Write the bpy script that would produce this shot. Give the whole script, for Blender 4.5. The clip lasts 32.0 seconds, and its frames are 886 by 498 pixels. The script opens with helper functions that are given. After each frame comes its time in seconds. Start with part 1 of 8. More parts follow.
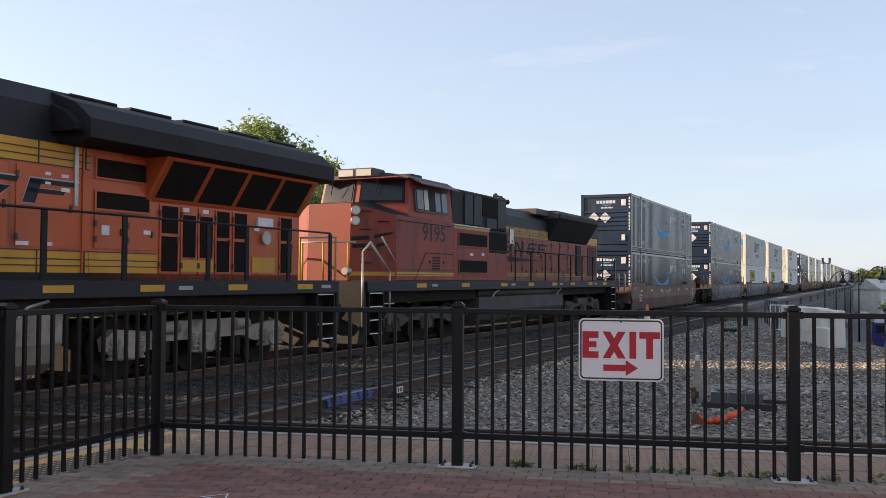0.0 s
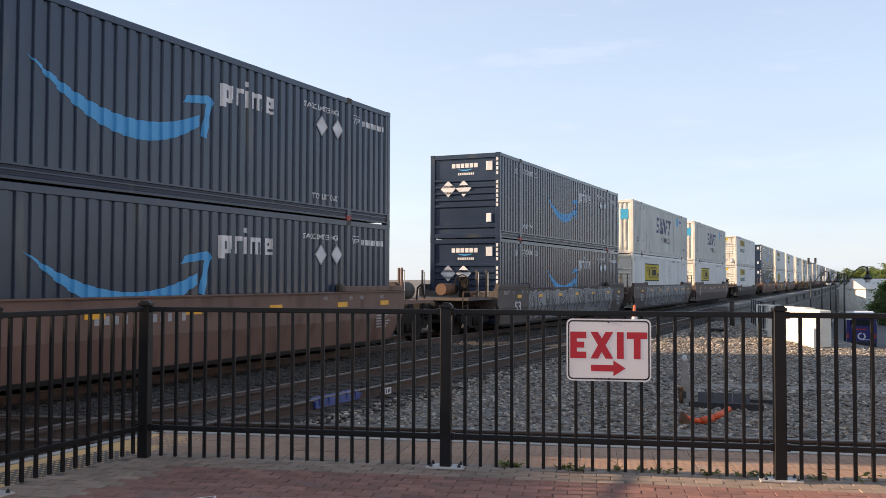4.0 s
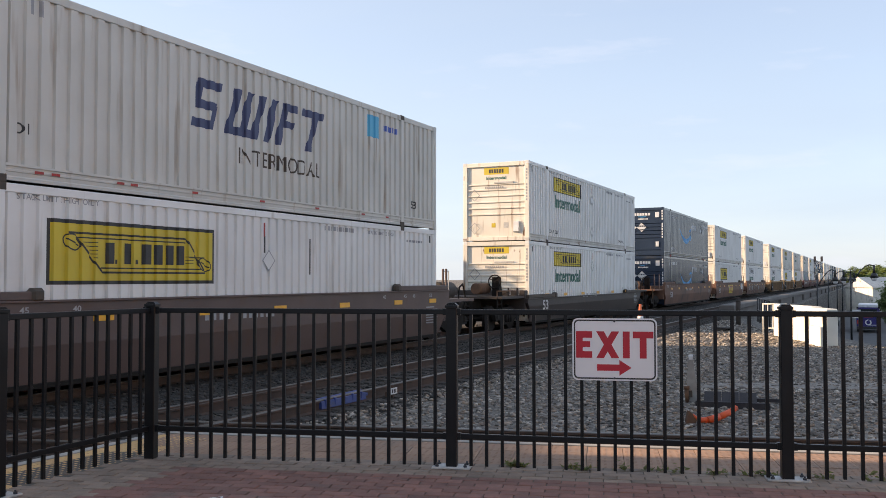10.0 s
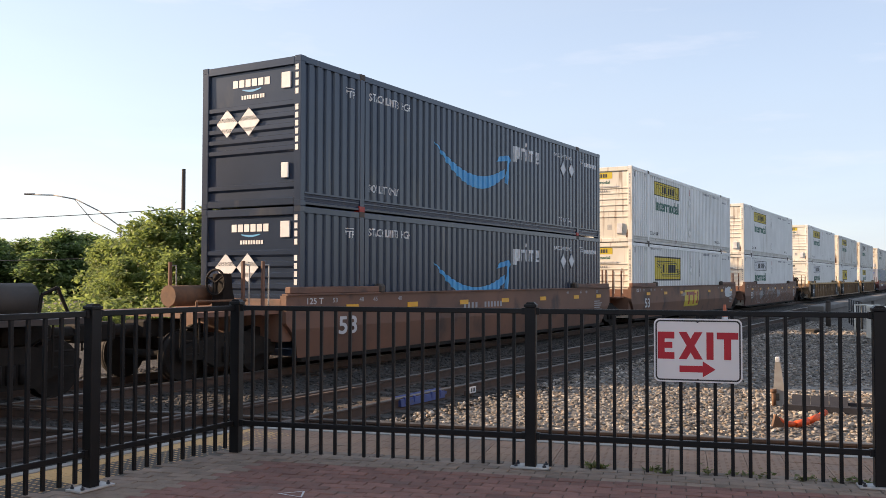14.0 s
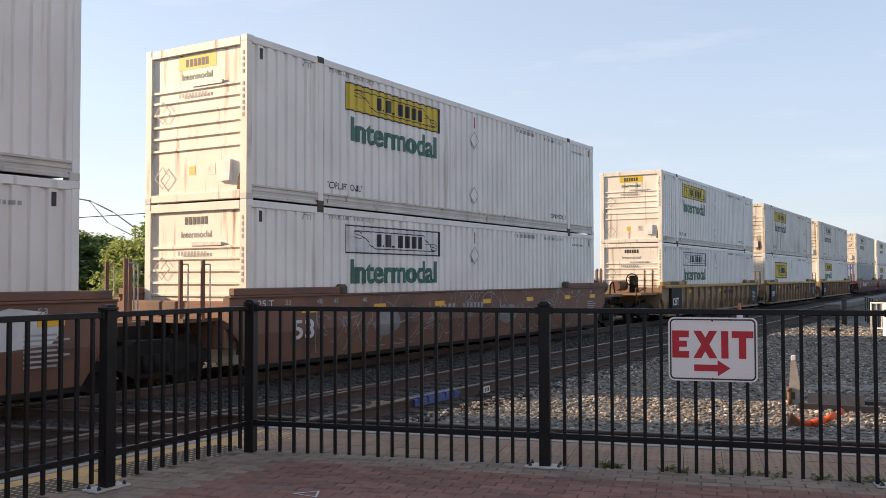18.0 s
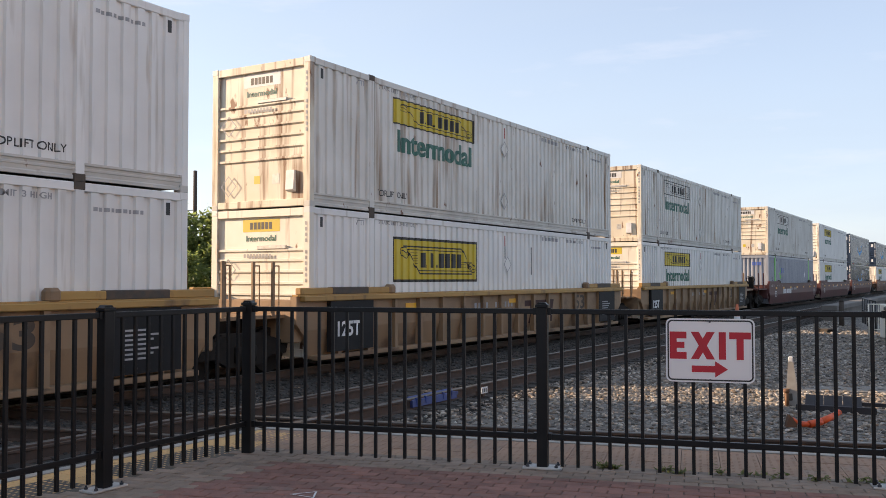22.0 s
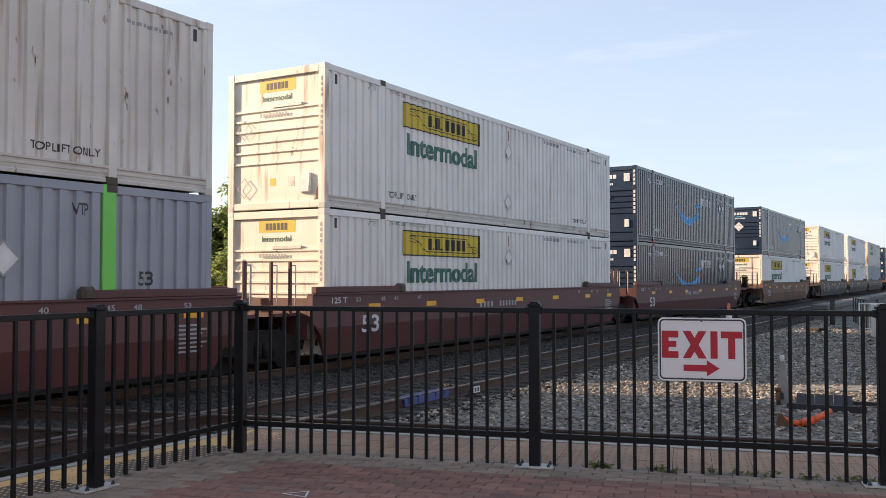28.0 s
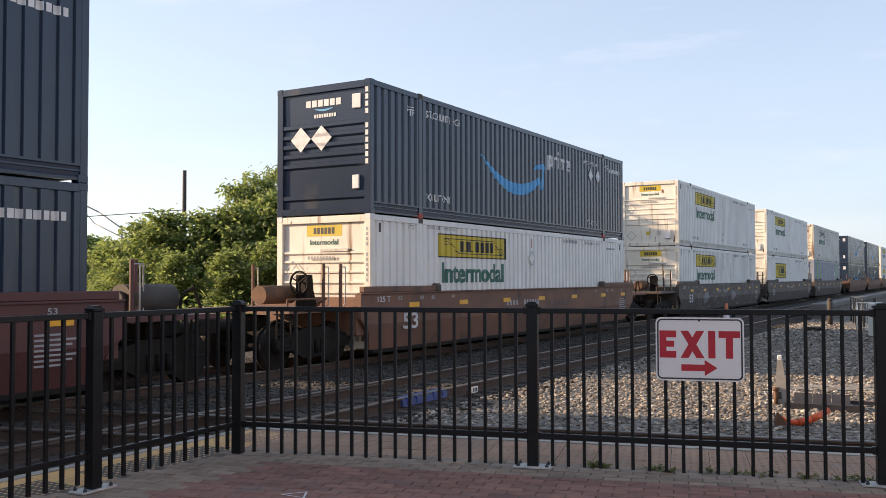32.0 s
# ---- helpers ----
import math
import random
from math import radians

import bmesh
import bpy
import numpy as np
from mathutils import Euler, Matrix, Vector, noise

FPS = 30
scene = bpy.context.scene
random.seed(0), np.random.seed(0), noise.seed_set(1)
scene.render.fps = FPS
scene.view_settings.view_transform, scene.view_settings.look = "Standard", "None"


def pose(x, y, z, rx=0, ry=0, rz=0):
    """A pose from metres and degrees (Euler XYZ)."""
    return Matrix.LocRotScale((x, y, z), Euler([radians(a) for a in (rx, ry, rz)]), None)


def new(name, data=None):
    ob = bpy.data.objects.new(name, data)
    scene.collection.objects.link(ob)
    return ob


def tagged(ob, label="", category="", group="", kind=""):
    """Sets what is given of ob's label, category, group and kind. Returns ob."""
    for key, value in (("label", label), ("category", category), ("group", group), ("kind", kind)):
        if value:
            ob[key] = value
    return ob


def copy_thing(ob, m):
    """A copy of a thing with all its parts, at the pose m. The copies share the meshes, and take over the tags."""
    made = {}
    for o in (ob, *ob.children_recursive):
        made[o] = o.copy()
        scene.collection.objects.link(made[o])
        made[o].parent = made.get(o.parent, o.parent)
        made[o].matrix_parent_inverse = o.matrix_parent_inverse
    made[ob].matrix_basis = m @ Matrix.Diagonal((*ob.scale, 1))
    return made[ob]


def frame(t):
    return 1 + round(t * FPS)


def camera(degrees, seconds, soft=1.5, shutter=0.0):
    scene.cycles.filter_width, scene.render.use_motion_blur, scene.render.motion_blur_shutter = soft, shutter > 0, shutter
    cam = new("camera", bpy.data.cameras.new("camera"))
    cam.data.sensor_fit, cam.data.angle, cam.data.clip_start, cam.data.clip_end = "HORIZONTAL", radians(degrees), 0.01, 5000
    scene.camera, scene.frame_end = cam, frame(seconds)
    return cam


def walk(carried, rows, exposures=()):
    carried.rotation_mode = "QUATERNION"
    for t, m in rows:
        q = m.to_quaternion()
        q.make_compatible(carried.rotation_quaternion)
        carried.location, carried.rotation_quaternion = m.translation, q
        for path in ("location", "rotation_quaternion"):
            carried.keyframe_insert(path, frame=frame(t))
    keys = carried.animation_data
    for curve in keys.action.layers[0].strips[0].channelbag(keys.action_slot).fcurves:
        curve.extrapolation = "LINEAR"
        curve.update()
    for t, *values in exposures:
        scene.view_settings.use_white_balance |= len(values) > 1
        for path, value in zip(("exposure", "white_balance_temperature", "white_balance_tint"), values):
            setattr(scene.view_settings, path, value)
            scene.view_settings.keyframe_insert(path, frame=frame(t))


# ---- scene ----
import itertools

# ---------------------------------------------------------------- camera
EYE = (0.0, 0.0, 1.46)
cam = camera(52.35, 32.0, soft=0.85)
PAN = [(0, -0.00, 1.85, -0.34),
        (0.5, -0.09, 1.86, -0.26),
        (1, -0.15, 1.86, -0.19),
        (1.5, -0.22, 1.85, -0.14),
        (2, -0.30, 1.86, -0.14),
        (2.5, -0.41, 1.88, -0.16),
        (3, -0.58, 1.90, -0.19),
        (3.5, -0.73, 1.91, -0.24),
        (5.5, -0.76, 1.89, -0.07),
        (6, -0.69, 1.91, -0.03),
        (6.5, -0.64, 1.91, -0.03),
        (7, -0.61, 1.91, -0.01),
        (7.5, -0.59, 1.91, 0.01),
        (8, -0.57, 1.92, 0.03),
        (8.5, -0.56, 1.92, 0.03),
        (9, -0.53, 1.91, 0.04),
        (9.5, -0.48, 1.91, 0.04),
        (10, -0.42, 1.91, 0.03),
        (10.5, -0.36, 1.92, 0.01),
        (11, -0.12, 1.93, 0.00),
        (11.5, 0.55, 1.93, 0.00),
        (12, 1.53, 1.92, -0.04),
        (12.5, 2.54, 1.91, -0.09),
        (13, 3.39, 1.89, -0.12),
        (13.5, 4.08, 1.86, -0.14),
        (15.5, 5.33, 1.83, -0.06),
        (16, 5.45, 1.83, 0.02),
        (16.5, 5.49, 1.82, 0.06),
        (17, 5.48, 1.82, 0.09),
        (17.5, 5.46, 1.82, 0.11),
        (18, 5.43, 1.82, 0.11),
        (18.5, 5.41, 1.81, 0.08),
        (19, 5.40, 1.81, 0.03),
        (19.5, 5.39, 1.81, 0.00),
        (20, 5.38, 1.82, 0.01),
        (20.5, 5.37, 1.85, 0.02),
        (21, 5.37, 1.87, 0.04),
        (21.5, 5.33, 1.88, 0.04),
        (22, 5.29, 1.87, 0.03),
        (22.5, 5.24, 1.86, 0.04),
        (23, 5.19, 1.85, 0.06),
        (23.5, 5.15, 1.83, 0.06),
        (24, 5.11, 1.80, 0.06),
        (24.5, 5.07, 1.78, 0.08),
        (26.5, 4.86, 1.82, 0.04),
        (27, 4.83, 1.82, 0.05),
        (27.5, 4.82, 1.82, 0.03),
        (28, 4.81, 1.82, 0.02),
        (28.5, 4.80, 1.82, 0.03),
        (29, 4.78, 1.82, 0.03),
        (29.5, 4.77, 1.82, 0.06),
        (30, 4.74, 1.82, 0.10),
        (30.5, 4.71, 1.83, 0.12),
        (31, 4.70, 1.82, 0.11),
        (31.5, 4.69, 1.82, 0.11),
        (32, 4.67, 1.84, 0.15)]
walk(cam, [(t, pose(*EYE, 90 + p, r, y)) for t, y, p, r in PAN],
     exposures=[(t, e, 7350, 22.5) for t, e in ((0, 0.93), (2, 0.93), (3.5, 1.02), (8.5, 1.02), (11, 0.96), (12, 0.87), (12.6, 1.0), (15.5, 1.0), (17, 0.97), (18, 0.88), (20, 0.88), (23, 1.03), (27, 1.02), (30, 1.08), (32, 1.0))])

# ---------------------------------------------------------------- light
HEAD = 25.744                     # the main line's heading, degrees right of the y axis
D = Vector((math.sin(radians(HEAD)), math.cos(radians(HEAD)), 0))      # along the main line
N = Vector((-math.cos(radians(HEAD)), math.sin(radians(HEAD)), 0))     # across it, away from the platform
RAIL = -0.29                      # top of rail
TRACK = 12.335                    # main track's centre line, across
SIDING = 8.0                      # second track's centre line, across
BED = -0.43                       # gravel level

SUN_EL, SUN_HEAD = 17.0, -7.4     # light travels along this heading from the x axis
world = bpy.data.worlds.new("sky")
scene.world = world
world.use_nodes = True
wn = world.node_tree.nodes
wl = world.node_tree.links
sky = wn.new("ShaderNodeTexSky")
sky.sky_type = "NISHITA"
sky.sun_disc = False
sky.sun_elevation = radians(SUN_EL)
sky.sun_rotation = radians(277.4)
sky.altitude = 200
sky.air_density = 0.9
sky.dust_density = 0.5
sky.ozone_density = 1.1
wn["Background"].inputs[1].default_value = 0.15
# thin high haze over the clear sky
tcw = wn.new("ShaderNodeTexCoord")
mpw = wn.new("ShaderNodeMapping")
mpw.inputs["Scale"].default_value = (1.6, 2.6, 9.0)
cloud = wn.new("ShaderNodeTexNoise")
cloud.inputs["Scale"].default_value = 1.7
cloud.inputs["Detail"].default_value = 7
cloud.inputs["Distortion"].default_value = 0.5
rng = wn.new("ShaderNodeMapRange")
rng.inputs[1].default_value, rng.inputs[2].default_value = 0.35, 0.8
rng.inputs[3].default_value, rng.inputs[4].default_value = 0.46, 0.66
veil = wn.new("ShaderNodeMix")
veil.data_type = "RGBA"
# the veil is milky towards the sun and low down, greyer on the side away from it
sxw = wn.new("ShaderNodeSeparateXYZ")
wl.new(tcw.outputs["Generated"], sxw.inputs[0])
sidew = wn.new("ShaderNodeMapRange")
sidew.inputs[1].default_value, sidew.inputs[2].default_value = -0.30, 0.50
wl.new(sxw.outputs[0], sidew.inputs[0])
tone = wn.new("ShaderNodeMix")
tone.data_type = "RGBA"
tone.inputs[6].default_value, tone.inputs[7].default_value = (2.10, 2.84, 3.46, 1), (1.72, 2.44, 3.20, 1)
wl.new(sidew.outputs[0], tone.inputs[0])
wl.new(tone.outputs[2], veil.inputs[7])
# more of it near the horizon
lowsky = wn.new("ShaderNodeMapRange")
lowsky.inputs[1].default_value, lowsky.inputs[2].default_value = 0.02, 0.26
lowsky.inputs[3].default_value, lowsky.inputs[4].default_value = 0.26, 0.0
wl.new(sxw.outputs[2], lowsky.inputs[0])
thick = wn.new("ShaderNodeMath")
thick.operation = "ADD"
thick.use_clamp = True
wl.new(lowsky.outputs[0], thick.inputs[1])
wl.new(tcw.outputs["Generated"], mpw.inputs[0])
wl.new(mpw.outputs[0], cloud.inputs["Vector"])
wl.new(cloud.outputs[0], rng.inputs[0])
wl.new(rng.outputs[0], thick.inputs[0])
wl.new(thick.outputs[0], veil.inputs[0])
wl.new(sky.outputs[0], veil.inputs[6])
# a few thin wisps
mpc = wn.new("ShaderNodeMapping")
mpc.inputs["Scale"].default_value = (2.2, 2.2, 11.0)
mpc.inputs["Rotation"].default_value = (0.1, 0.15, 0.3)
wl.new(tcw.outputs["Generated"], mpc.inputs[0])
wisp = wn.new("ShaderNodeTexNoise")
wisp.inputs["Scale"].default_value = 2.4
wisp.inputs["Detail"].default_value = 8
wisp.inputs["Roughness"].default_value = 0.55
wl.new(mpc.outputs[0], wisp.inputs["Vector"])
cut = wn.new("ShaderNodeMapRange")
cut.inputs[1].default_value, cut.inputs[2].default_value = 0.58, 0.80
cut.inputs[3].default_value, cut.inputs[4].default_value = 0.0, 0.45
wl.new(wisp.outputs[0], cut.inputs[0])
white = wn.new("ShaderNodeMix")
white.data_type = "RGBA"
white.inputs[7].default_value = (2.9, 3.4, 3.95, 1)
wl.new(cut.outputs[0], white.inputs[0])
wl.new(veil.outputs[2], white.inputs[6])
wl.new(white.outputs[2], wn["Background"].inputs[0])

sun = new("sun", bpy.data.lights.new("sun", "SUN"))
sun.data.energy = 4.8
sun.data.angle = radians(0.6)
sun.data.color = (1.0, 0.81, 0.56)
away = Vector((math.cos(radians(SUN_HEAD)), math.sin(radians(SUN_HEAD)), -math.tan(radians(SUN_EL))))
sun.matrix_world = Matrix.Translation((-60, 30, 60)) @ away.to_track_quat("-Z", "Y").to_matrix().to_4x4()

# ---------------------------------------------------------------- materials
MATS = {}


def mat(name, col, col2=None, scale=6.0, rough=0.6, metal=0.0, bump=0.0, stretch=(1, 1, 1), fine=60.0,
        dirt=None, dirt_amt=0.0, dirt_scale=1.5, dirt_stretch=(1, 1, 1), varied=0.0, spec=0.5, rv=0.14, spots=0.0):
    """A painted, rusty or mineral surface: two tones in large and fine noise, an optional dirt or rust layer, fine relief."""
    if name in MATS:
        return MATS[name]
    m = bpy.data.materials.new(name)
    m.use_nodes = True
    nt, nd, ln = m.node_tree, m.node_tree.nodes, m.node_tree.links
    bs = nd["Principled BSDF"]
    bs.inputs["Roughness"].default_value = rough
    bs.inputs["Metallic"].default_value = metal
    bs.inputs["Specular IOR Level"].default_value = spec
    tc = nd.new("ShaderNodeTexCoord")
    oi = nd.new("ShaderNodeObjectInfo")
    w = nd.new("ShaderNodeMath")
    w.operation = "MULTIPLY"
    w.inputs[1].default_value = 37.0
    ln.new(oi.outputs["Random"], w.inputs[0])

    def nz(sc, st, detail):
        mp = nd.new("ShaderNodeMapping")
        mp.inputs["Scale"].default_value = st
        ln.new(tc.outputs["Object"], mp.inputs[0])
        n = nd.new("ShaderNodeTexNoise")
        n.noise_dimensions = "4D"
        n.inputs["Scale"].default_value = sc
        n.inputs["Detail"].default_value = detail
        ln.new(mp.outputs[0], n.inputs["Vector"])
        ln.new(w.outputs[0], n.inputs["W"])
        return n.outputs[0]

    col2 = col2 or tuple(c * 0.75 for c in col)
    ramp = nd.new("ShaderNodeMapRange")
    ramp.inputs[1].default_value, ramp.inputs[2].default_value = 0.32, 0.68
    ln.new(nz(scale, stretch, 6), ramp.inputs[0])
    mx = nd.new("ShaderNodeMix")
    mx.data_type = "RGBA"
    mx.inputs[6].default_value, mx.inputs[7].default_value = (*col, 1), (*col2, 1)
    ln.new(ramp.outputs[0], mx.inputs[0])
    out = mx.outputs[2]
    if dirt:
        r2 = nd.new("ShaderNodeMapRange")
        r2.inputs[1].default_value, r2.inputs[2].default_value = 0.74 - dirt_amt * 0.4, 0.86 - dirt_amt * 0.3
        ln.new(nz(dirt_scale, dirt_stretch, 8), r2.inputs[0])
        m2 = nd.new("ShaderNodeMix")
        m2.data_type = "RGBA"
        m2.inputs[7].default_value = (*dirt, 1)
        ln.new(r2.outputs[0], m2.inputs[0])
        ln.new(out, m2.inputs[6])
        out = m2.outputs[2]
    if spots:
        r3 = nd.new("ShaderNodeMapRange")
        r3.inputs[1].default_value, r3.inputs[2].default_value = 0.72 - spots, 0.78 - spots
        ln.new(nz(5.0, (1.2, 1, 0.45), 5), r3.inputs[0])
        m3 = nd.new("ShaderNodeMix")
        m3.data_type = "RGBA"
        m3.inputs[7].default_value = (0.17, 0.075, 0.035, 1)
        ln.new(r3.outputs[0], m3.inputs[0])
        ln.new(out, m3.inputs[6])
        out = m3.outputs[2]
    if varied:
        hs = nd.new("ShaderNodeHueSaturation")
        mr = nd.new("ShaderNodeMapRange")
        mr.inputs[3].default_value, mr.inputs[4].default_value = 1 - varied, 1 + varied
        ln.new(oi.outputs["Random"], mr.inputs[0])
        ln.new(mr.outputs[0], hs.inputs["Value"])
        ln.new(out, hs.inputs["Color"])
        out = hs.outputs[0]
    ln.new(out, bs.inputs["Base Color"])
    f = nz(fine, (1, 1, 1), 4)
    rr = nd.new("ShaderNodeMapRange")
    rr.inputs[3].default_value, rr.inputs[4].default_value = max(rough - rv, 0.03), min(rough + rv, 1)
    ln.new(f, rr.inputs[0])
    ln.new(rr.outputs[0], bs.inputs["Roughness"])
    if bump:
        bp = nd.new("ShaderNodeBump")
        bp.inputs["Strength"].default_value = 0.8
        bp.inputs["Distance"].default_value = bump
        ln.new(f, bp.inputs["Height"])
        ln.new(bp.outputs[0], bs.inputs["Normal"])
    MATS[name] = m
    return m


def stones(name, cols, scale, bump, rough=0.9, dark=0.5):
    """Loose stone: one tone a cell, dark joints and relief."""
    m = bpy.data.materials.new(name)
    m.use_nodes = True
    nd, ln = m.node_tree.nodes, m.node_tree.links
    bs = nd["Principled BSDF"]
    bs.inputs["Roughness"].default_value = rough
    tc = nd.new("ShaderNodeTexCoord")
    vo = nd.new("ShaderNodeTexVoronoi")
    vo.inputs["Scale"].default_value = scale
    ln.new(tc.outputs["Object"], vo.inputs["Vector"])
    sp = nd.new("ShaderNodeSeparateColor")
    ln.new(vo.outputs["Color"], sp.inputs[0])
    cr = nd.new("ShaderNodeValToRGB")
    cr.color_ramp.elements[0].color = (*cols[0], 1)
    cr.color_ramp.elements[1].color = (*cols[-1], 1)
    for i, c in enumerate(cols[1:-1]):
        cr.color_ramp.elements.new((i + 1) / (len(cols) - 1)).color = (*c, 1)
    ln.new(sp.outputs[0], cr.inputs[0])
    big = nd.new("ShaderNodeTexNoise")
    big.inputs["Scale"].default_value = 0.7
    big.inputs["Detail"].default_value = 6
    ln.new(tc.outputs["Object"], big.inputs["Vector"])
    mr = nd.new("ShaderNodeMapRange")
    mr.inputs[3].default_value, mr.inputs[4].default_value = dark, 1.3
    ln.new(big.outputs[0], mr.inputs[0])
    mu = nd.new("ShaderNodeMix")
    mu.data_type, mu.blend_type = "RGBA", "MULTIPLY"
    mu.inputs[0].default_value = 1
    ln.new(cr.outputs[0], mu.inputs[6])
    ln.new(mr.outputs[0], mu.inputs[7])
    ln.new(mu.outputs[2], bs.inputs["Base Color"])
    bp = nd.new("ShaderNodeBump")
    bp.inputs["Strength"].default_value = 1
    bp.inputs["Distance"].default_value = bump
    bp.invert = True
    ln.new(vo.outputs["Distance"], bp.inputs["Height"])
    ln.new(bp.outputs[0], bs.inputs["Normal"])
    return m


def island_mat(name, cols, rough=0.85):
    """Each loose piece of one mesh takes its own tone."""
    m = bpy.data.materials.new(name)
    m.use_nodes = True
    nd, ln = m.node_tree.nodes, m.node_tree.links
    bs = nd["Principled BSDF"]
    bs.inputs["Roughness"].default_value = rough
    ge = nd.new("ShaderNodeNewGeometry")
    cr = nd.new("ShaderNodeValToRGB")
    cr.color_ramp.elements[0].color = (*cols[0], 1)
    cr.color_ramp.elements[1].color = (*cols[-1], 1)
    for i, c in enumerate(cols[1:-1]):
        cr.color_ramp.elements.new((i + 1) / (len(cols) - 1)).color = (*c, 1)
    ln.new(ge.outputs["Random Per Island"], cr.inputs[0])
    ln.new(cr.outputs[0], bs.inputs["Base Color"])
    return m, nd, ln, bs, cr


def leaf_mat(name, cols):
    m, nd, ln, bs, cr = island_mat(name, cols, 0.55)
    tr = nd.new("ShaderNodeBsdfTranslucent")
    ms = nd.new("ShaderNodeMixShader")
    ms.inputs[0].default_value = 0.50
    hs = nd.new("ShaderNodeHueSaturation")
    hs.inputs["Value"].default_value = 1.8
    hs.inputs["Saturation"].default_value = 1.1
    ln.new(cr.outputs[0], hs.inputs["Color"])
    ln.new(hs.outputs[0], tr.inputs[0])
    ln.new(bs.outputs[0], ms.inputs[1])
    ln.new(tr.outputs[0], ms.inputs[2])
    ln.new(ms.outputs[0], nd["Material Output"].inputs[0])
    return m


def glass_mat(name, col=(0.02, 0.025, 0.03), rough=0.06):
    m = bpy.data.materials.new(name)
    m.use_nodes = True
    bs = m.node_tree.nodes["Principled BSDF"]
    bs.inputs["Base Color"].default_value = (*col, 1)
    bs.inputs["Roughness"].default_value = rough
    bs.inputs["Specular IOR Level"].default_value = 0.3
    return m


RUST = (0.16, 0.065, 0.03)
M_SLATE = mat("slate_container_paint", (0.026, 0.043, 0.076), (0.019, 0.033, 0.059), 0.8, 0.22, rv=0.05, fine=25, dirt=(0.07, 0.075, 0.08), dirt_amt=0.35, dirt_scale=1.2, dirt_stretch=(2.5, 1, 0.35))
M_WHT = mat("white_container_paint", (0.76, 0.755, 0.735), (0.66, 0.655, 0.635), 0.9, 0.5, fine=30, dirt=(0.44, 0.40, 0.34), dirt_amt=0.34, dirt_scale=1.6, dirt_stretch=(3.0, 1, 0.25), varied=0.05)
M_WHTR = mat("stained_white_container_paint", (0.69, 0.68, 0.645), (0.56, 0.545, 0.505), 0.9, 0.55, fine=30, dirt=(0.25, 0.16, 0.09), dirt_amt=0.5, dirt_scale=1.5, dirt_stretch=(3.5, 1, 0.22), varied=0.05, spots=0.055)
M_WHTE = mat("rust_streaked_white_end_paint", (0.78, 0.755, 0.68), (0.68, 0.64, 0.55), 1.1, 0.55, fine=30, dirt=(0.22, 0.11, 0.05), dirt_amt=0.44, dirt_scale=1.5, dirt_stretch=(1, 4.0, 0.35), varied=0.05, spots=0.05)
M_WHTRE = mat("rust_run_white_end_paint", (0.72, 0.68, 0.58), (0.58, 0.50, 0.38), 1.1, 0.6, fine=30, dirt=(0.16, 0.07, 0.03), dirt_amt=0.56, dirt_scale=1.5, dirt_stretch=(1, 4.0, 0.30), varied=0.05, spots=0.10)
M_PALEG = mat("pale_grey_container_paint", (0.60, 0.59, 0.55), (0.51, 0.50, 0.46), 0.9, 0.5, fine=30, dirt=(0.29, 0.22, 0.15), dirt_amt=0.4, dirt_scale=1.5, dirt_stretch=(3.0, 1, 0.25))
M_BLUEG = mat("grey_blue_container_paint", (0.30, 0.325, 0.375), (0.24, 0.265, 0.315), 0.9, 0.45, fine=30, dirt=(0.13, 0.13, 0.13), dirt_amt=0.3, dirt_scale=1.5, dirt_stretch=(3.0, 1, 0.3))
M_RAILS = mat("scuffed_pale_container_rail", (0.60, 0.585, 0.54), (0.46, 0.44, 0.40), 1.6, 0.6, fine=30, dirt=RUST, dirt_amt=0.34, dirt_scale=2.0, spots=0.09)
M_CAST = mat("dark_steel_casting", (0.05, 0.045, 0.04), (0.09, 0.06, 0.04), 8, 0.7)
M_YEL = mat("yellow_logo_paint", (0.62, 0.47, 0.035), (0.52, 0.39, 0.04), 1.5, 0.5)
M_BLACK = mat("black_marking_paint", (0.02, 0.02, 0.022), (0.045, 0.045, 0.045), 3, 0.6)
M_GREEN = mat("green_lettering_paint", (0.010, 0.10, 0.072), (0.018, 0.13, 0.095), 2, 0.5)
M_WHITE = mat("white_marking_paint", (0.72, 0.73, 0.74), (0.55, 0.56, 0.57), 4, 0.55)
M_FADED = mat("faded_grey_marking_paint", (0.26, 0.27, 0.28), (0.36, 0.36, 0.37), 4, 0.6)
M_SPRAY = mat("silver_spray_paint", (0.27, 0.265, 0.275), (0.15, 0.145, 0.15), 2.0, 0.55, dirt=(0.07, 0.055, 0.05), dirt_amt=0.55, dirt_scale=2.5)
M_SPRAYW = mat("white_spray_paint", (0.58, 0.58, 0.59), (0.44, 0.44, 0.45), 3, 0.6)
M_BLUE = mat("sky_blue_logo_paint", (0.028, 0.30, 0.60), (0.04, 0.34, 0.64), 2, 0.45)
M_NAVY = mat("navy_logo_paint", (0.03, 0.045, 0.12), (0.05, 0.06, 0.14), 2, 0.5)
M_TEAL = mat("cyan_sticker", (0.03, 0.36, 0.60), (0.05, 0.42, 0.62), 2, 0.45)
M_LIME = mat("lime_green_paint", (0.11, 0.54, 0.08), (0.14, 0.58, 0.11), 2, 0.45)
M_VIOLET = mat("violet_logo_paint", (0.05, 0.11, 0.42), (0.07, 0.14, 0.46), 2, 0.5)
M_REDM = mat("red_marking_paint", (0.42, 0.03, 0.02), (0.30, 0.03, 0.02), 3, 0.5)
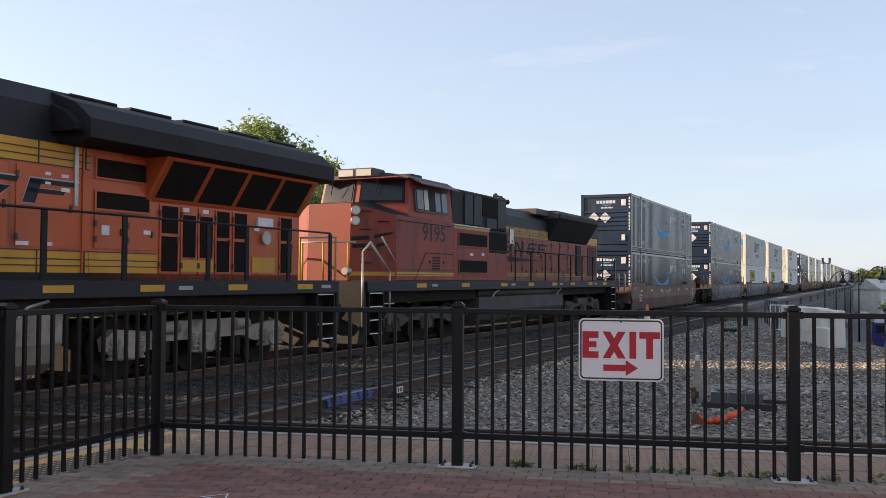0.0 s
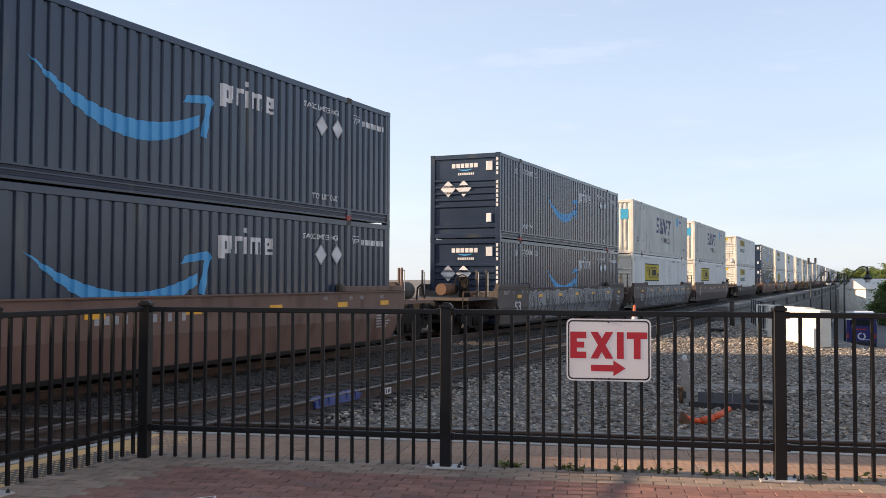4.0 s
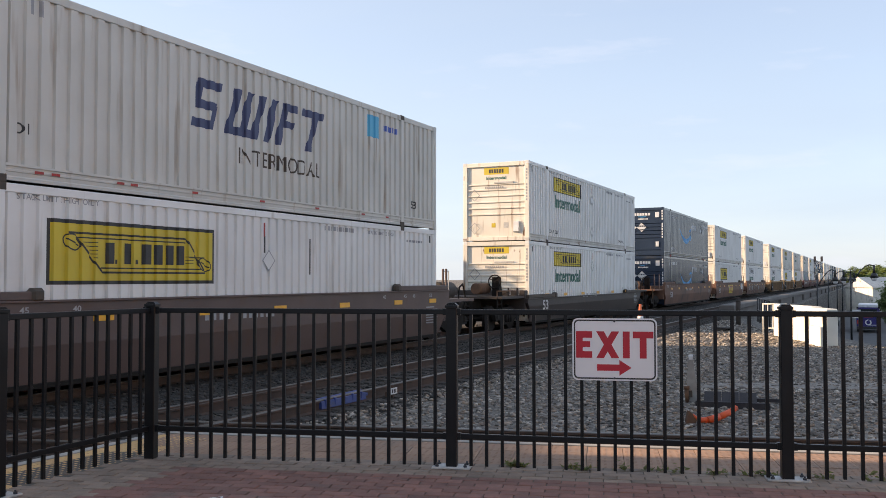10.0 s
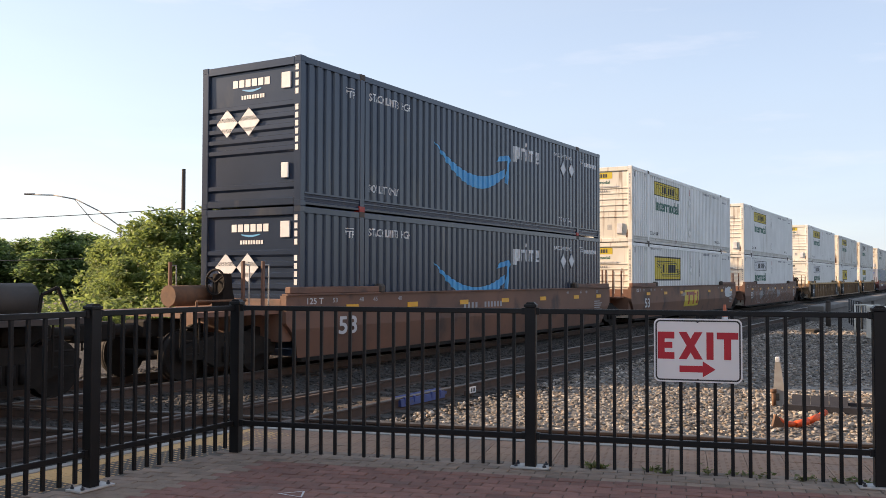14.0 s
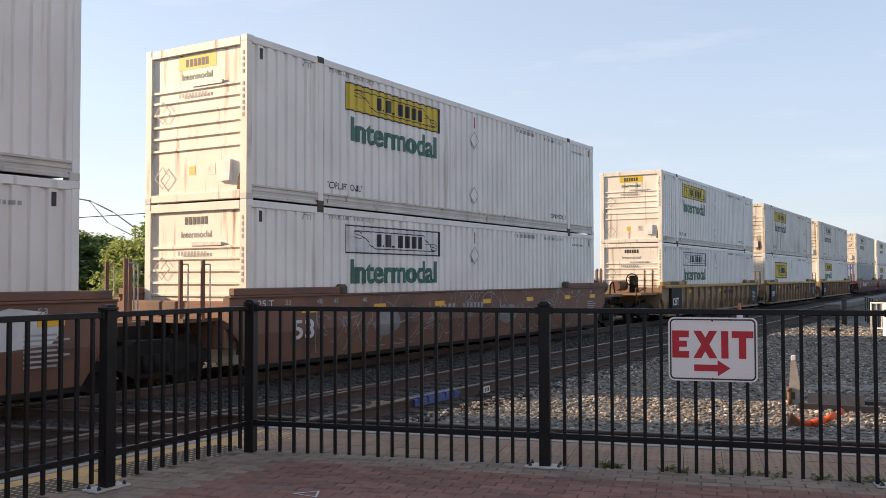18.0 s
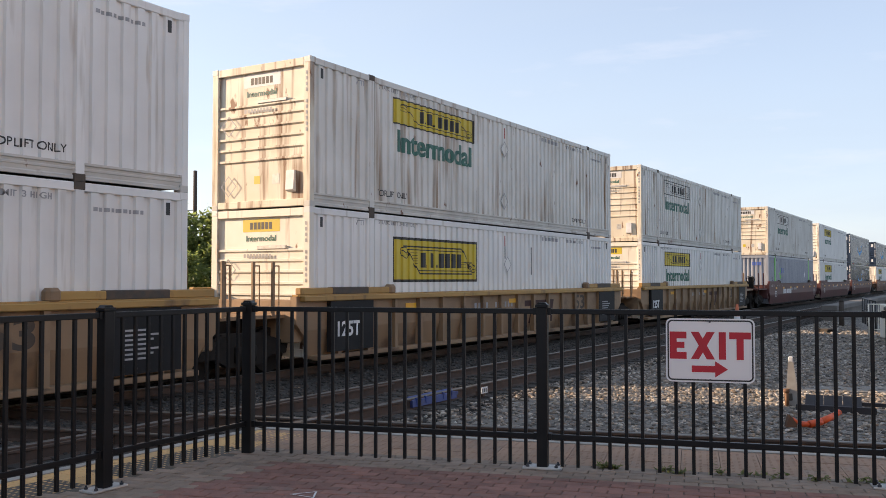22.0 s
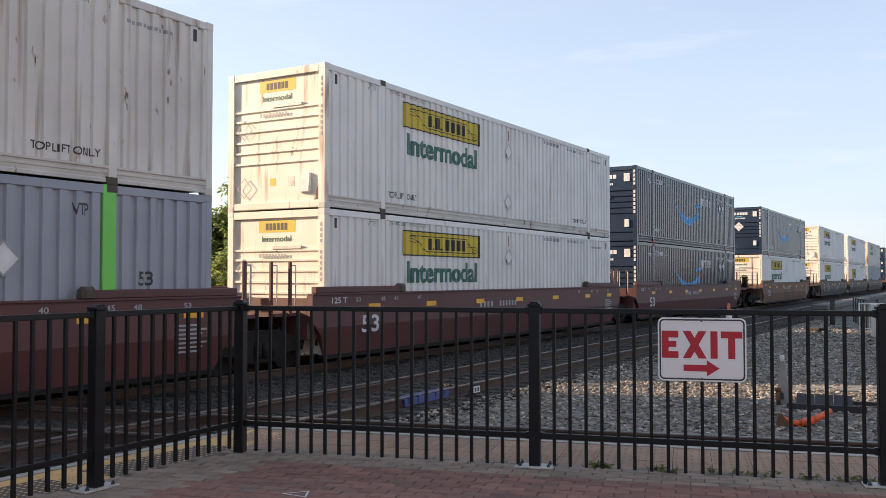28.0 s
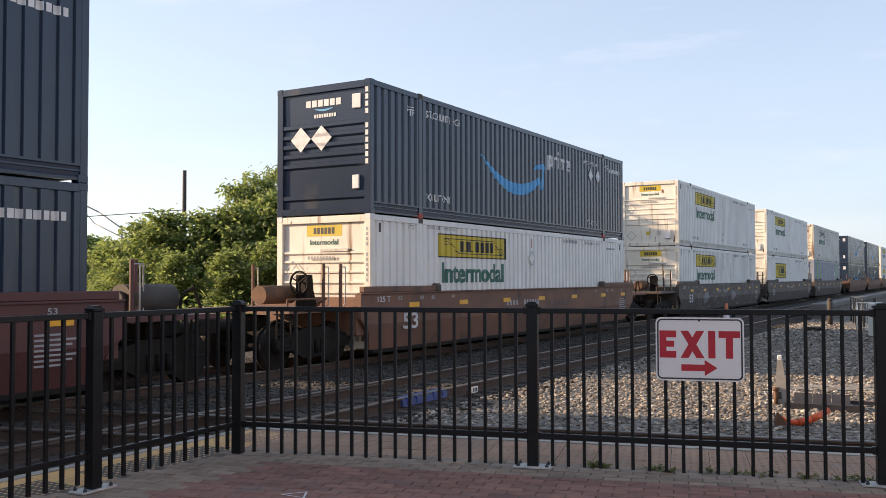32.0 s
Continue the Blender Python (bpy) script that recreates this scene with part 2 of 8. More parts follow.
M_AMBER = mat("amber_reflector", (0.85, 0.42, 0.02), (0.7, 0.33, 0.02), 5, 0.35)
WELL = {
    "tan": mat("tan_rusty_well_paint", (0.175, 0.10, 0.075), (0.125, 0.072, 0.055), 0.8, 0.65, dirt=(0.09, 0.045, 0.03), dirt_amt=0.5, dirt_stretch=(1.5, 1, 0.6)),
    "grey": mat("grey_brown_well_paint", (0.098, 0.078, 0.068), (0.062, 0.05, 0.045), 0.8, 0.65, dirt=(0.11, 0.06, 0.035), dirt_amt=0.4),
    "low": mat("soot_brown_well_paint", (0.055, 0.040, 0.034), (0.038, 0.029, 0.026), 0.8, 0.6, dirt=(0.08, 0.05, 0.035), dirt_amt=0.3),
    "dark": mat("dark_brown_well_paint", (0.118, 0.078, 0.068), (0.082, 0.055, 0.048), 0.8, 0.6, dirt=(0.10, 0.05, 0.03), dirt_amt=0.35),
    "rust": mat("rust_brown_well_paint", (0.20, 0.095, 0.06), (0.135, 0.07, 0.048), 0.7, 0.7, dirt=(0.07, 0.045, 0.038), dirt_amt=0.5),
    "ochre": mat("ochre_well_paint", (0.29, 0.185, 0.105), (0.215, 0.135, 0.078), 0.8, 0.65, dirt=(0.09, 0.05, 0.03), dirt_amt=0.5),
    "maroon": mat("maroon_well_paint", (0.105, 0.032, 0.03), (0.08, 0.027, 0.026), 0.8, 0.55, dirt=(0.06, 0.035, 0.03), dirt_amt=0.4),
}
M_GOLD = mat("golden_ochre_chord_paint", (0.42, 0.245, 0.07), (0.32, 0.18, 0.055), 0.8, 0.6, dirt=(0.12, 0.07, 0.035), dirt_amt=0.42, dirt_stretch=(2, 1, 1))
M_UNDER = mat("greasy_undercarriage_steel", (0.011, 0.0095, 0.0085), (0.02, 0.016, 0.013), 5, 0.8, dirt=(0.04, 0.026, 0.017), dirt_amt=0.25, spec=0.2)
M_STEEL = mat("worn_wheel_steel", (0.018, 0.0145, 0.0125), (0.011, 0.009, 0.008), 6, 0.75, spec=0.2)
M_ORANGE = mat("faded_orange_loco_paint", (0.51, 0.10, 0.025), (0.41, 0.085, 0.027), 0.9, 0.5, dirt=(0.17, 0.055, 0.03), dirt_amt=0.42, dirt_stretch=(2, 1, 0.5))
M_ORANGE2 = mat("dusty_orange_loco_paint", (0.30, 0.043, 0.021), (0.20, 0.033, 0.019), 0.7, 0.6, dirt=(0.085, 0.032, 0.024), dirt_amt=0.50, dirt_stretch=(2, 1, 0.5))
M_ORANGE3 = mat("sooty_orange_hood_paint", (0.29, 0.05, 0.026), (0.17, 0.034, 0.022), 1.4, 0.6, dirt=(0.045, 0.026, 0.022), dirt_amt=0.52, dirt_scale=1.1, dirt_stretch=(1.2, 1, 0.8))
M_LYEL2 = mat("sooty_yellow_stripe_paint", (0.42, 0.22, 0.03), (0.26, 0.14, 0.03), 1.4, 0.6, dirt=(0.05, 0.04, 0.03), dirt_amt=0.55, dirt_scale=1.1)
M_LBLACK = mat("sooty_black_loco_paint", (0.009, 0.009, 0.010), (0.016, 0.016, 0.018), 1.2, 0.65, dirt=(0.035, 0.033, 0.03), dirt_amt=0.25, spec=0.25)
M_LBLUE = mat("dark_blue_grey_loco_paint", (0.014, 0.016, 0.023), (0.011, 0.012, 0.016), 1.2, 0.55, dirt=(0.045, 0.042, 0.04), dirt_amt=0.3, spec=0.3)
M_LYEL = mat("yellow_loco_stripe_paint", (0.56, 0.29, 0.016), (0.44, 0.23, 0.02), 1.2, 0.5, dirt=(0.2, 0.12, 0.05), dirt_amt=0.35)
M_GRILLE = mat("dark_intake_screen", (0.009, 0.007, 0.0065), (0.016, 0.011, 0.010), 30, 0.85, bump=0.004, fine=160, spec=0.15)
M_SILVER = mat("galvanised_handrail", (0.45, 0.45, 0.44), (0.33, 0.33, 0.32), 6, 0.45, metal=0.5)
M_TRUCK = mat("dusty_grey_truck_casting", (0.12, 0.105, 0.095), (0.06, 0.052, 0.047), 4, 0.75, dirt=(0.05, 0.04, 0.035), dirt_amt=0.45)
M_PALET = mat("pale_dusty_running_gear_paint", (0.30, 0.275, 0.235), (0.21, 0.19, 0.165), 3, 0.75, dirt=(0.06, 0.05, 0.045), dirt_amt=0.4)
M_TANK = mat("dusty_fuel_tank_paint", (0.062, 0.055, 0.05), (0.038, 0.034, 0.031), 1.5, 0.7, dirt=(0.05, 0.045, 0.04), dirt_amt=0.4)
M_ROOFB = mat("dusty_mauve_brown_paint", (0.105, 0.075, 0.068), (0.07, 0.052, 0.05), 1.2, 0.65, dirt=(0.06, 0.05, 0.05), dirt_amt=0.35)
M_MAROON = mat("dark_maroon_recess", (0.05, 0.012, 0.010), (0.035, 0.010, 0.009), 3, 0.7)
M_GLASS = glass_mat("cab_glass")
M_PANE = glass_mat("side_window_glass", (0.10, 0.12, 0.14), 0.12)
M_FENCE = mat("black_powder_coat", (0.005, 0.0056, 0.007), (0.009, 0.0098, 0.0115), 5, 0.40, fine=90, spec=0.28)
M_GALV = mat("galvanised_base_plate", (0.52, 0.52, 0.51), (0.38, 0.37, 0.355), 12, 0.55, metal=0.3, dirt=(0.2, 0.13, 0.08), dirt_amt=0.3, dirt_scale=6)
M_BOLT = mat("dark_anchor_bolt", (0.05, 0.06, 0.075), (0.08, 0.08, 0.09), 10, 0.5, metal=0.6)
M_SIGNW = mat("white_sign_sheeting", (0.74, 0.74, 0.75), (0.70, 0.70, 0.71), 3, 0.4)
M_SIGNR = mat("red_sign_lettering", (0.50, 0.015, 0.03), (0.42, 0.015, 0.03), 3, 0.45)
M_BRICK = mat("red_paving_brick", (0.235, 0.112, 0.088), (0.165, 0.085, 0.070), 9, 0.85, bump=0.003, dirt=(0.13, 0.10, 0.085), dirt_amt=0.42, dirt_scale=2.0, varied=0.22)
M_BRICKG = mat("grey_brown_paving_brick", (0.27, 0.20, 0.155), (0.195, 0.15, 0.118), 9, 0.85, bump=0.003, dirt=(0.10, 0.09, 0.075), dirt_amt=0.4, dirt_scale=2.0, varied=0.18)
M_JOINT = mat("sandy_paving_joint", (0.11, 0.095, 0.08), (0.07, 0.062, 0.052), 20, 0.95, bump=0.004)
M_TACT = mat("terracotta_tactile_paver", (0.34, 0.21, 0.14), (0.27, 0.17, 0.118), 3, 0.85, dirt=(0.25, 0.19, 0.15), dirt_amt=0.4, varied=0.08)
M_TACTY = mat("yellow_tactile_paver", (0.66, 0.40, 0.17), (0.56, 0.34, 0.15), 3, 0.85, dirt=(0.38, 0.26, 0.15), dirt_amt=0.35, varied=0.06)
M_TANB = mat("tan_bounce_brick", (0.55, 0.42, 0.31), (0.46, 0.34, 0.25), 0.6, 0.9, dirt=(0.34, 0.26, 0.2), dirt_amt=0.3)
M_CONC = mat("weathered_concrete", (0.38, 0.36, 0.33), (0.29, 0.275, 0.25), 1.5, 0.9, bump=0.003, dirt=(0.20, 0.18, 0.16), dirt_amt=0.4, dirt_stretch=(2, 2, 0.5))
M_PAD = mat("worn_gravelly_concrete", (0.25, 0.23, 0.205), (0.17, 0.158, 0.14), 4, 0.95, bump=0.004, dirt=(0.12, 0.11, 0.095), dirt_amt=0.45, dirt_scale=3)
M_WALLC = mat("grey_retaining_wall_concrete", (0.165, 0.15, 0.138), (0.115, 0.107, 0.10), 0.6, 0.9, bump=0.003, dirt=(0.09, 0.085, 0.08), dirt_amt=0.4, dirt_stretch=(1.5, 1.5, 0.3))
M_BLOCK = mat("pale_concrete_block", (0.74, 0.72, 0.64), (0.62, 0.605, 0.54), 1.6, 0.85, bump=0.002, dirt=(0.30, 0.28, 0.23), dirt_amt=0.4, dirt_stretch=(2, 2, 0.5))
M_RAILH = mat("polished_rail_head", (0.20, 0.185, 0.17), (0.10, 0.088, 0.078), 2.5, 0.46, metal=0.6)
M_RAILW = mat("rusty_rail_web", (0.085, 0.05, 0.035), (0.055, 0.036, 0.028), 8, 0.8)
M_TIE = mat("weathered_timber_tie", (0.05, 0.04, 0.033), (0.03, 0.026, 0.022), 5, 0.9, bump=0.006, stretch=(1, 6, 6), varied=0.25)
M_ASPH = mat("worn_asphalt", (0.10, 0.10, 0.10), (0.075, 0.075, 0.078), 1.0, 0.9, bump=0.002)
M_BARK = mat("grey_brown_bark", (0.09, 0.07, 0.052), (0.055, 0.042, 0.032), 4, 0.95, bump=0.02, stretch=(3, 3, 0.6))
M_WOOD = mat("creosoted_pole_wood", (0.07, 0.055, 0.045), (0.045, 0.036, 0.03), 5, 0.9, stretch=(3, 3, 0.3))
M_LAMPB = mat("black_street_lamp_paint", (0.014, 0.016, 0.017), (0.022, 0.024, 0.025), 6, 0.4)
M_CONE = mat("orange_cone_plastic", (0.62, 0.15, 0.06), (0.52, 0.13, 0.055), 4, 0.5)
M_ORP = mat("weathered_orange_paint", (0.75, 0.105, 0.02), (0.55, 0.075, 0.02), 6, 0.45, dirt=(0.12, 0.05, 0.03), dirt_amt=0.3, dirt_scale=9)
M_BLUEP = mat("chipped_blue_paint", (0.035, 0.065, 0.24), (0.03, 0.048, 0.15), 5, 0.5, dirt=(0.06, 0.055, 0.055), dirt_amt=0.4, dirt_scale=7)
M_RUSTY = mat("rusted_steel", (0.17, 0.085, 0.045), (0.10, 0.055, 0.035), 7, 0.8)
M_DARKST = mat("dark_weathered_steel", (0.028, 0.028, 0.034), (0.042, 0.04, 0.042), 6, 0.75, spec=0.3)
M_GALVP = mat("grey_marker_post", (0.34, 0.33, 0.31), (0.25, 0.23, 0.21), 6, 0.7, dirt=(0.16, 0.08, 0.05), dirt_amt=0.4, dirt_scale=5)
M_BUS = mat("deep_blue_bus_paint", (0.022, 0.018, 0.16), (0.022, 0.018, 0.13), 1.5, 0.3)
M_GRAVEL = stones("mixed_grey_gravel", [(0.045, 0.041, 0.036), (0.20, 0.178, 0.155), (0.095, 0.085, 0.074), (0.30, 0.275, 0.24), (0.07, 0.062, 0.054)], 17.0, 0.035)
M_STONE = island_mat("loose_gravel_stones", [(0.035, 0.032, 0.029), (0.26, 0.235, 0.205), (0.085, 0.076, 0.067), (0.46, 0.425, 0.375), (0.22, 0.165, 0.118), (0.12, 0.11, 0.10), (0.33, 0.28, 0.22)])[0]
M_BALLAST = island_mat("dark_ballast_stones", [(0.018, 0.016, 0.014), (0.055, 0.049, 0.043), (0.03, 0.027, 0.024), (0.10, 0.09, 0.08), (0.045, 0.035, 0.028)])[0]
M_BEDDING = stones("darkened_ballast_bed", [(0.015, 0.0135, 0.012), (0.045, 0.04, 0.035), (0.026, 0.023, 0.02), (0.07, 0.063, 0.056)], 17.0, 0.035)
M_LEAF = leaf_mat("green_leaves", [(0.09, 0.125, 0.042), (0.19, 0.235, 0.085), (0.13, 0.17, 0.06), (0.225, 0.27, 0.11)])
M_LEAF2 = leaf_mat("dark_green_leaves", [(0.08, 0.13, 0.05), (0.15, 0.20, 0.08), (0.11, 0.16, 0.06)])
M_GRASS = leaf_mat("weedy_grass", [(0.09, 0.11, 0.04), (0.17, 0.18, 0.07), (0.13, 0.13, 0.06)])


# ---------------------------------------------------------------- mesh helpers
def box(bm, x0, x1, y0, y1, z0, z1, bev=0.0):
    vs = [bm.verts.new((x, y, z)) for z in (z0, z1) for y in (y0, y1) for x in (x0, x1)]
    fs = [bm.faces.new([vs[i] for i in q]) for q in ((0, 2, 3, 1), (4, 5, 7, 6), (0, 1, 5, 4), (2, 6, 7, 3), (0, 4, 6, 2), (1, 3, 7, 5))]
    if bev:
        es = list({e for f in fs for e in f.edges})
        bmesh.ops.bevel(bm, geom=es, offset=bev, segments=1, affect="EDGES")


def tube(bm, p, q, r, seg=8, r2=None):
    p, q = Vector(p), Vector(q)
    rot = (q - p).to_track_quat("Z", "Y").to_matrix()
    r2 = r if r2 is None else r2
    rings = []
    for c, rr in ((p, r), (q, r2)):
        rings.append([bm.verts.new(c + rot @ Vector((math.cos(a) * rr, math.sin(a) * rr, 0))) for a in (2 * math.pi * k / seg for k in range(seg))])
    for k in range(seg):
        f = bm.faces.new((rings[0][k], rings[0][(k + 1) % seg], rings[1][(k + 1) % seg], rings[1][k]))
        f.smooth = seg > 7
    bm.faces.new(rings[0][::-1])
    bm.faces.new(rings[1])


def pipe(bm, pts, r, seg=6):
    for a, b in zip(pts, pts[1:]):
        tube(bm, a, b, r, seg)


def prism(bm, pts, axis, a, b):
    """A closed outline pushed from a to b along an axis: the outline's two numbers fill the other two axes in order."""
    def at(u, v, w):
        return {"x": (w, u, v), "y": (u, w, v), "z": (u, v, w)}[axis]
    lo = [bm.verts.new(at(u, v, a)) for u, v in pts]
    hi = [bm.verts.new(at(u, v, b)) for u, v in pts]
    n = len(pts)
    for i in range(n):
        bm.faces.new((lo[i], lo[(i + 1) % n], hi[(i + 1) % n], hi[i]))
    bm.faces.new(lo[::-1])
    bm.faces.new(hi)


def finish(bm, name):
    bmesh.ops.recalc_face_normals(bm, faces=bm.faces)
    me = bpy.data.meshes.new(name)
    bm.to_mesh(me)
    bm.free()
    return me


# fine lettering and drawing whose strokes are too small to pick apart
SMALL_PRINT = {"lettering", "end_lettering", "number_marking", "end_number_marking", "post_number_marking", "end_name_marking", "scroll_drawing", "stencil_marking", "scrawl", "mark_bar", "vent", "cab_louvres", "reflector_tape", "scuff_marks", "end_logo"}


def part(name, bm, material, parent=None, label=""):
    me = finish(bm, name) if isinstance(bm, bmesh.types.BMesh) else bm
    if not me.materials:
        me.materials.append(material)
    ob = new(name, me)
    ob.parent = parent
    if label:
        tagged(ob, label)
    if name in SMALL_PRINT:
        tagged(ob, kind="stuff")
    return ob


def boxpart(name, dims, material, parent=None, label="", bev=0.0):
    bm = bmesh.new()
    box(bm, *dims, bev=bev)
    return part(name, bm, material, parent, label)


def raw(name, verts, faces, material, smooth=False):
    me = bpy.data.meshes.new(name)
    me.from_pydata(verts, [], faces)
    if smooth:
        me.polygons.foreach_set("use_smooth", [True] * len(me.polygons))
    me.materials.append(material)
    return me


def thing(name, label, category, group="", kind="", m=None):
    ob = new(name)
    ob.empty_display_size = 0.2
    if m is not None:
        ob.matrix_basis = m
    return tagged(ob, label, category, group, kind)


TEXTS = {}


def write_all(words):
    """Built-in font as flat meshes in the unit square, made once; a heavy cut where the word needs it."""
    made = []
    for text, heavy in words:
        cu = bpy.data.curves.new("letters", "FONT")
        cu.body, cu.offset = text, heavy
        ob = bpy.data.objects.new("letters", cu)
        scene.collection.objects.link(ob)
        made.append((text, ob, cu))
    dg = bpy.context.evaluated_depsgraph_get()
    for text, ob, cu in made:
        me = bpy.data.meshes.new_from_object(ob.evaluated_get(dg))
        xs = [v.co.x for v in me.vertices]
        ys = [v.co.y for v in me.vertices]
        lo, hi, bot, top = min(xs), max(xs), min(ys), max(ys)
        for v in me.vertices:
            v.co = ((v.co.x - lo) / (hi - lo), (v.co.y - bot) / (top - bot), 0)
        TEXTS[text] = me
    for text, ob, cu in made:
        bpy.data.objects.remove(ob)
        bpy.data.curves.remove(cu)


write_all([("Intermodal", 0.02), ("STACK LIMIT 3 HIGH", 0.014), ("STACK LIMIT 3 HIGH ONLY", 0.01), ("TOP LIFT ONLY", 0.012), ("VTP", 0.015), ("INTERMODAL", 0.0), ("53t", 0.01), ("53", 0.02),
           ("D1", 0.01), ("9195", 0.014), ("125 T", 0.02), ("125T", 0.03), ("48", 0.015), ("45", 0.015), ("40", 0.015)])


def letters(text):
    bm = bmesh.new()
    bm.from_mesh(TEXTS[text])
    return bm


def flat(polys):
    bm = bmesh.new()
    for p in polys:
        bm.faces.new([bm.verts.new((u, v, 0)) for u, v in p])
    bm.normal_update()
    bmesh.ops.triangulate(bm, faces=bm.faces)
    return bm


def rect(u0, v0, u1, v1, slant=0.0):
    return [(u0, v0), (u1, v0), (u1 + slant, v1), (u0 + slant, v1)]


def bars(n, u0, v0, u1, v1, fill=0.72, slant=0.0):
    """A row of plain bars in place of writing."""
    w = (u1 - u0) / n
    return [rect(u0 + w * i, v0, u0 + w * (i + fill), v1, slant) for i in range(n)]


PITCH, Y_OUT, DEEP = 0.27, -1.286, 0.042


def wave(x):
    u = (x % PITCH) / PITCH
    if u < 0.50:
        return Y_OUT
    if u < 0.58:
        return Y_OUT + DEEP * (u - 0.50) / 0.08
    if u < 0.92:
        return Y_OUT + DEEP
    return Y_OUT + DEEP * (1 - u) / 0.08


def breaks(a, b):
    out = [a]
    k = math.floor(a / PITCH)
    while k * PITCH < b:
        for u in (0, 0.50, 0.58, 0.92):
            x = (k + u) * PITCH
            if a + 1e-4 < x < b - 1e-4:
                out.append(x)
        k += 1
    return out + [b]


def corrugated(x0, x1, z0, z1):
    xs = breaks(x0, x1)
    vs = [(x, wave(x), z) for x in xs for z in (z0, z1)]
    fs = [(2 * i, 2 * i + 2, 2 * i + 3, 2 * i + 1) for i in range(len(xs) - 1)]
    return vs, fs


def drape(bm, x0=0.0, z0=0.0, sx=1.0, sz=1.0, lift=0.004, cut=True, sink=1.0):
    """Lays a flat drawing on the corrugated side, following its folds."""
    for v in bm.verts:
        v.co = (x0 + v.co.x * sx, 0, z0 + v.co.y * sz)
    if cut:
        xs = [v.co.x for v in bm.verts]
        for x in breaks(min(xs), max(xs))[1:-1]:
            bmesh.ops.bisect_plane(bm, geom=bm.verts[:] + bm.edges[:] + bm.faces[:], plane_co=(x, 0, 0), plane_no=(1, 0, 0))
    for v in bm.verts:
        v.co.y = (Y_OUT + (wave(v.co.x) - Y_OUT) * sink if cut else Y_OUT) - lift
    return bm


def on_side(bm, x0, z0, sx=1.0, sz=1.0, y=-1.3):
    for v in bm.verts:
        v.co = (x0 + v.co.x * sx, y, z0 + v.co.y * sz)
    return bm


def on_end(bm, y0, z0, sy=1.0, sz=1.0, x=-0.006):
    """On the leading end: u runs towards the platform side."""
    for v in bm.verts:
        v.co = (x, y0 - v.co.x * sy, z0 + v.co.y * sz)
    return bm


# ---------------------------------------------------------------- the ground and the tracks
def at(s, n, z=0.0):
    """A place by its distance along and across the main line."""
    p = D * s + N * n
    return Vector((p.x, p.y, z))


def ground_sheet():
    far = at(1800, 6.0)
    rim = [(1800, 10), (40, 21.0), (12.4, 24.7), (14.9, 42.3), (far.x, far.y)]
    low = -4.4
    bm = bmesh.new()
    up = [bm.verts.new((x, y, BED - 0.07)) for x, y in [(-1800, -1800), (1800, -1800)] + rim + [(-1800, 1800)]]
    bm.faces.new(up)
    dn = [bm.verts.new((x, y, low)) for x, y in rim + [(1800, 1800)]]
    bm.faces.new(dn)
    for i in range(4):
        bm.faces.new((up[2 + i], dn[i], dn[i + 1], up[3 + i]))
    bmesh.ops.triangulate(bm, faces=bm.faces)
    g = part("ground", bm, M_GRAVEL)
    tagged(g, "grey gravel ground with a lower street level beyond", "ground", kind="structure")


ground_sheet()


def gravel_yard():
    """The level gravel between the platform and the two tracks, a hand higher than the rest."""
    a, b = at(44, 6.2), at(1.0, 6.2)
    bm = bmesh.new()
    prism(bm, [(a.x, a.y), (b.x, b.y), (-4.7, -20), (60, -20), (60, 12), (40, 20.9), (12.4, 24.65), (14.8, 42.2)], "z", BED - 0.12, BED)
    bmesh.ops.triangulate(bm, faces=bm.faces)
    tagged(part("gravel_yard", bm, M_GRAVEL), "level grey and tan gravel beside the tracks", "gravel", kind="structure")


gravel_yard()


def scatter(name, n, area, size, material, z, label, seed, flatten=0.6):
    """Loose stones, each a small uneven lump."""
    rng = np.random.default_rng(seed)
    t = (1 + 5 ** 0.5) / 2
    v = np.array([(-1, t, 0), (1, t, 0), (-1, -t, 0), (1, -t, 0), (0, -1, t), (0, 1, t), (0, -1, -t), (0, 1, -t), (t, 0, -1), (t, 0, 1), (-t, 0, -1), (-t, 0, 1)]) / (1 + t * t) ** 0.5
    f = np.array([(0, 11, 5), (0, 5, 1), (0, 1, 7), (0, 7, 10), (0, 10, 11), (1, 5, 9), (5, 11, 4), (11, 10, 2), (10, 7, 6), (7, 1, 8), (3, 9, 4), (3, 4, 2), (3, 2, 6), (3, 6, 8), (3, 8, 9), (4, 9, 5), (2, 4, 11), (6, 2, 10), (8, 6, 7), (9, 8, 1)])
    pos = area(rng, n)
    n = len(pos)
    r = size * rng.uniform(0.55, 1.35, (n, 1, 1)) / 2
    vv = v[None] * r * rng.uniform(0.65, 1.25, (n, 12, 1)) * np.concatenate([rng.uniform(0.7, 1.3, (n, 1, 2)), np.full((n, 1, 1), flatten)], 2)
    a = rng.uniform(0, 6.28, n)
    x = vv[..., 0] * np.cos(a)[:, None] - vv[..., 1] * np.sin(a)[:, None]
    y = vv[..., 0] * np.sin(a)[:, None] + vv[..., 1] * np.cos(a)[:, None]
    zz = vv[..., 2] + z + rng.uniform(-0.2, 0.6, (n, 1)) * r[:, :, 0] * 0.8
    vs = np.stack([x + pos[:, :1], y + pos[:, 1:2], zz], -1).reshape(-1, 3)
    fs = (f[None] + 12 * np.arange(n)[:, None, None]).reshape(-1, 3)
    ob = new(name, raw(name, vs.tolist(), fs.tolist(), material))
    return tagged(ob, label, "gravel", kind="stuff")


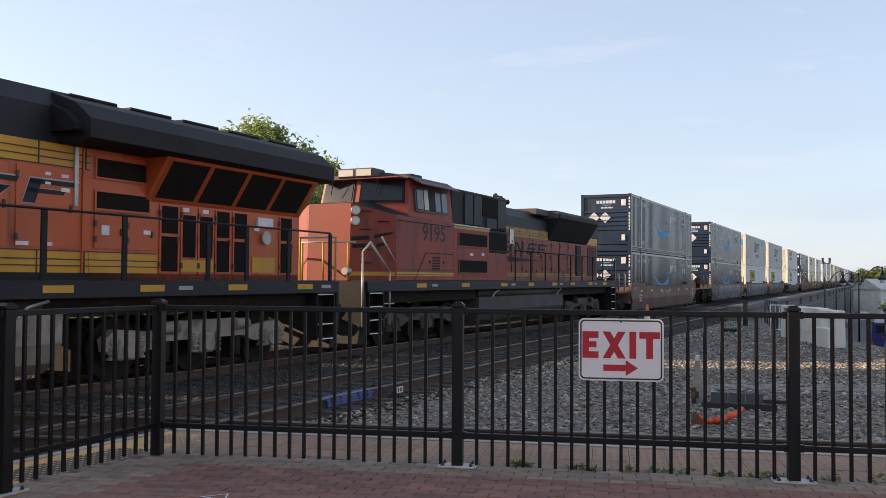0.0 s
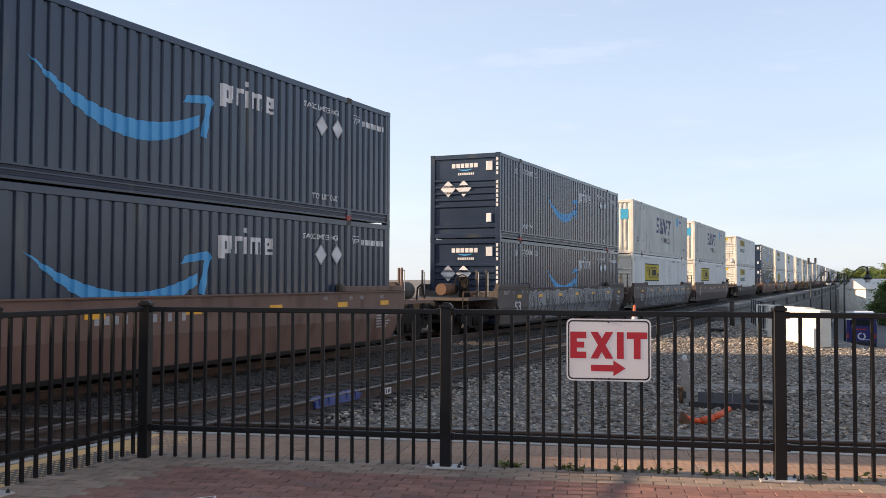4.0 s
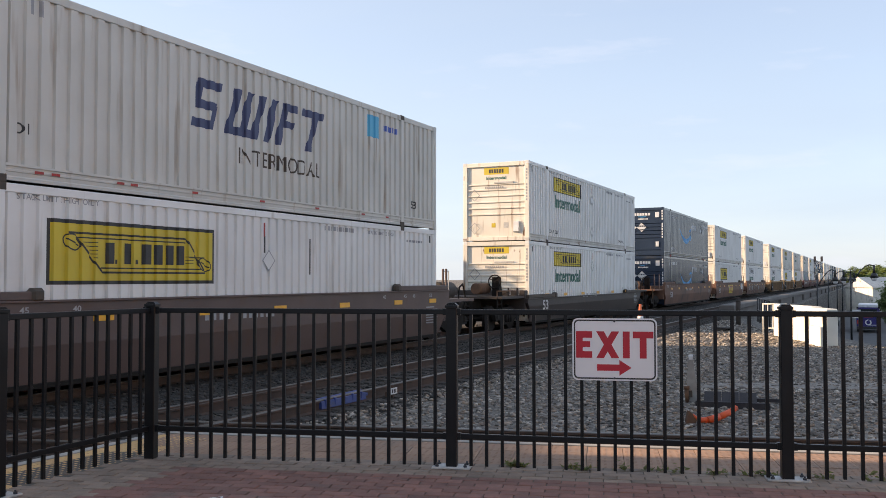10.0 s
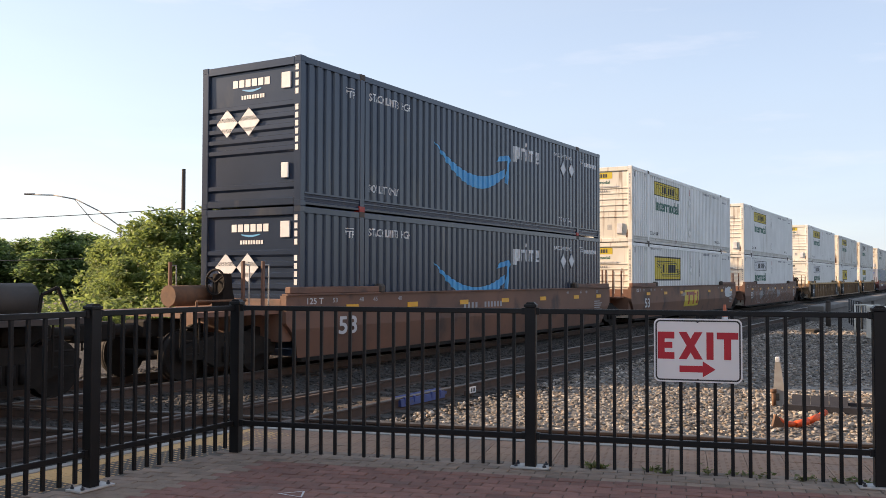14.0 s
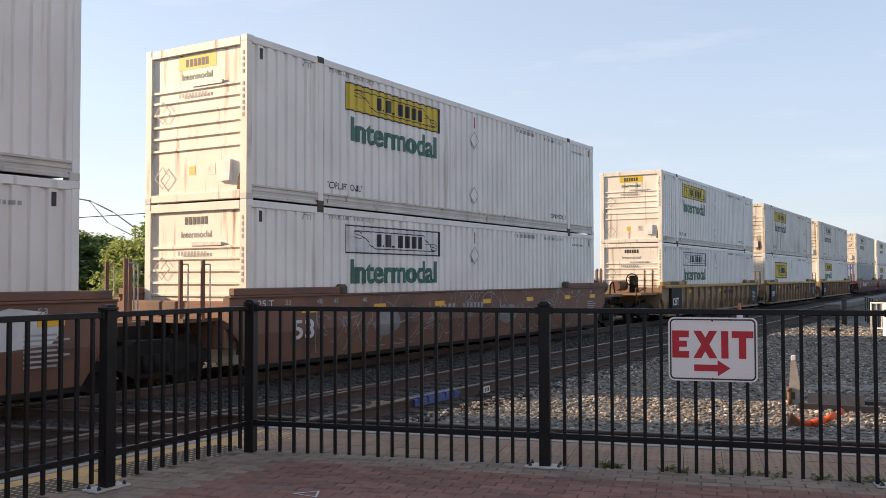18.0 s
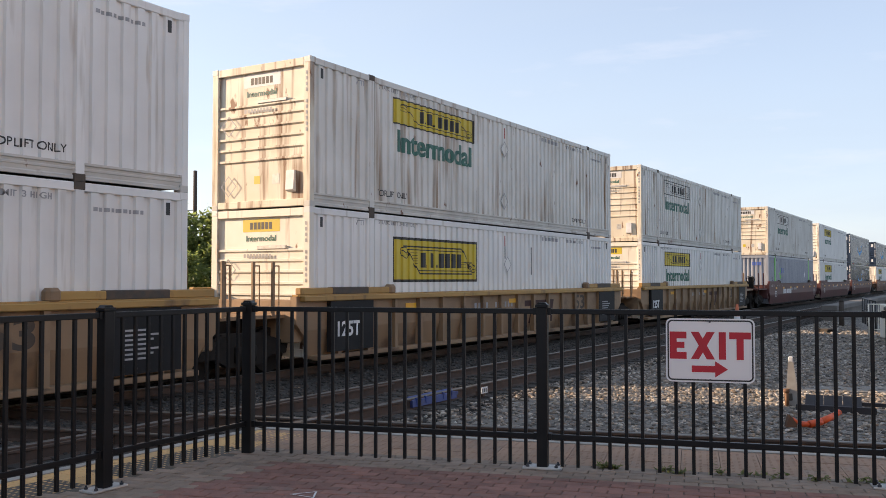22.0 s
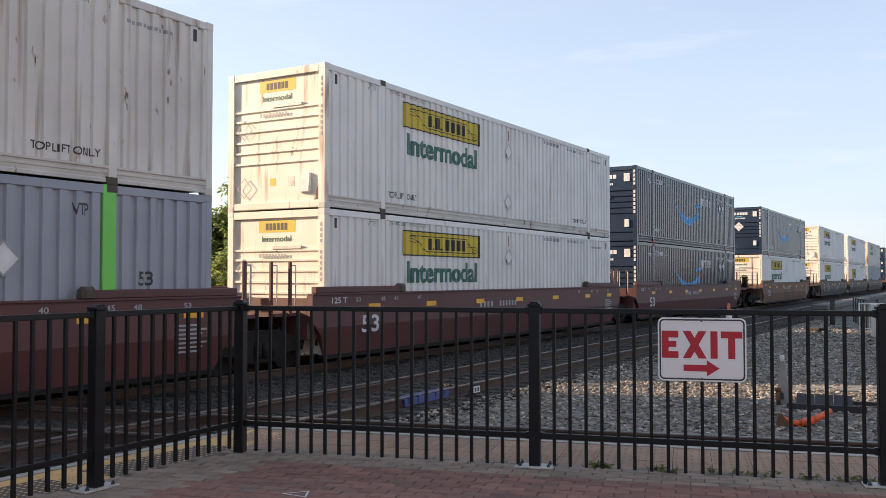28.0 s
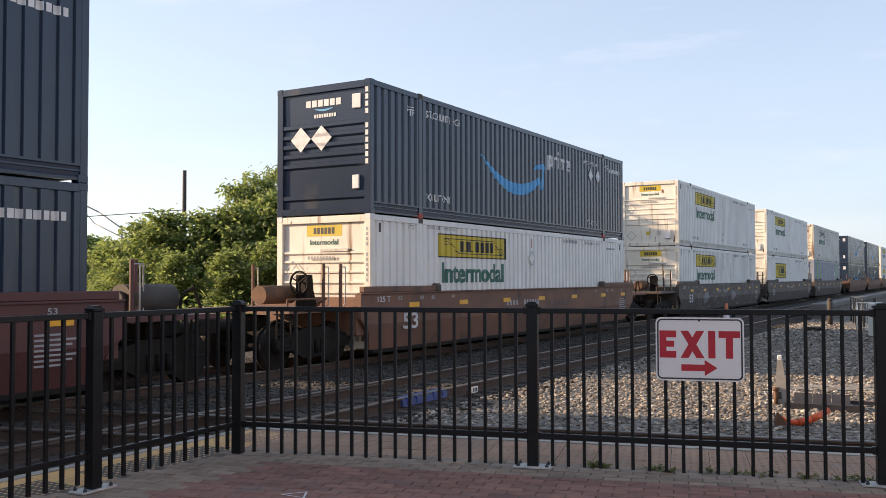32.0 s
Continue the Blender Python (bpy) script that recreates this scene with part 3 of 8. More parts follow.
FR = radians(-10.1)                                   # heading of the platform's front edge
F = Vector((math.cos(FR), math.sin(FR), 0))           # along it
G = Vector((-math.sin(FR), math.cos(FR), 0))          # outwards across it
CORNER = Vector((-2.62, 8.74, 0))
CROSS = 1.66                                          # centre line of the crossing track, out from the edge


def free_gravel(rng, n):
    """Between the crossing track and the siding."""
    x = rng.uniform(-7.5, 15, n)
    y = rng.uniform(8.5, 27, n)
    p = np.stack([x, y], 1)
    out = (p - np.array(CORNER[:2])) @ np.array(G[:2])
    nn = p @ np.array(N[:2])
    keep = (out > CROSS + 0.80) & (nn < 6.7) & (y < 25.5 - 0.12 * (x - 10.9)) & (x < 0.75 * y)
    return p[keep]


def bed_main(rng, n):
    s = rng.uniform(1.5, 45, n) ** 1.0
    c = rng.uniform(5.9, 15, n)
    keep = (np.abs(np.abs(c - SIDING) - 0.75) > 0.09) & (np.abs(np.abs(c - TRACK) - 0.75) > 0.09) & (s + c > 11)
    p = s[:, None] * np.array(D[:2]) + c[:, None] * np.array(N[:2])
    out = (p - np.array(CORNER[:2])) @ np.array(G[:2])
    return p[keep & (out > 0.15)]


def far_gravel(rng, n):
    """On along the track, up to the edge of the embankment."""
    x = rng.uniform(1.0, 14, n)
    y = rng.uniform(24.5, 41, n)
    p = np.stack([x, y], 1)
    return p[(p @ np.array(N[:2]) < 6.1) & (p @ np.array(N[:2]) > -6) & (x < 10.8 + (y - 25.2) * 0.17) & (y > 25.5 - 0.12 * (x - 10.9))]


scatter("far_gravel_stones", 16000, far_gravel, 0.085, M_STONE, BED, "mixed grey gravel stones beside the far track", 6)
scatter("gravel_stones", 60000, free_gravel, 0.062, M_STONE, BED, "mixed grey and tan gravel stones", 3)
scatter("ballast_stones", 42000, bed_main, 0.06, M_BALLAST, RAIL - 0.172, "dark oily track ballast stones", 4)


def ballast_bed():
    """The raised bed that the two tracks share, widened behind them as a darkening sheet."""
    bm = bmesh.new()
    z = RAIL - 0.175
    # dark out to 24.5 so no sunlit ground shows under the cars
    prof = [(6.15, z), (6.5, z), (23.5, z), (24.5, z - 0.03)]
    ends = []
    for s in (2.0, 1000):
        ends.append([bm.verts.new(at(s + (0.9 if s < 3 else 0), n, zz)) for n, zz in prof])
    for i in range(3):
        bm.faces.new((ends[0][i], ends[1][i], ends[1][i + 1], ends[0][i + 1]))
    left = [bm.verts.new(at(-150, n, zz)) for n, zz in prof]
    for i in range(3):
        bm.faces.new((left[i], ends[0][i], ends[0][i + 1], left[i + 1]))
    tagged(part("ballast_bed", bm, M_BEDDING), "dark raised ballast bed under two tracks, widened to darken the ground behind", "ballast", kind="structure")


ballast_bed()


def rail_mesh(length):
    """Rail along x, top of head at z = 0."""
    bm = bmesh.new()
    prism(bm, [(-0.07, -0.17), (0.07, -0.17), (0.07, -0.155), (0.012, -0.14), (0.012, -0.045), (0.034, -0.035), (0.034, -0.012), (-0.034, -0.012), (-0.034, -0.035), (-0.012, -0.045), (-0.012, -0.14), (-0.07, -0.155)], "x", 0, length)
    web = finish(bm, "rail_web")
    web.materials.append(M_RAILW)
    bm = bmesh.new()
    prism(bm, [(-0.034, -0.012), (0.034, -0.012), (0.03, -0.002), (0.02, 0), (-0.02, 0), (-0.03, -0.002)], "x", 0, length)
    head = finish(bm, "rail_head")
    head.materials.append(M_RAILH)
    return web, head


def track(name, origin, heading, length, tie0, tie_n, label, drop=0.0):
    root = thing(name, label, "railway track", kind="structure", m=Matrix.Translation(origin) @ Matrix.Rotation(heading, 4, "Z"))
    web, head = rail_mesh(length)
    for y in (-0.75, 0.75):
        r = part("rail", web, M_RAILW, root)
        r.location = (0, y, -drop)
        h = part("rail_head", head, M_RAILH, r, "shiny worn rail head")
    bm = bmesh.new()
    box(bm, -0.11, 0.11, -1.3, 1.3, -0.33, -0.155, bev=0.01)
    tie = finish(bm, "tie")
    tie.materials.append(M_TIE)
    for k in range(tie_n):
        o = part("tie", tie, M_TIE, root)
        o.location = (tie0 + 0.52 * k, random.uniform(-0.05, 0.05), -drop)
        o.rotation_euler = (0, 0, random.uniform(-0.02, 0.02))
    return root


HD = radians(90 - HEAD)
track("main_track", at(-150, TRACK, RAIL), HD, 1100, 146, 90, "main line track with rusty rails under the train")
track("second_track", at(-150, SIDING, RAIL), HD, 1100, 150, 90, "empty second track with shiny rails on dark ties")
o = CORNER + G * CROSS + F * -60
track("crossing_track", (o.x, o.y, RAIL), FR, 130, 52, 44, "crossing track beside the platform edge", drop=0.006)


def guard_rails():
    """Short guard rails of the crossing, inside the running rails."""
    root = thing("crossing_guard_rails", "worn guard rails of a level diamond crossing", "railway track", kind="structure", m=Matrix.Translation((o.x, o.y, RAIL)) @ Matrix.Rotation(FR, 4, "Z"))
    web, head = rail_mesh(9.5)
    for y in (-0.62, 0.62):
        r = part("guard_rail", web, M_RAILW, root)
        r.location = (47.5, y, -0.012)
    base = at(3.2, SIDING, RAIL)
    for y in (-0.62, 0.62):
        p = base + N * y
        r = part("guard_rail", web, M_RAILW, root)
        r.matrix_parent_inverse = root.matrix_basis.inverted()
        r.matrix_basis = Matrix.Translation((p.x, p.y, RAIL - 0.010)) @ Matrix.Rotation(HD, 4, "Z")


guard_rails()

# ---------------------------------------------------------------- the platform
def platform():
    a = CORNER
    pts = [a, a + F * 40, a + F * 40 - G * 40, a - D * 30 - G * 30, a - D * 30]
    bm = bmesh.new()
    prism(bm, [(p.x, p.y) for p in pts], "z", BED - 0.1, -0.06)
    tagged(part("platform", bm, M_CONC), "concrete platform slab under brick paving", "platform", kind="structure")
    bm = bmesh.new()
    for p, q in ((a, a + F * 30), (a - D * 25, a)):
        d = (q - p).normalized()
        r = Vector((d.y, -d.x, 0))
        e = [p, q, q + r * 0.09, p + r * 0.09]
        prism(bm, [(v.x, v.y) for v in e], "z", -0.06, 0.0)
    tagged(part("platform_edge", bm, M_CONC), "weathered concrete platform edge", "kerb", kind="structure")


platform()


def tactile(name, origin, head, cols, rows, material, label):
    """Square pavers with truncated domes."""
    root = thing(name, label, "tactile paving", kind="structure", m=Matrix.Translation(origin) @ Matrix.Rotation(head, 4, "Z"))
    bm = bmesh.new()
    w = 0.3
    box(bm, 0.002, w - 0.002, 0.002, w - 0.002, -0.06, -0.008)
    for i in range(5):
        for j in range(5):
            x, y = 0.03 + 0.06 * i, 0.03 + 0.06 * j
            lo = [bm.verts.new((x + 0.013 * a, y + 0.013 * b, -0.0079)) for a, b in ((-1, -1), (1, -1), (1, 1), (-1, 1))]
            hi = [bm.verts.new((x + 0.009 * a, y + 0.009 * b, -0.0053)) for a, b in ((-1, -1), (1, -1), (1, 1), (-1, 1))]
            for k in range(4):
                bm.faces.new((lo[k], lo[(k + 1) % 4], hi[(k + 1) % 4], hi[k]))
            bm.faces.new(hi)
    me = finish(bm, "paver")
    me.materials.append(material)
    for i in range(cols):
        for j in range(rows):
            o = part("paver", me, material, root)
            o.location = (i * w, -(j + 1) * w, random.uniform(-0.003, 0.001))


a = CORNER - G * 0.09 + F * 0.12
tactile("tactile_strip", (a.x, a.y, 0), FR, 42, 3, M_TACT, "terracotta tactile paving along the front platform edge")
a = CORNER - D * 10.9 + Vector((D.y, -D.x, 0)) * 0.09
tactile("tactile_strip", (a.x, a.y, 0), HD, 36, 2, M_TACTY, "worn yellow tactile paving along the track side")


# ---------------------------------------------------------------- the fence
POST_A, POST_B, POST_C = Vector((-2.335, 7.44, 0)), Vector((0.121, 7.034, 0)), Vector((2.546, 6.571, 0))
POST_L = Vector((-2.925, 6.06, 0))
POST_D = POST_C + (POST_C - POST_B)
POST_M = POST_L + (POST_L - POST_A).normalized() * 2.44


def fence_post(p, heading, plate):
    root = thing("fence_post", "black steel fence post" + (" bolted to a grey base plate" if plate else " with a flat cap"), "fence post", "fence posts", m=Matrix.Translation(p) @ Matrix.Rotation(heading, 4, "Z"))
    w = 0.042
    boxpart("shaft", (-w, w, -w, w, 0.0, 1.235), M_FENCE, root, bev=0.004)
    bm = bmesh.new()
    box(bm, -w - 0.007, w + 0.007, -w - 0.007, w + 0.007, 1.235, 1.258, bev=0.003)
    prism(bm, [(-w, 1.258), (w, 1.258), (w * 0.6, 1.275), (-w * 0.6, 1.275)], "y", -w * 0.8, w * 0.8)
    part("cap", bm, M_FENCE, root)
    if plate:
        boxpart("base_plate", (-0.15, 0.15, -0.075, 0.075, 0.001, 0.016), M_GALV, root, "grey galvanised base plate", bev=0.003)
        for x in (-0.11, 0.11):
            for y in (-0.05, 0.05):
                bm = bmesh.new()
                tube(bm, (x, y, 0.016), (x, y, 0.03), 0.014, 6)
                tube(bm, (x, y, 0.03), (x, y, 0.043), 0.007, 6)
                part("anchor_bolt", bm, M_BOLT, root)
    for z in (1.205, 0.245):
        for sx in (-1, 1):
            boxpart("bracket", (sx * (w + 0.001) - 0.001 if sx > 0 else -w - 0.028, w + 0.028 if sx > 0 else -w - 0.001 + 0.001, -0.024, 0.024, z - 0.026, z + 0.026), M_FENCE, root)
    return root


def fence_panel(p, q, n, foot=0.06):
    d = q - p
    L = d.length
    root = thing("picket_fence", "black steel fence with upright square pickets", "fence", "fence panels", m=Matrix.Translation(p) @ Matrix.Rotation(math.atan2(d.y, d.x), 4, "Z"))
    for name, z in (("top_rail", 1.205), ("bottom_rail", 0.245)):
        bm = bmesh.new()
        box(bm, 0.05, L - 0.05, -0.019, 0.019, z - 0.02, z + 0.02, bev=0.004)
        part(name, bm, M_FENCE, root)
    bm = bmesh.new()
    box(bm, -0.0125, 0.0125, -0.0125, 0.0125, foot, 1.19, bev=0.002)
    me = finish(bm, "picket")
    me.materials.append(M_FENCE)
    first = 0.14
    for i in range(n):
        o = part("picket", me, M_FENCE, root)
        o.location = (first + 0.008 + (L - 2 * first) * i / (n - 1) + random.uniform(-0.002, 0.002), 0, random.uniform(-0.004, 0.004))
    return root


hf = math.atan2((POST_C - POST_A).y, (POST_C - POST_A).x)
hl = math.atan2((POST_A - POST_L).y, (POST_A - POST_L).x)
for p, h, pl in ((POST_A, hf, False), (POST_B, hf, True), (POST_C, hf, True), (POST_D, hf, True), (POST_L, hl, True), (POST_M, hl, True)):
    fence_post(p, h, pl)
for p, q, n, foot in ((POST_A, POST_B, 19, 0.015), (POST_B, POST_C, 19, 0.02), (POST_C, POST_D, 19, 0.02), (POST_L, POST_A, 11, 0.05), (POST_M, POST_L, 18, 0.06)):
    fence_panel(p, q, n, foot)


def exit_sign():
    c = POST_B + (POST_C - POST_B) * 0.503
    root = thing("exit_sign", "white metal exit sign with red letters and arrow on the fence", "sign", m=Matrix.Translation((c.x, c.y, 0.932)) @ Matrix.Rotation(hf, 4, "Z"))
    W, H, R = 0.3125, 0.233, 0.042

    def rounded(w, h, r):
        pts = []
        for cx, cz, a0 in ((w - r, h - r, 0), (-w + r, h - r, 90), (-w + r, -h + r, 180), (w - r, -h + r, 270)):
            pts += [(cx + r * math.cos(radians(a0 + k * 15)), cz + r * math.sin(radians(a0 + k * 15))) for k in range(7)]
        return pts
    y = -0.036
    bm = bmesh.new()
    prism(bm, rounded(W, H, R), "y", y, y + 0.003)
    part("sheet", bm, M_SIGNW, root)
    outer, inner = rounded(W - 0.011, H - 0.011, R - 0.008), rounded(W - 0.022, H - 0.022, R - 0.017)
    bm = bmesh.new()
    n = len(outer)
    vo = [bm.verts.new((u, y - 0.001, v)) for u, v in outer]
    vi = [bm.verts.new((u, y - 0.001, v)) for u, v in inner]
    for i in range(n):
        bm.faces.new((vo[i], vo[(i + 1) % n], vi[(i + 1) % n], vi[i]))
    part("border", bm, M_BLACK, root, "thin black border line")
    def put(polys, name, lab=""):
        bm = flat(polys)
        for v in bm.verts:
            v.co = (v.co.x, y - 0.001, v.co.y)
        part(name, bm, M_SIGNR, root, lab)
    put([rect(-0.285, -0.065, -0.235, 0.135), rect(-0.235, 0.085, -0.165, 0.135), rect(-0.235, 0.015, -0.18, 0.06), rect(-0.235, -0.065, -0.165, -0.015)], "letter_e")
    put([[(-0.135, -0.065), (-0.078, -0.065), (-0.05, -0.0154), (-0.022, -0.065), (0.035, -0.065), (-0.0215, 0.035), (0.035, 0.135), (-0.022, 0.135), (-0.05, 0.0854), (-0.078, 0.135), (-0.135, 0.135), (-0.0785, 0.035)]], "letter_x")
    put([rect(0.062, -0.065, 0.112, 0.135)], "letter_i")
    put([rect(0.185, -0.065, 0.235, 0.085), rect(0.135, 0.085, 0.285, 0.135)], "letter_t")
    put([rect(-0.130, -0.160, 0.035, -0.112), [(0.035, -0.195), (0.125, -0.136), (0.035, -0.077)]], "arrow", "red arrow pointing right")
    for u, v in ((0, 0.21), (0, -0.215)):
        bm = bmesh.new()
        tube(bm, (u, y - 0.006, v), (u, y, v), 0.008, 8)
        part("bolt", bm, M_BOLT, root)
    for u in (-0.06, 0.06):
        boxpart("clamp", (u - 0.01, u + 0.01, y + 0.003, 0.013, 0.19, 0.21), M_BOLT, root)


exit_sign()


# ---------------------------------------------------------------- containers
CL, CW, CH = 16.15, 2.59, 2.896
MOVERS = []                       # (thing, place along the train at 0 s, across, height over rail)
PROTO = {}
LABELS = {
    "slate": "slate-grey corrugated steel container with a blue smile logo",
    "yellow": "white corrugated container with a yellow panel and green lettering",
    "framed": "white corrugated container with a black-framed yellow panel",
    "pale": "white corrugated container with a white panel and green lettering",
    "stained": "rust-stained white corrugated container with faded panel and green lettering",
    "rusty": "rust-stained white corrugated container with a faded yellow panel and green lettering",
    "silver": "pale grey corrugated container with slanted navy lettering",
    "bluegrey": "grey-blue corrugated container with lime green posts",
}


LITE = False                      # set for the cars that stay far down the line


def body(style, root, paint, end_paint, rail, post):
    for sgn in (1, -1):
        segs = []
        for a, b in ((0.13, 1.96), (2.11, 14.04), (14.19, CL - 0.13)):
            vs, fs = corrugated(a, b, 0.27, CH - 0.13)
            base = sum(len(s[0]) for s in segs)
            segs.append(([(x, y * sgn, z) for x, y, z in vs], [tuple(i + base for i in f) for f in fs]))
        o = part("side_panel", raw("side_panel", sum((s[0] for s in segs), []), sum((s[1] for s in segs), []), paint), paint, root)
        y0, y1 = sorted((sgn * -1.295, sgn * -1.225))
        bm = bmesh.new()
        box(bm, 0.13, CL - 0.13, y0, y1, CH - 0.13, CH, bev=0.01)
        part("top_rail", bm, paint, root)
        for a, b in ((0.13, 1.96), (2.11, 14.04), (14.19, CL - 0.13)):
            bm = bmesh.new()
            outline = [(1.2, 0.03), (1.283, 0.03), (1.285, 0.075), (1.262, 0.095), (1.268, 0.15), (1.279, 0.16), (1.279, 0.185), (1.272, 0.195), (1.276, 0.228), (1.296, 0.238), (1.296, 0.272), (1.2, 0.272)]
            prism(bm, [(-sgn * y, z) for y, z in outline], "x", a, b)
            part("bottom_rail", bm, rail, root)
        for x in (0.0, CL - 0.13):
            boxpart("corner_post", (x, x + 0.13, *sorted((sgn * -1.295, sgn * -1.13)), 0.0, CH), paint if x else end_paint, root, bev=0.008)
        for x in (1.96, 14.04):
            boxpart("lift_post", (x - (0.09 if style == "bluegrey" else 0.0), x + 0.15, *sorted((sgn * -1.298, sgn * -1.2)), 0.0, CH + 0.006), post, root, bev=0.006)
            for z in () if LITE else (0.0, CH - 0.10):
                bm = bmesh.new()
                box(bm, x - 0.03, x + 0.17, *sorted((sgn * -1.304, sgn * -1.16)), z - 0.012, z + 0.115, bev=0.012)
                part("lift_casting", bm, M_REDM if style == "slate" and z < 1 else M_CAST, root, "dull red lift casting" if style == "slate" and z < 1 else "dark steel lift casting")
        for x in (-0.004, CL - 0.17):
            for z in () if LITE else (-0.005, CH - 0.11):
                boxpart("corner_casting", (x, x + 0.174, *sorted((sgn * -1.299, sgn * -1.14)), z, z + 0.12), rail if z < 1 else paint, root, bev=0.01)
    bm = bmesh.new()
    box(bm, 0.05, CL - 0.05, -1.24, 1.24, CH - 0.06, CH - 0.02)
    part("roof", bm, paint, root)
    boxpart("floor", (0.05, CL - 0.05, -1.21, 1.21, 0.06, 0.14), M_CAST, root)
    boxpart("rear_doors", (CL - 0.08, CL - 0.03, -1.13, 1.13, 0.14, CH - 0.14), paint, root)
    # leading end
    boxpart("end_sill", (0.0, 0.12, -1.13, 1.13, 0.02, 0.16), end_paint, root, bev=0.008)
    boxpart("end_header", (0.0, 0.12, -1.13, 1.13, CH - 0.16, CH - 0.005), end_paint, root, bev=0.008)
    if style in ("silver", "bluegrey"):
        bm = bmesh.new()
        k = -1.13
        pts = []
        while k < 1.13:
            for u, dx in ((0, 0.035), (0.09, 0.035), (0.12, 0.075), (0.21, 0.075)):
                if k + u <= 1.13:
                    pts.append((k + u, dx))
            k += 0.24
        pts.append((1.13, 0.05))
        lo = [bm.verts.new((dx, y, 0.16)) for y, dx in pts]
        hi = [bm.verts.new((dx, y, CH - 0.16)) for y, dx in pts]
        for i in range(len(pts) - 1):
            bm.faces.new((lo[i], lo[i + 1], hi[i + 1], hi[i]))
        part("end_panel", bm, end_paint, root)
    else:
        zs = (2.10, 1.90, 1.68, 1.45, 1.23, 1.0) if style != "slate" else (2.02, 1.80, 1.58, 1.36, 1.14, 0.42)
        bm = bmesh.new()
        path = [(0.055, 0.16)]
        for zz in zs[::-1]:
            if style == "slate":
                path += [(0.06, zz - 0.09), (0.012, zz - 0.05), (0.012, zz + 0.03), (0.06, zz + 0.05)]
            else:
                path += [(0.055, zz - 0.06), (0.02, zz - 0.035), (0.02, zz + 0.005), (0.055, zz + 0.012)]
        path.append((0.055, CH - 0.16))
        lo = [bm.verts.new((x, -1.13, z)) for x, z in path]
        hi = [bm.verts.new((x, 1.13, z)) for x, z in path]
        for i in range(len(path) - 1):
            bm.faces.new((lo[i], hi[i], hi[i + 1], lo[i + 1]))
        part("end_panel", bm, end_paint, root)


SMALL = ("lettering", "number_marking", "mark_bar", "placard", "placard_frame", "placard_edge", "name_bar", "scroll_drawing", "stripe_mark", "vent", "end_sticker", "end_number_marking", "post_number_marking", "scuff_marks", "reflector")


def decal(name, bm, material, root, label=""):
    if LITE and name in SMALL and material is not M_GREEN:
        bm.free()
        return None
    return part(name, bm, material, root, label)


def smile_polys():
    """A broad crescent with a hooked arrow tip."""
    def bez(p0, p1, p2, n):
        return [tuple((1 - t) ** 2 * a + 2 * t * (1 - t) * b + t * t * c for a, b, c in zip(p0, p1, p2)) for t in (i / n for i in range(n + 1))]
    lo = bez((5.0, 1.92), (6.9, 0.28), (8.80, 1.42), 18)
    hi = bez((5.0, 1.92), (6.9, 0.82), (8.78, 1.62), 18)
    quads = [[lo[i], lo[i + 1], hi[i + 1], hi[i]] for i in range(1, 18)] + [[lo[0], lo[1], hi[1]]]
    tip = [[(8.35, 1.78), (8.95, 1.86), (9.0, 2.02), (8.42, 1.92)], [(8.95, 1.86), (9.0, 2.02), (9.16, 2.0), (9.18, 1.9)], [(8.95, 1.86), (9.18, 1.9), (8.97, 1.20), (8.86, 1.25)]]
    return quads + tip


def diamonds(root, spots, r, fill, outline):
    for x, z in spots:
        bm = flat([[(x - r, z), (x, z - r * 1.0), (x + r, z), (x, z + r * 1.0)]])
        decal("placard", drape(bm, lift=0.012, cut=False), fill, root)
        if outline:
            q = r * 0.86
            bm = flat([[(x - r, z), (x, z - r), (x, z - q), (x - q, z)], [(x, z - r), (x + r, z), (x + q, z), (x, z - q)], [(x + r, z), (x, z + r), (x, z + q), (x + q, z)], [(x, z + r), (x - r, z), (x - q, z), (x, z + q)]])
            decal("placard_frame", drape(bm, lift=0.018, cut=False), outline, root)


def stroke(pts, th):
    """A line of even thickness as quads."""
    out = []
    for p, q in zip(pts, pts[1:]):
        dx, dz = q[0] - p[0], q[1] - p[1]
        l = math.hypot(dx, dz) + 1e-6
        ox, oz = -dz / l * th / 2, dx / l * th / 2
        out.append([(p[0] - ox, p[1] - oz), (q[0] - ox, q[1] - oz), (q[0] + ox, q[1] + oz), (p[0] + ox, p[1] + oz)])
    return out


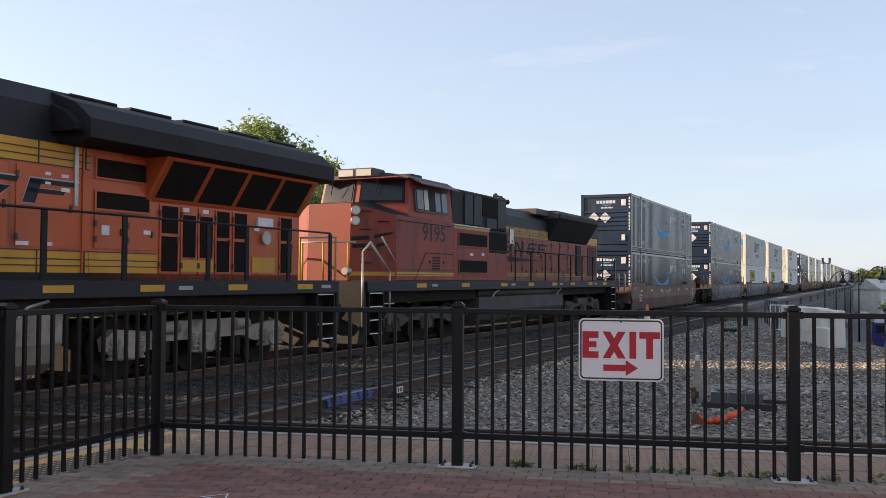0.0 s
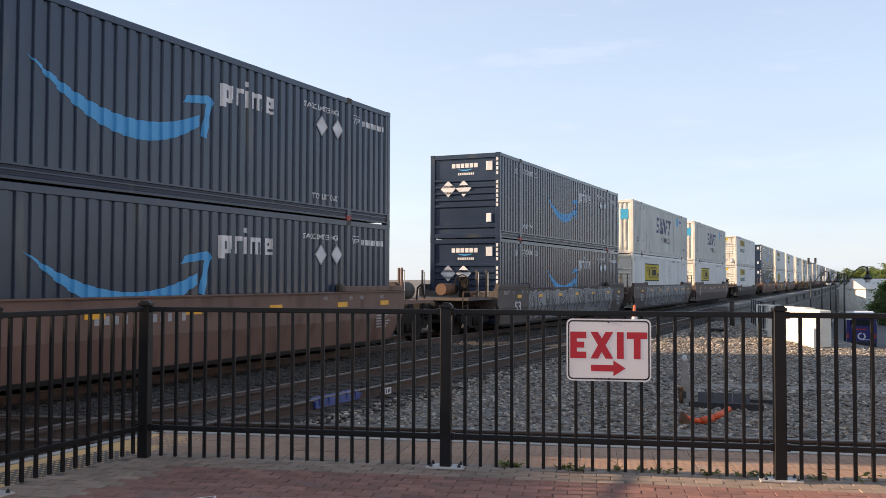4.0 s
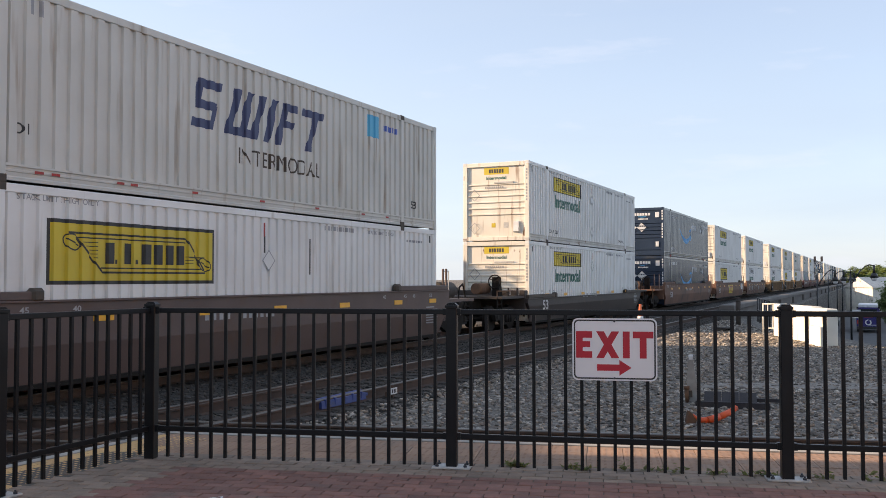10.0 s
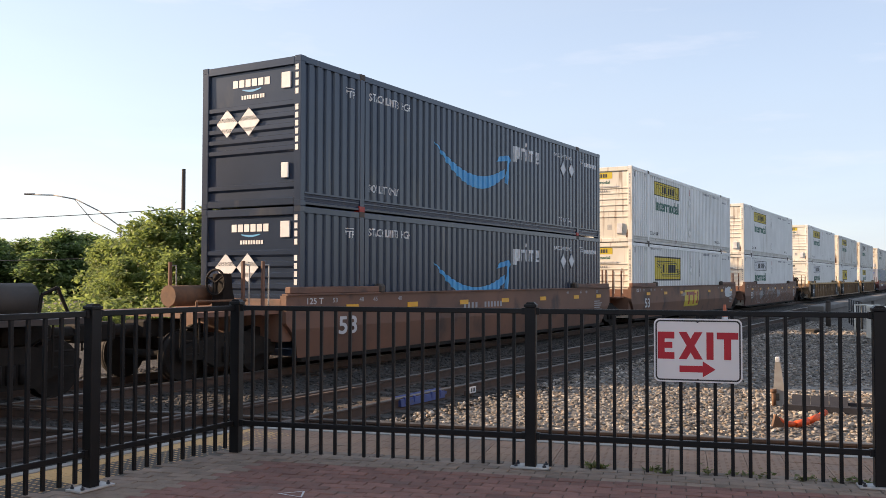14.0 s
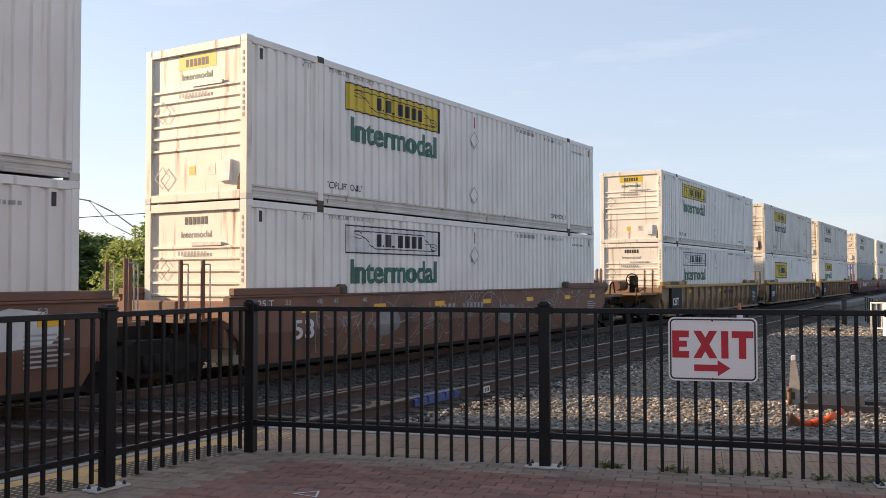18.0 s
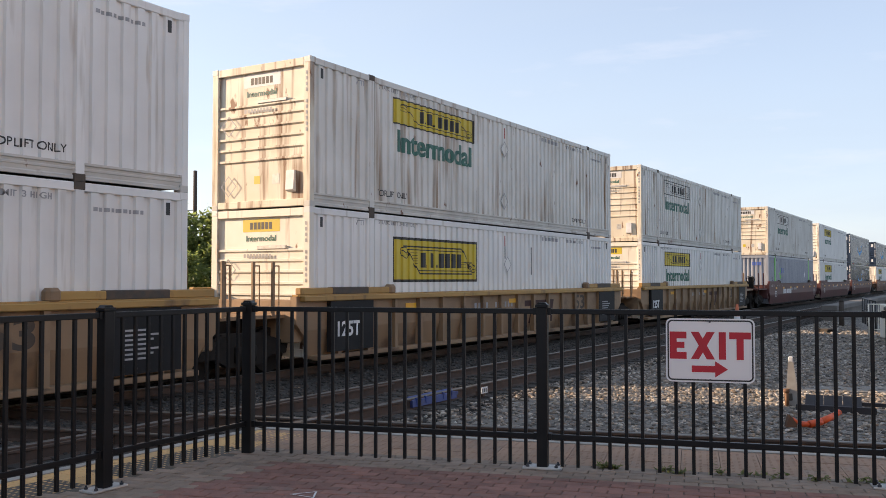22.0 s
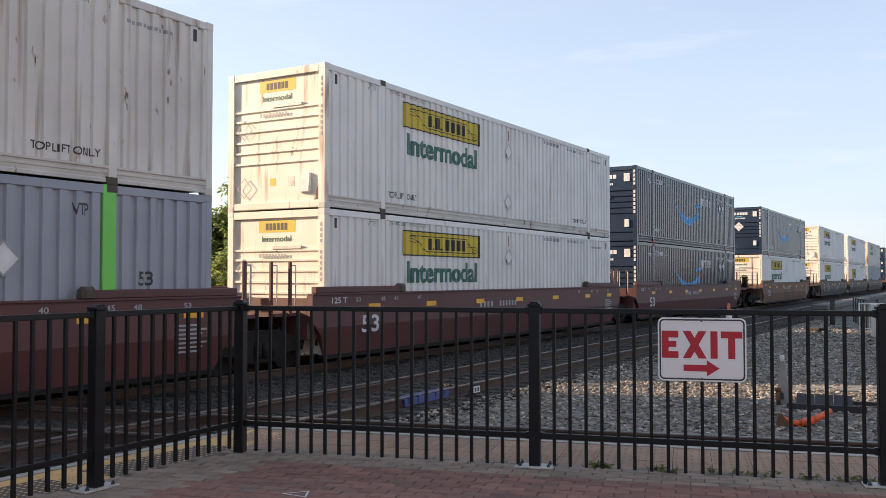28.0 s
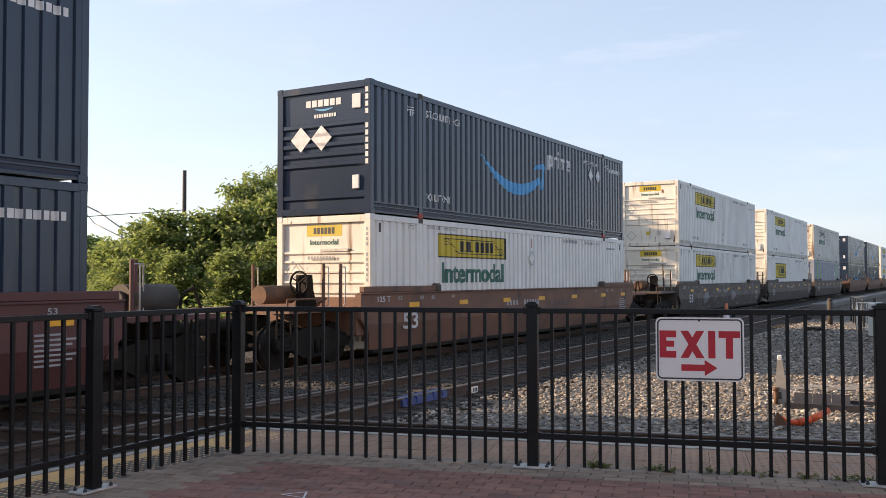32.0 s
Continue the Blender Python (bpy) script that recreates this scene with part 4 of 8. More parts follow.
def scroll(root, x0, z0, x1, z1, ink, border=True, heavy=1.0):
    """Line drawing of the panel: an unrolled scroll with curled ends, and plain bars for the name."""
    w, h = x1 - x0, z1 - z0
    if border:
        t = 0.03
        polys = [rect(x0, z0, x1, z0 + t), rect(x0, z1 - t, x1, z1), rect(x0, z0, x0 + t, z1), rect(x1 - t, z0, x1, z1)]
        decal("panel_border", drape(flat(polys), lift=0.008), ink, root)

    def q(u, v):
        return (x0 + u * w, z0 + v * h)
    thin = 0.022 if heavy < 1.2 else 0.014
    bold = thin * 1.5
    lines = stroke([q(0.10, 0.80), q(0.80, 0.80)], bold) + stroke([q(0.28, 0.19), q(0.94, 0.19)], bold)
    if heavy < 1.2:
        lines += stroke([q(0.15, 0.73), q(0.80, 0.73)], thin) + stroke([q(0.27, 0.26), q(0.90, 0.26)], thin)
    lines += stroke([q(0.14, 0.75), q(0.28, 0.19)], bold) + stroke([q(0.80, 0.80), q(0.92, 0.24)], bold)
    lines += stroke([q(0.815, 0.47), q(0.93, 0.47)], thin)
    for cu, cv in ((0.125, 0.655), (0.925, 0.345)):
        ring = [q(cu + 0.042 * math.cos(a) - 0.012 * math.sin(a), cv + 0.125 * math.sin(a)) for a in (k * math.pi / 7 for k in range(15))]
        lines += stroke(ring, thin)
        lines += stroke([q(cu - 0.03, cv + 0.05), q(cu + 0.035, cv - 0.05)], thin)
    for k in range(6 if heavy < 1.2 else 0):
        v = 0.66 - 0.06 * k
        lines += stroke([q(0.175 + 0.016 * k, v), q(0.255, v)], 0.012)
        if v < 0.5:
            lines += stroke([q(0.80, v), q(0.845, v)], 0.012)
    decal("scroll_drawing", drape(flat(lines), lift=0.008), ink, root, "fine scroll line drawing")
    lo, hi = 0.5 - 0.17 * heavy, 0.5 + 0.17 * heavy
    for a, b, top in ((0.305, 0.345, hi), (0.357, 0.372, lo + 0.07), (0.402, 0.452, hi), (0.468, 0.483, lo + 0.07), (0.515, 0.570, hi), (0.592, 0.645, hi), (0.667, 0.720, hi), (0.738, 0.785, hi)):
        decal("name_bar", drape(flat([[q(a, lo), q(b, lo), q(b, top), q(a, top)]]), lift=0.009), ink, root)


def make_container(style):
    if (style, LITE) in PROTO:
        return PROTO[style, LITE]
    label = LABELS[style]
    root = thing("shipping_container", label, "shipping container", "containers on the train")
    if style == "slate":
        body(style, root, M_SLATE, M_SLATE, M_SLATE, M_SLATE)
        decal("smile_logo", drape(flat(smile_polys())), M_BLUE, root, "sky-blue curved arrow logo")
        word = [rect(9.45, 1.90, 9.58, 2.24), rect(9.58, 2.16, 9.76, 2.24), rect(9.68, 2.04, 9.76, 2.16), rect(9.58, 1.98, 9.74, 2.04), rect(9.86, 1.98, 9.95, 2.24), rect(9.95, 2.17, 10.06, 2.24),
                rect(10.13, 1.98, 10.21, 2.24), rect(10.13, 2.30, 10.21, 2.38), rect(10.29, 1.98, 10.36, 2.24), rect(10.36, 2.17, 10.58, 2.24), rect(10.45, 1.98, 10.51, 2.17), rect(10.58, 1.98, 10.64, 2.24),
                rect(10.72, 1.98, 10.79, 2.24), rect(10.79, 2.17, 10.95, 2.24), rect(10.79, 1.98, 10.95, 2.03), rect(10.79, 2.07, 10.95, 2.12), rect(10.9, 2.12, 10.95, 2.17)]
        word = [[(9.4 + (u - 9.45) * 1.12, 1.9 + (v - 1.9) * 1.3) for u, v in q] for q in word]
        decal("logo_shape", drape(flat(word)), M_WHITE, root, "white bars of a logo")
        diamonds(root, ((12.90, 2.06), (13.57, 2.08)), 0.24, M_WHITE, M_FADED)
        for txt, x0, z0, sx, sz in (("STACK LIMIT 3 HIGH", 2.35, 2.41, 1.62, 0.17), ("STACK LIMIT 3 HIGH", 12.2, 2.40, 1.5, 0.12), ("TOP LIFT ONLY", 2.3, 0.44, 1.2, 0.17), ("TOP LIFT ONLY", 12.6, 0.40, 1.1, 0.13), ("VTP", 1.45, 2.34, 0.32, 0.15), ("VTP", 14.3, 2.34, 0.3, 0.14)):
            decal("lettering", drape(letters(txt), x0, z0, sx, sz), M_WHITE, root, "white stencilled lettering")
        decal("number_marking", drape(flat(bars(8, 14.75, 2.34, 15.85, 2.47))), M_WHITE, root, "white bars of a number")
        decal("mark_bar", drape(flat([rect(1.45, 2.53, 1.77, 2.545), rect(14.3, 2.53, 14.6, 2.545)])), M_WHITE, root)
        # leading end
        decal("end_logo", on_end(flat(bars(6, -0.55, 2.43, 0.45, 2.58, 0.8)), -0.05, 0, x=0.05), M_WHITE, root, "white bars of a logo")
        decal("end_smile", on_end(flat([[(-0.3 + 0.1 * i, 2.37 - 0.05 * math.sin(math.pi * i / 5)), (-0.2 + 0.1 * i, 2.37 - 0.05 * math.sin(math.pi * (i + 1) / 5)), (-0.2 + 0.1 * i, 2.385 - 0.02 * math.sin(math.pi * (i + 1) / 5)), (-0.3 + 0.1 * i, 2.385 - 0.02 * math.sin(math.pi * i / 5))] for i in range(5)]), -0.05, 0, x=0.049), M_BLUE, root)
        decal("end_number_marking", on_end(flat(bars(9, -0.32, 2.18, 0.30, 2.26)), -0.05, 0, x=0.05), M_WHITE, root)
        decal("post_number_marking", on_end(flat([rect(1.165, 2.62 - 0.155 * k, 1.24, 2.73 - 0.155 * k) for k in range(11) if k != 4]), 0, 0), M_WHITE, root, "white bars of a number")
        for y in (0.62, 0.04):
            boxpart("end_placard", (0, 0.012, -0.2, 0.2, -0.2, 0.2), M_WHITE, root, "white diamond placard").matrix_basis = pose(0.012, y, 1.72, 45)
        boxpart("document_box", (0.012, 0.055, -0.98, -0.80, 0.55, 0.85), M_WHITE, root, "pale document holder", bev=0.01)
        boxpart("document_box", (0.025, 0.06, -1.02, -0.78, 2.3, 2.62), M_WHITE, root, "pale document holder", bev=0.012)
    elif style in ("yellow", "pale", "stained", "rusty", "framed"):
        worn = style in ("stained", "rusty")
        paint = M_WHTR if worn else M_WHT
        body(style, root, paint, M_WHTRE if worn else M_WHTE, paint if style == "framed" else M_RAILS, paint)
        if style == "framed":
            x0, z0, x1, z1 = 2.86, 1.44, 6.64, 2.44
            decal("panel_frame", drape(flat([rect(x0, z0, x1, z1)]), lift=0.003), M_BLACK, root)
            decal("panel", drape(flat([rect(x0 + 0.07, z0 + 0.06, x1 - 0.07, z1 - 0.06)]), lift=0.005), M_YEL, root, "yellow panel")
            scroll(root, x0, z0, x1, z1, M_BLACK, border=False)
        else:
            x0, z0, x1, z1 = 2.82, 2.02, 6.48, 2.60
            if style in ("yellow", "rusty"):
                decal("panel", drape(flat([rect(x0, z0, x1, z1)]), lift=0.004), M_YEL, root, "yellow panel")
            else:
                decal("panel", drape(flat([rect(x0, z0, x1, z1)]), lift=0.004), M_WHITE if style == "pale" else M_WHTR, root)
            scroll(root, x0, z0, x1, z1, M_BLACK, heavy=1.35)
            for shift, up in ((0.0, 0.004), (0.035, 0.006)):
                decal("lettering", drape(letters("Intermodal"), 3.0 + shift, 1.40, 3.3, 0.50, lift=up, sink=0.4), M_GREEN, root, "green lettering")
        dark = M_FADED
        for txt, x0, z0, sx, sz in (("STACK LIMIT 3 HIGH ONLY", 2.34, 2.68, 1.5, 0.09), ("TOP LIFT ONLY", 2.25, 0.38, 1.2, 0.13), ("VTP", 1.5, 2.62, 0.3, 0.11), ("TOP LIFT ONLY", 12.75, 0.38, 1.15, 0.12), ("STACK LIMIT 3 HIGH", 12.3, 2.62, 1.4, 0.09)):
            decal("lettering", drape(letters(txt), x0, z0, sx, sz), M_BLACK if "TOP" in txt else dark, root, "dark stencilled lettering")
        decal("number_marking", drape(flat(bars(10, 10.4, 2.62, 11.7, 2.72) + bars(9, 0.0 + 14.35, 2.5, 15.3, 2.56) + [rect(1.5, 2.76, 1.8, 2.772)])), dark, root, "faded bars of a number")
        decal("stripe_mark", drape(flat([rect(8.14, 2.38, 8.19, 2.66)])), M_REDM, root)
        if style != "framed":
            diamonds(root, ((8.14, 2.08), (8.12, 0.68)), 0.225, paint, M_FADED)
        else:
            diamonds(root, ((8.3, 1.9),), 0.22, paint, M_FADED)
            decal("scuff_marks", drape(flat([rect(8.15, 2.05, 8.2, 2.4), rect(9.6, 1.7, 9.63, 2.35), rect(9.78, 1.62, 9.83, 2.4)])), M_BLACK, root, "dark scrape marks")
        decal("vent", drape(flat([rect(0.32, 2.52, 0.40, 2.72), rect(15.7, 2.52, 15.78, 2.72)])), M_BLACK, root)
        # leading end
        if style != "pale":
            decal("end_panel_sign", on_end(flat([rect(-0.55, 2.45, 0.42, 2.70)]), -0.08, 0, x=0.052), M_YEL if style in ("yellow", "framed") else M_WHITE, root, "small panel on the end")
        decal("end_name_marking", on_end(flat(bars(6, -0.36, 2.50, 0.24, 2.64, 0.75)), -0.08, 0, x=0.050), M_BLACK, root, "dark bars of a name")
        decal("end_lettering", on_end(letters("Intermodal"), 0.38, 2.26, 0.78, 0.12, x=0.050), M_FADED if style == "pale" else M_GREEN, root)
        decal("end_number_marking", on_end(flat(bars(9, -0.5, 1.93, 0.25, 2.01)), -0.08, 0, x=0.018), M_FADED, root)
        decal("post_number_marking", on_end(flat([rect(1.185, 2.55 - 0.11 * k, 1.225, 2.62 - 0.11 * k) for k in range(11) if k != 4]), 0, 0), M_FADED, root)
        for z in (1.70, 0.48):
            ring = [(-0.84 - 0.22, z), (-0.84, z - 0.22), (-0.84 + 0.22, z), (-0.84, z + 0.22)]
            for i in range(4):
                (a, c), (b, d) = ring[i], ring[(i + 1) % 4]
                k = 0.86
                q = [(a, c), (b, d), (-0.84 + (b + 0.84) * k, z + (d - z) * k), (-0.84 + (a + 0.84) * k, z + (c - z) * k)]
                decal("placard_edge", on_end(flat([q]), 0, 0, x=0.016), M_FADED, root)
        bm = bmesh.new()
        box(bm, 0.0, 0.05, -0.70, 0.06, 2.10, 2.17, bev=0.01)
        part("vent_cover", bm, M_GALV, root)
        if style != "framed":
            bm = bmesh.new()
            prism(bm, [(0.055, 0.30), (0.055, 0.72), (0.0, 0.72), (-0.03, 0.34)], "y", -0.90, -0.70)
            part("document_box", bm, M_WHITE, root, "pale document holder")
        decal("end_sticker", on_end(flat([rect(-0.18, 0.5, -0.02, 0.66)]), 0, 0, x=0.052), M_YEL, root)
        decal("end_sticker", on_end(flat([rect(0.3, 0.48, 0.48, 0.68)]), 0, 0, x=0.052), M_GALV, root)
        if not worn:
            decal("rust_streak", on_end(flat([[(1.04, 0.18), (1.12, 0.17), (1.12, 0.5), (1.08, 0.4)]]), 0, 0, x=0.0175), M_RUSTY, root, "brown rust streak")
    elif style == "silver":
        body(style, root, M_PALEG, M_WHTE, M_PALEG, M_PALEG)
        x = 5.95
        sl = 0.32
        W = [[(x, 1.42), (x + 0.62, 1.42), (x + 0.66, 1.58), (x + 0.04, 1.58)], [(x + 0.55, 1.58), (x + 0.72, 1.58), (x + 0.80, 1.86), (x + 0.63, 1.86)], [(x + 0.12, 1.76), (x + 0.75, 1.76), (x + 0.79, 1.92), (x + 0.16, 1.92)], [(x + 0.12, 1.92), (x + 0.28, 1.92), (x + 0.36, 2.22), (x + 0.2, 2.22)], [(x + 0.2, 2.14), (x + 0.86, 2.14), (x + 0.9, 2.3), (x + 0.24, 2.3)]]
        for dx in (0.98, 1.38, 1.78):
            W.append(rect(x + dx, 1.42, x + dx + 0.22, 2.3, sl))
        W.append(rect(x + 1.16, 1.42, x + 1.80, 1.58, 0.06))
        W.append(rect(x + 2.20, 1.42, x + 2.43, 2.3, sl))
        W += [rect(x + 2.60, 1.42, x + 2.82, 2.3, sl), rect(x + 2.90, 2.14, x + 3.45, 2.3, 0.05), rect(x + 2.82, 1.80, x + 3.28, 1.94, 0.05)]
        W += [rect(x + 3.76, 1.42, x + 3.98, 2.16, sl * 0.85), rect(x + 3.58, 2.14, x + 4.45, 2.3, 0.05)]
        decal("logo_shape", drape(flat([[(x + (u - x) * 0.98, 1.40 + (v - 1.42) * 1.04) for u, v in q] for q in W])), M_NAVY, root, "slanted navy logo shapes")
        for txt, x0, z0, sx, sz, m in (("INTERMODAL", 7.33, 0.86, 2.9, 0.32, M_CAST), ("53t", 0.85, 0.70, 0.5, 0.24, M_BLACK), ("53", 14.6, 0.5, 0.3, 0.2, M_BLACK), ("VTP", 1.5, 2.44, 0.3, 0.1, M_BLACK), ("D1", 2.3, 0.72, 0.2, 0.16, M_BLACK)):
            decal("lettering", drape(letters(txt), x0, z0, sx, sz), m, root, "dark lettering")
        decal("blue_sticker", drape(flat([rect(12.3, 2.12, 12.92, 2.66)])), M_TEAL, root, "cyan square sticker")
        decal("number_marking", drape(flat(bars(7, 13.1, 2.36, 13.85, 2.50))), M_VIOLET, root)
        decal("mark_bar", drape(flat(bars(2, 2.5, 2.5, 2.85, 2.74, 0.3))), M_FADED, root)
        decal("reflector_tape", drape(flat([rect(x0, 0.16, x0 + 0.16, 0.2) for x0 in (0.45, 0.75, 2.6, 2.9, 4.2, 4.5, 6.0, 8.0, 10.0, 12.0, 13.2)]), cut=False, lift=0.012), M_REDM, root, "red reflector tape")
        decal("end_logo", on_end(flat([rect(0.0 + 0.15 * k, 2.42, 0.10 + 0.15 * k, 2.58, 0.05) for k in range(-3, 3)]), 0, 0, x=0.030), M_NAVY, root)
        decal("end_sticker", on_end(flat([rect(0.60, 1.85, 1.02, 2.40)]), 0, 0, x=0.030), M_TEAL, root, "cyan square sticker")
        decal("end_lettering", on_end(letters("53t"), 0.35, 1.25, 0.42, 0.22, x=0.030), M_BLACK, root)
        boxpart("end_placard", (0, 0.010, -0.165, 0.165, -0.165, 0.165), M_WHTE, root).matrix_basis = pose(0.028, 0.70, 1.72, 45)
        decal("end_number_marking", on_end(flat([rect(0.86, 1.6 - 0.1 * k, 0.92, 1.67 - 0.1 * k) for k in range(10)]), 0, 0, x=0.030), M_FADED, root)
    else:
        body(style, root, M_BLUEG, M_BLUEG, M_BLUEG, M_LIME)
        leaf = [[(3.55, 2.22), (3.85, 2.0), (3.78, 1.86), (3.6, 1.98)], [(3.4, 1.62), (3.62, 1.76), (3.86, 1.74), (3.8, 1.5), (3.55, 1.48)], [(3.25, 1.9), (3.5, 1.86), (3.4, 1.7), (3.2, 1.75)]]
        decal("leaf_logo", drape(flat(leaf)), M_LIME, root, "lime green leaf shapes")
        decal("logo_shape", drape(flat(bars(4, 3.9, 1.86, 4.85, 2.18, 0.72))), M_VIOLET, root, "violet logo bars")
        decal("logo_shape", drape(flat(bars(9, 3.92, 1.60, 4.8, 1.72, 0.7))), M_FADED, root)
        for txt, x0, z0, sx, sz in (("53", 1.05, 1.35, 0.28, 0.22), ("VTP", 2.4, 2.55, 0.3, 0.14), ("53", 14.62, 1.40, 0.28, 0.22), ("VTP", 13.45, 2.42, 0.28, 0.18)):
            decal("lettering", drape(letters(txt), x0, z0, sx, sz), M_BLACK, root)
        decal("number_marking", drape(flat(bars(10, 0.75, 2.44, 1.8, 2.6) + bars(2, 0.45, 2.6, 0.7, 2.75, 0.3) + bars(9, 9, 2.55, 10.2, 2.62))), M_FADED, root)
        diamonds(root, ((12.38, 1.78),), 0.25, M_WHITE, M_FADED)
        decal("end_logo", on_end(flat(bars(4, 0.35, 2.3, 0.9, 2.5)), 0, 0, x=0.030), M_VIOLET, root)
        boxpart("end_placard", (0, 0.010, -0.165, 0.165, -0.165, 0.165), M_WHTE, root).matrix_basis = pose(0.022, 0.72, 1.72, 45)
    PROTO[style, LITE] = root
    return root


# ---------------------------------------------------------------- well cars
def wheelset(parent, x, r=0.42):
    bm = bmesh.new()
    tube(bm, (x, -0.8, r), (x, 0.8, r), 0.075, 8)
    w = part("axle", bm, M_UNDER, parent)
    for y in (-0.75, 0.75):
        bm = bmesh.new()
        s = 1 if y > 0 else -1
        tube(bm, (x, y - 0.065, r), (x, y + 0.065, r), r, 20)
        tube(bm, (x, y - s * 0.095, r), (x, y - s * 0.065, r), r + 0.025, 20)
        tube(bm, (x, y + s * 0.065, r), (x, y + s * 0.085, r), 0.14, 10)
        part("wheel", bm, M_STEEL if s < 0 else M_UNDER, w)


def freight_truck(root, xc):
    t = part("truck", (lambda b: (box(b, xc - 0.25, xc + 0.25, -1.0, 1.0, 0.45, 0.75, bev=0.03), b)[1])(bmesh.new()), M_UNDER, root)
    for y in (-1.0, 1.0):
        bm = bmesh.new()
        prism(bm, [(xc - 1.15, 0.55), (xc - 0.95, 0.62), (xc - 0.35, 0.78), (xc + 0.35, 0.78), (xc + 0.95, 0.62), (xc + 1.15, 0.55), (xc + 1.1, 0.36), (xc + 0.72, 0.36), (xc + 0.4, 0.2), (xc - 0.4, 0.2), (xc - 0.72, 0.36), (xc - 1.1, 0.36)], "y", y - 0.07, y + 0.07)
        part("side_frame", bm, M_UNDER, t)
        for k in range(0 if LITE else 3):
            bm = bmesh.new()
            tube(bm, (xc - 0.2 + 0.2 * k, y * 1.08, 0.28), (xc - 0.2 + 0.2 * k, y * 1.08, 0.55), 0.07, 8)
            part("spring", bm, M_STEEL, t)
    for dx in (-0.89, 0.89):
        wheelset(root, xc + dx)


def on_sill(polys, lift):
    """Lays a drawing on the bent outer skin of a well car's side."""
    bm = flat(polys)
    bmesh.ops.bisect_plane(bm, geom=bm.verts[:] + bm.edges[:] + bm.faces[:], plane_co=(0, 0.78, 0), plane_no=(0, 1, 0))
    for v in bm.verts:
        x, z = v.co.x, v.co.y
        v.co = (x, -1.44 - lift + max(0.0, 0.78 - z) * 0.135 / 0.56, z)
    return bm


def spray(sill, marks, kind):
    """Spray painting: swollen letter-like shapes in silver with pale outlines, or loose pale scrawl."""
    rng = random.Random(len(marks) * 7 + len(kind))
    fills, rims, inks = [], [], []
    if marks == "block":
        x = 2.5
        while x < 13.6:
            wd = rng.uniform(0.75, 1.15)
            cx, cz, rx, rz = x + wd / 2, rng.uniform(0.80, 0.86), wd * 0.56, rng.uniform(0.50, 0.55)
            ph, n1 = rng.uniform(0, 6.28), rng.choice((3, 4, 5))
            ring = []
            for k in range(30):
                a = 2 * math.pi * k / 30
                m = 1.0 + 0.09 * math.sin(n1 * a + ph) + 0.05 * math.sin((n1 + 3) * a - ph)
                c, s = math.cos(a), math.sin(a)
                px = cx + rx * m * math.copysign(abs(c) ** 0.62, c) + 0.10 * s
                pz = cz + rz * m * math.copysign(abs(s) ** 0.62, s)
                ring.append((px, min(max(pz, 0.29), 1.40)))
            for k in range(30):
                p, q = ring[k], ring[(k + 1) % 30]
                fills.append([(cx, cz), p, q])
            rims += stroke(ring + ring[:1], rng.uniform(0.014, 0.026))
            inks += stroke([(u + 0.05, max(v - 0.03, 0.28)) for u, v in ring[20:] + ring[:6]], rng.uniform(0.06, 0.11))
            for _ in range(6):
                a0, ln, tilt = rng.uniform(0, 6.28), rng.uniform(0.25, 0.62), rng.uniform(-0.5, 0.5)
                ox, oz = cx + rng.uniform(-0.28, 0.28) * wd, cz + rng.uniform(-0.22, 0.22)
                pts = [(ox + 0.13 * math.sin(a0 + 2.6 * t) + tilt * (t - 0.5) * 0.4, min(max(oz + ln * (t - 0.5), 0.33), 1.37)) for t in (j / 7 for j in range(8))]
                inks += stroke(pts, rng.uniform(0.03, 0.09))
                if rng.random() < 0.5:
                    rims += stroke([(u + 0.035, v + 0.02) for u, v in pts], 0.02)
            x += wd * rng.uniform(0.88, 1.04)
        part("scrawl", on_sill(fills, 0.004), M_SPRAY, sill, "silver spray-painted letter shapes")
        part("scrawl", on_sill(inks, 0.0065), M_BLACK, sill, "black spray-painted strokes")
        part("scrawl", on_sill(rims, 0.009), M_SPRAYW, sill, "white spray-painted outlines")
        return
    for k in range(110):
        x, z = rng.uniform(1.7, 14.4), rng.uniform(0.5, 1.25)
        a, bend, ln = rng.uniform(0, 6.28), rng.uniform(-2.2, 2.2), rng.uniform(0.45, 1.1)
        pts = []
        for j in range(11):
            pts.append((x, min(max(z, 0.33), 1.38)))
            x, z = x + ln / 10 * math.cos(a), z + ln / 10 * math.sin(a)
            a += bend / 10
        rims += stroke(pts, rng.uniform(0.012, 0.032))
    part("scrawl", on_sill(rims, 0.006), M_SPRAY, sill, "pale spray-painted scrawl")
    for x in (4.1, 9.7):
        patch = [(x + 0.55 * math.cos(k * 0.5236) * rng.uniform(0.8, 1.1), 0.80 + 0.28 * math.sin(k * 0.5236) * rng.uniform(0.8, 1.1)) for k in range(12)]
        part("scrawl", on_sill([patch], 0.004), M_SPRAY, sill, "faded silver spray patch")


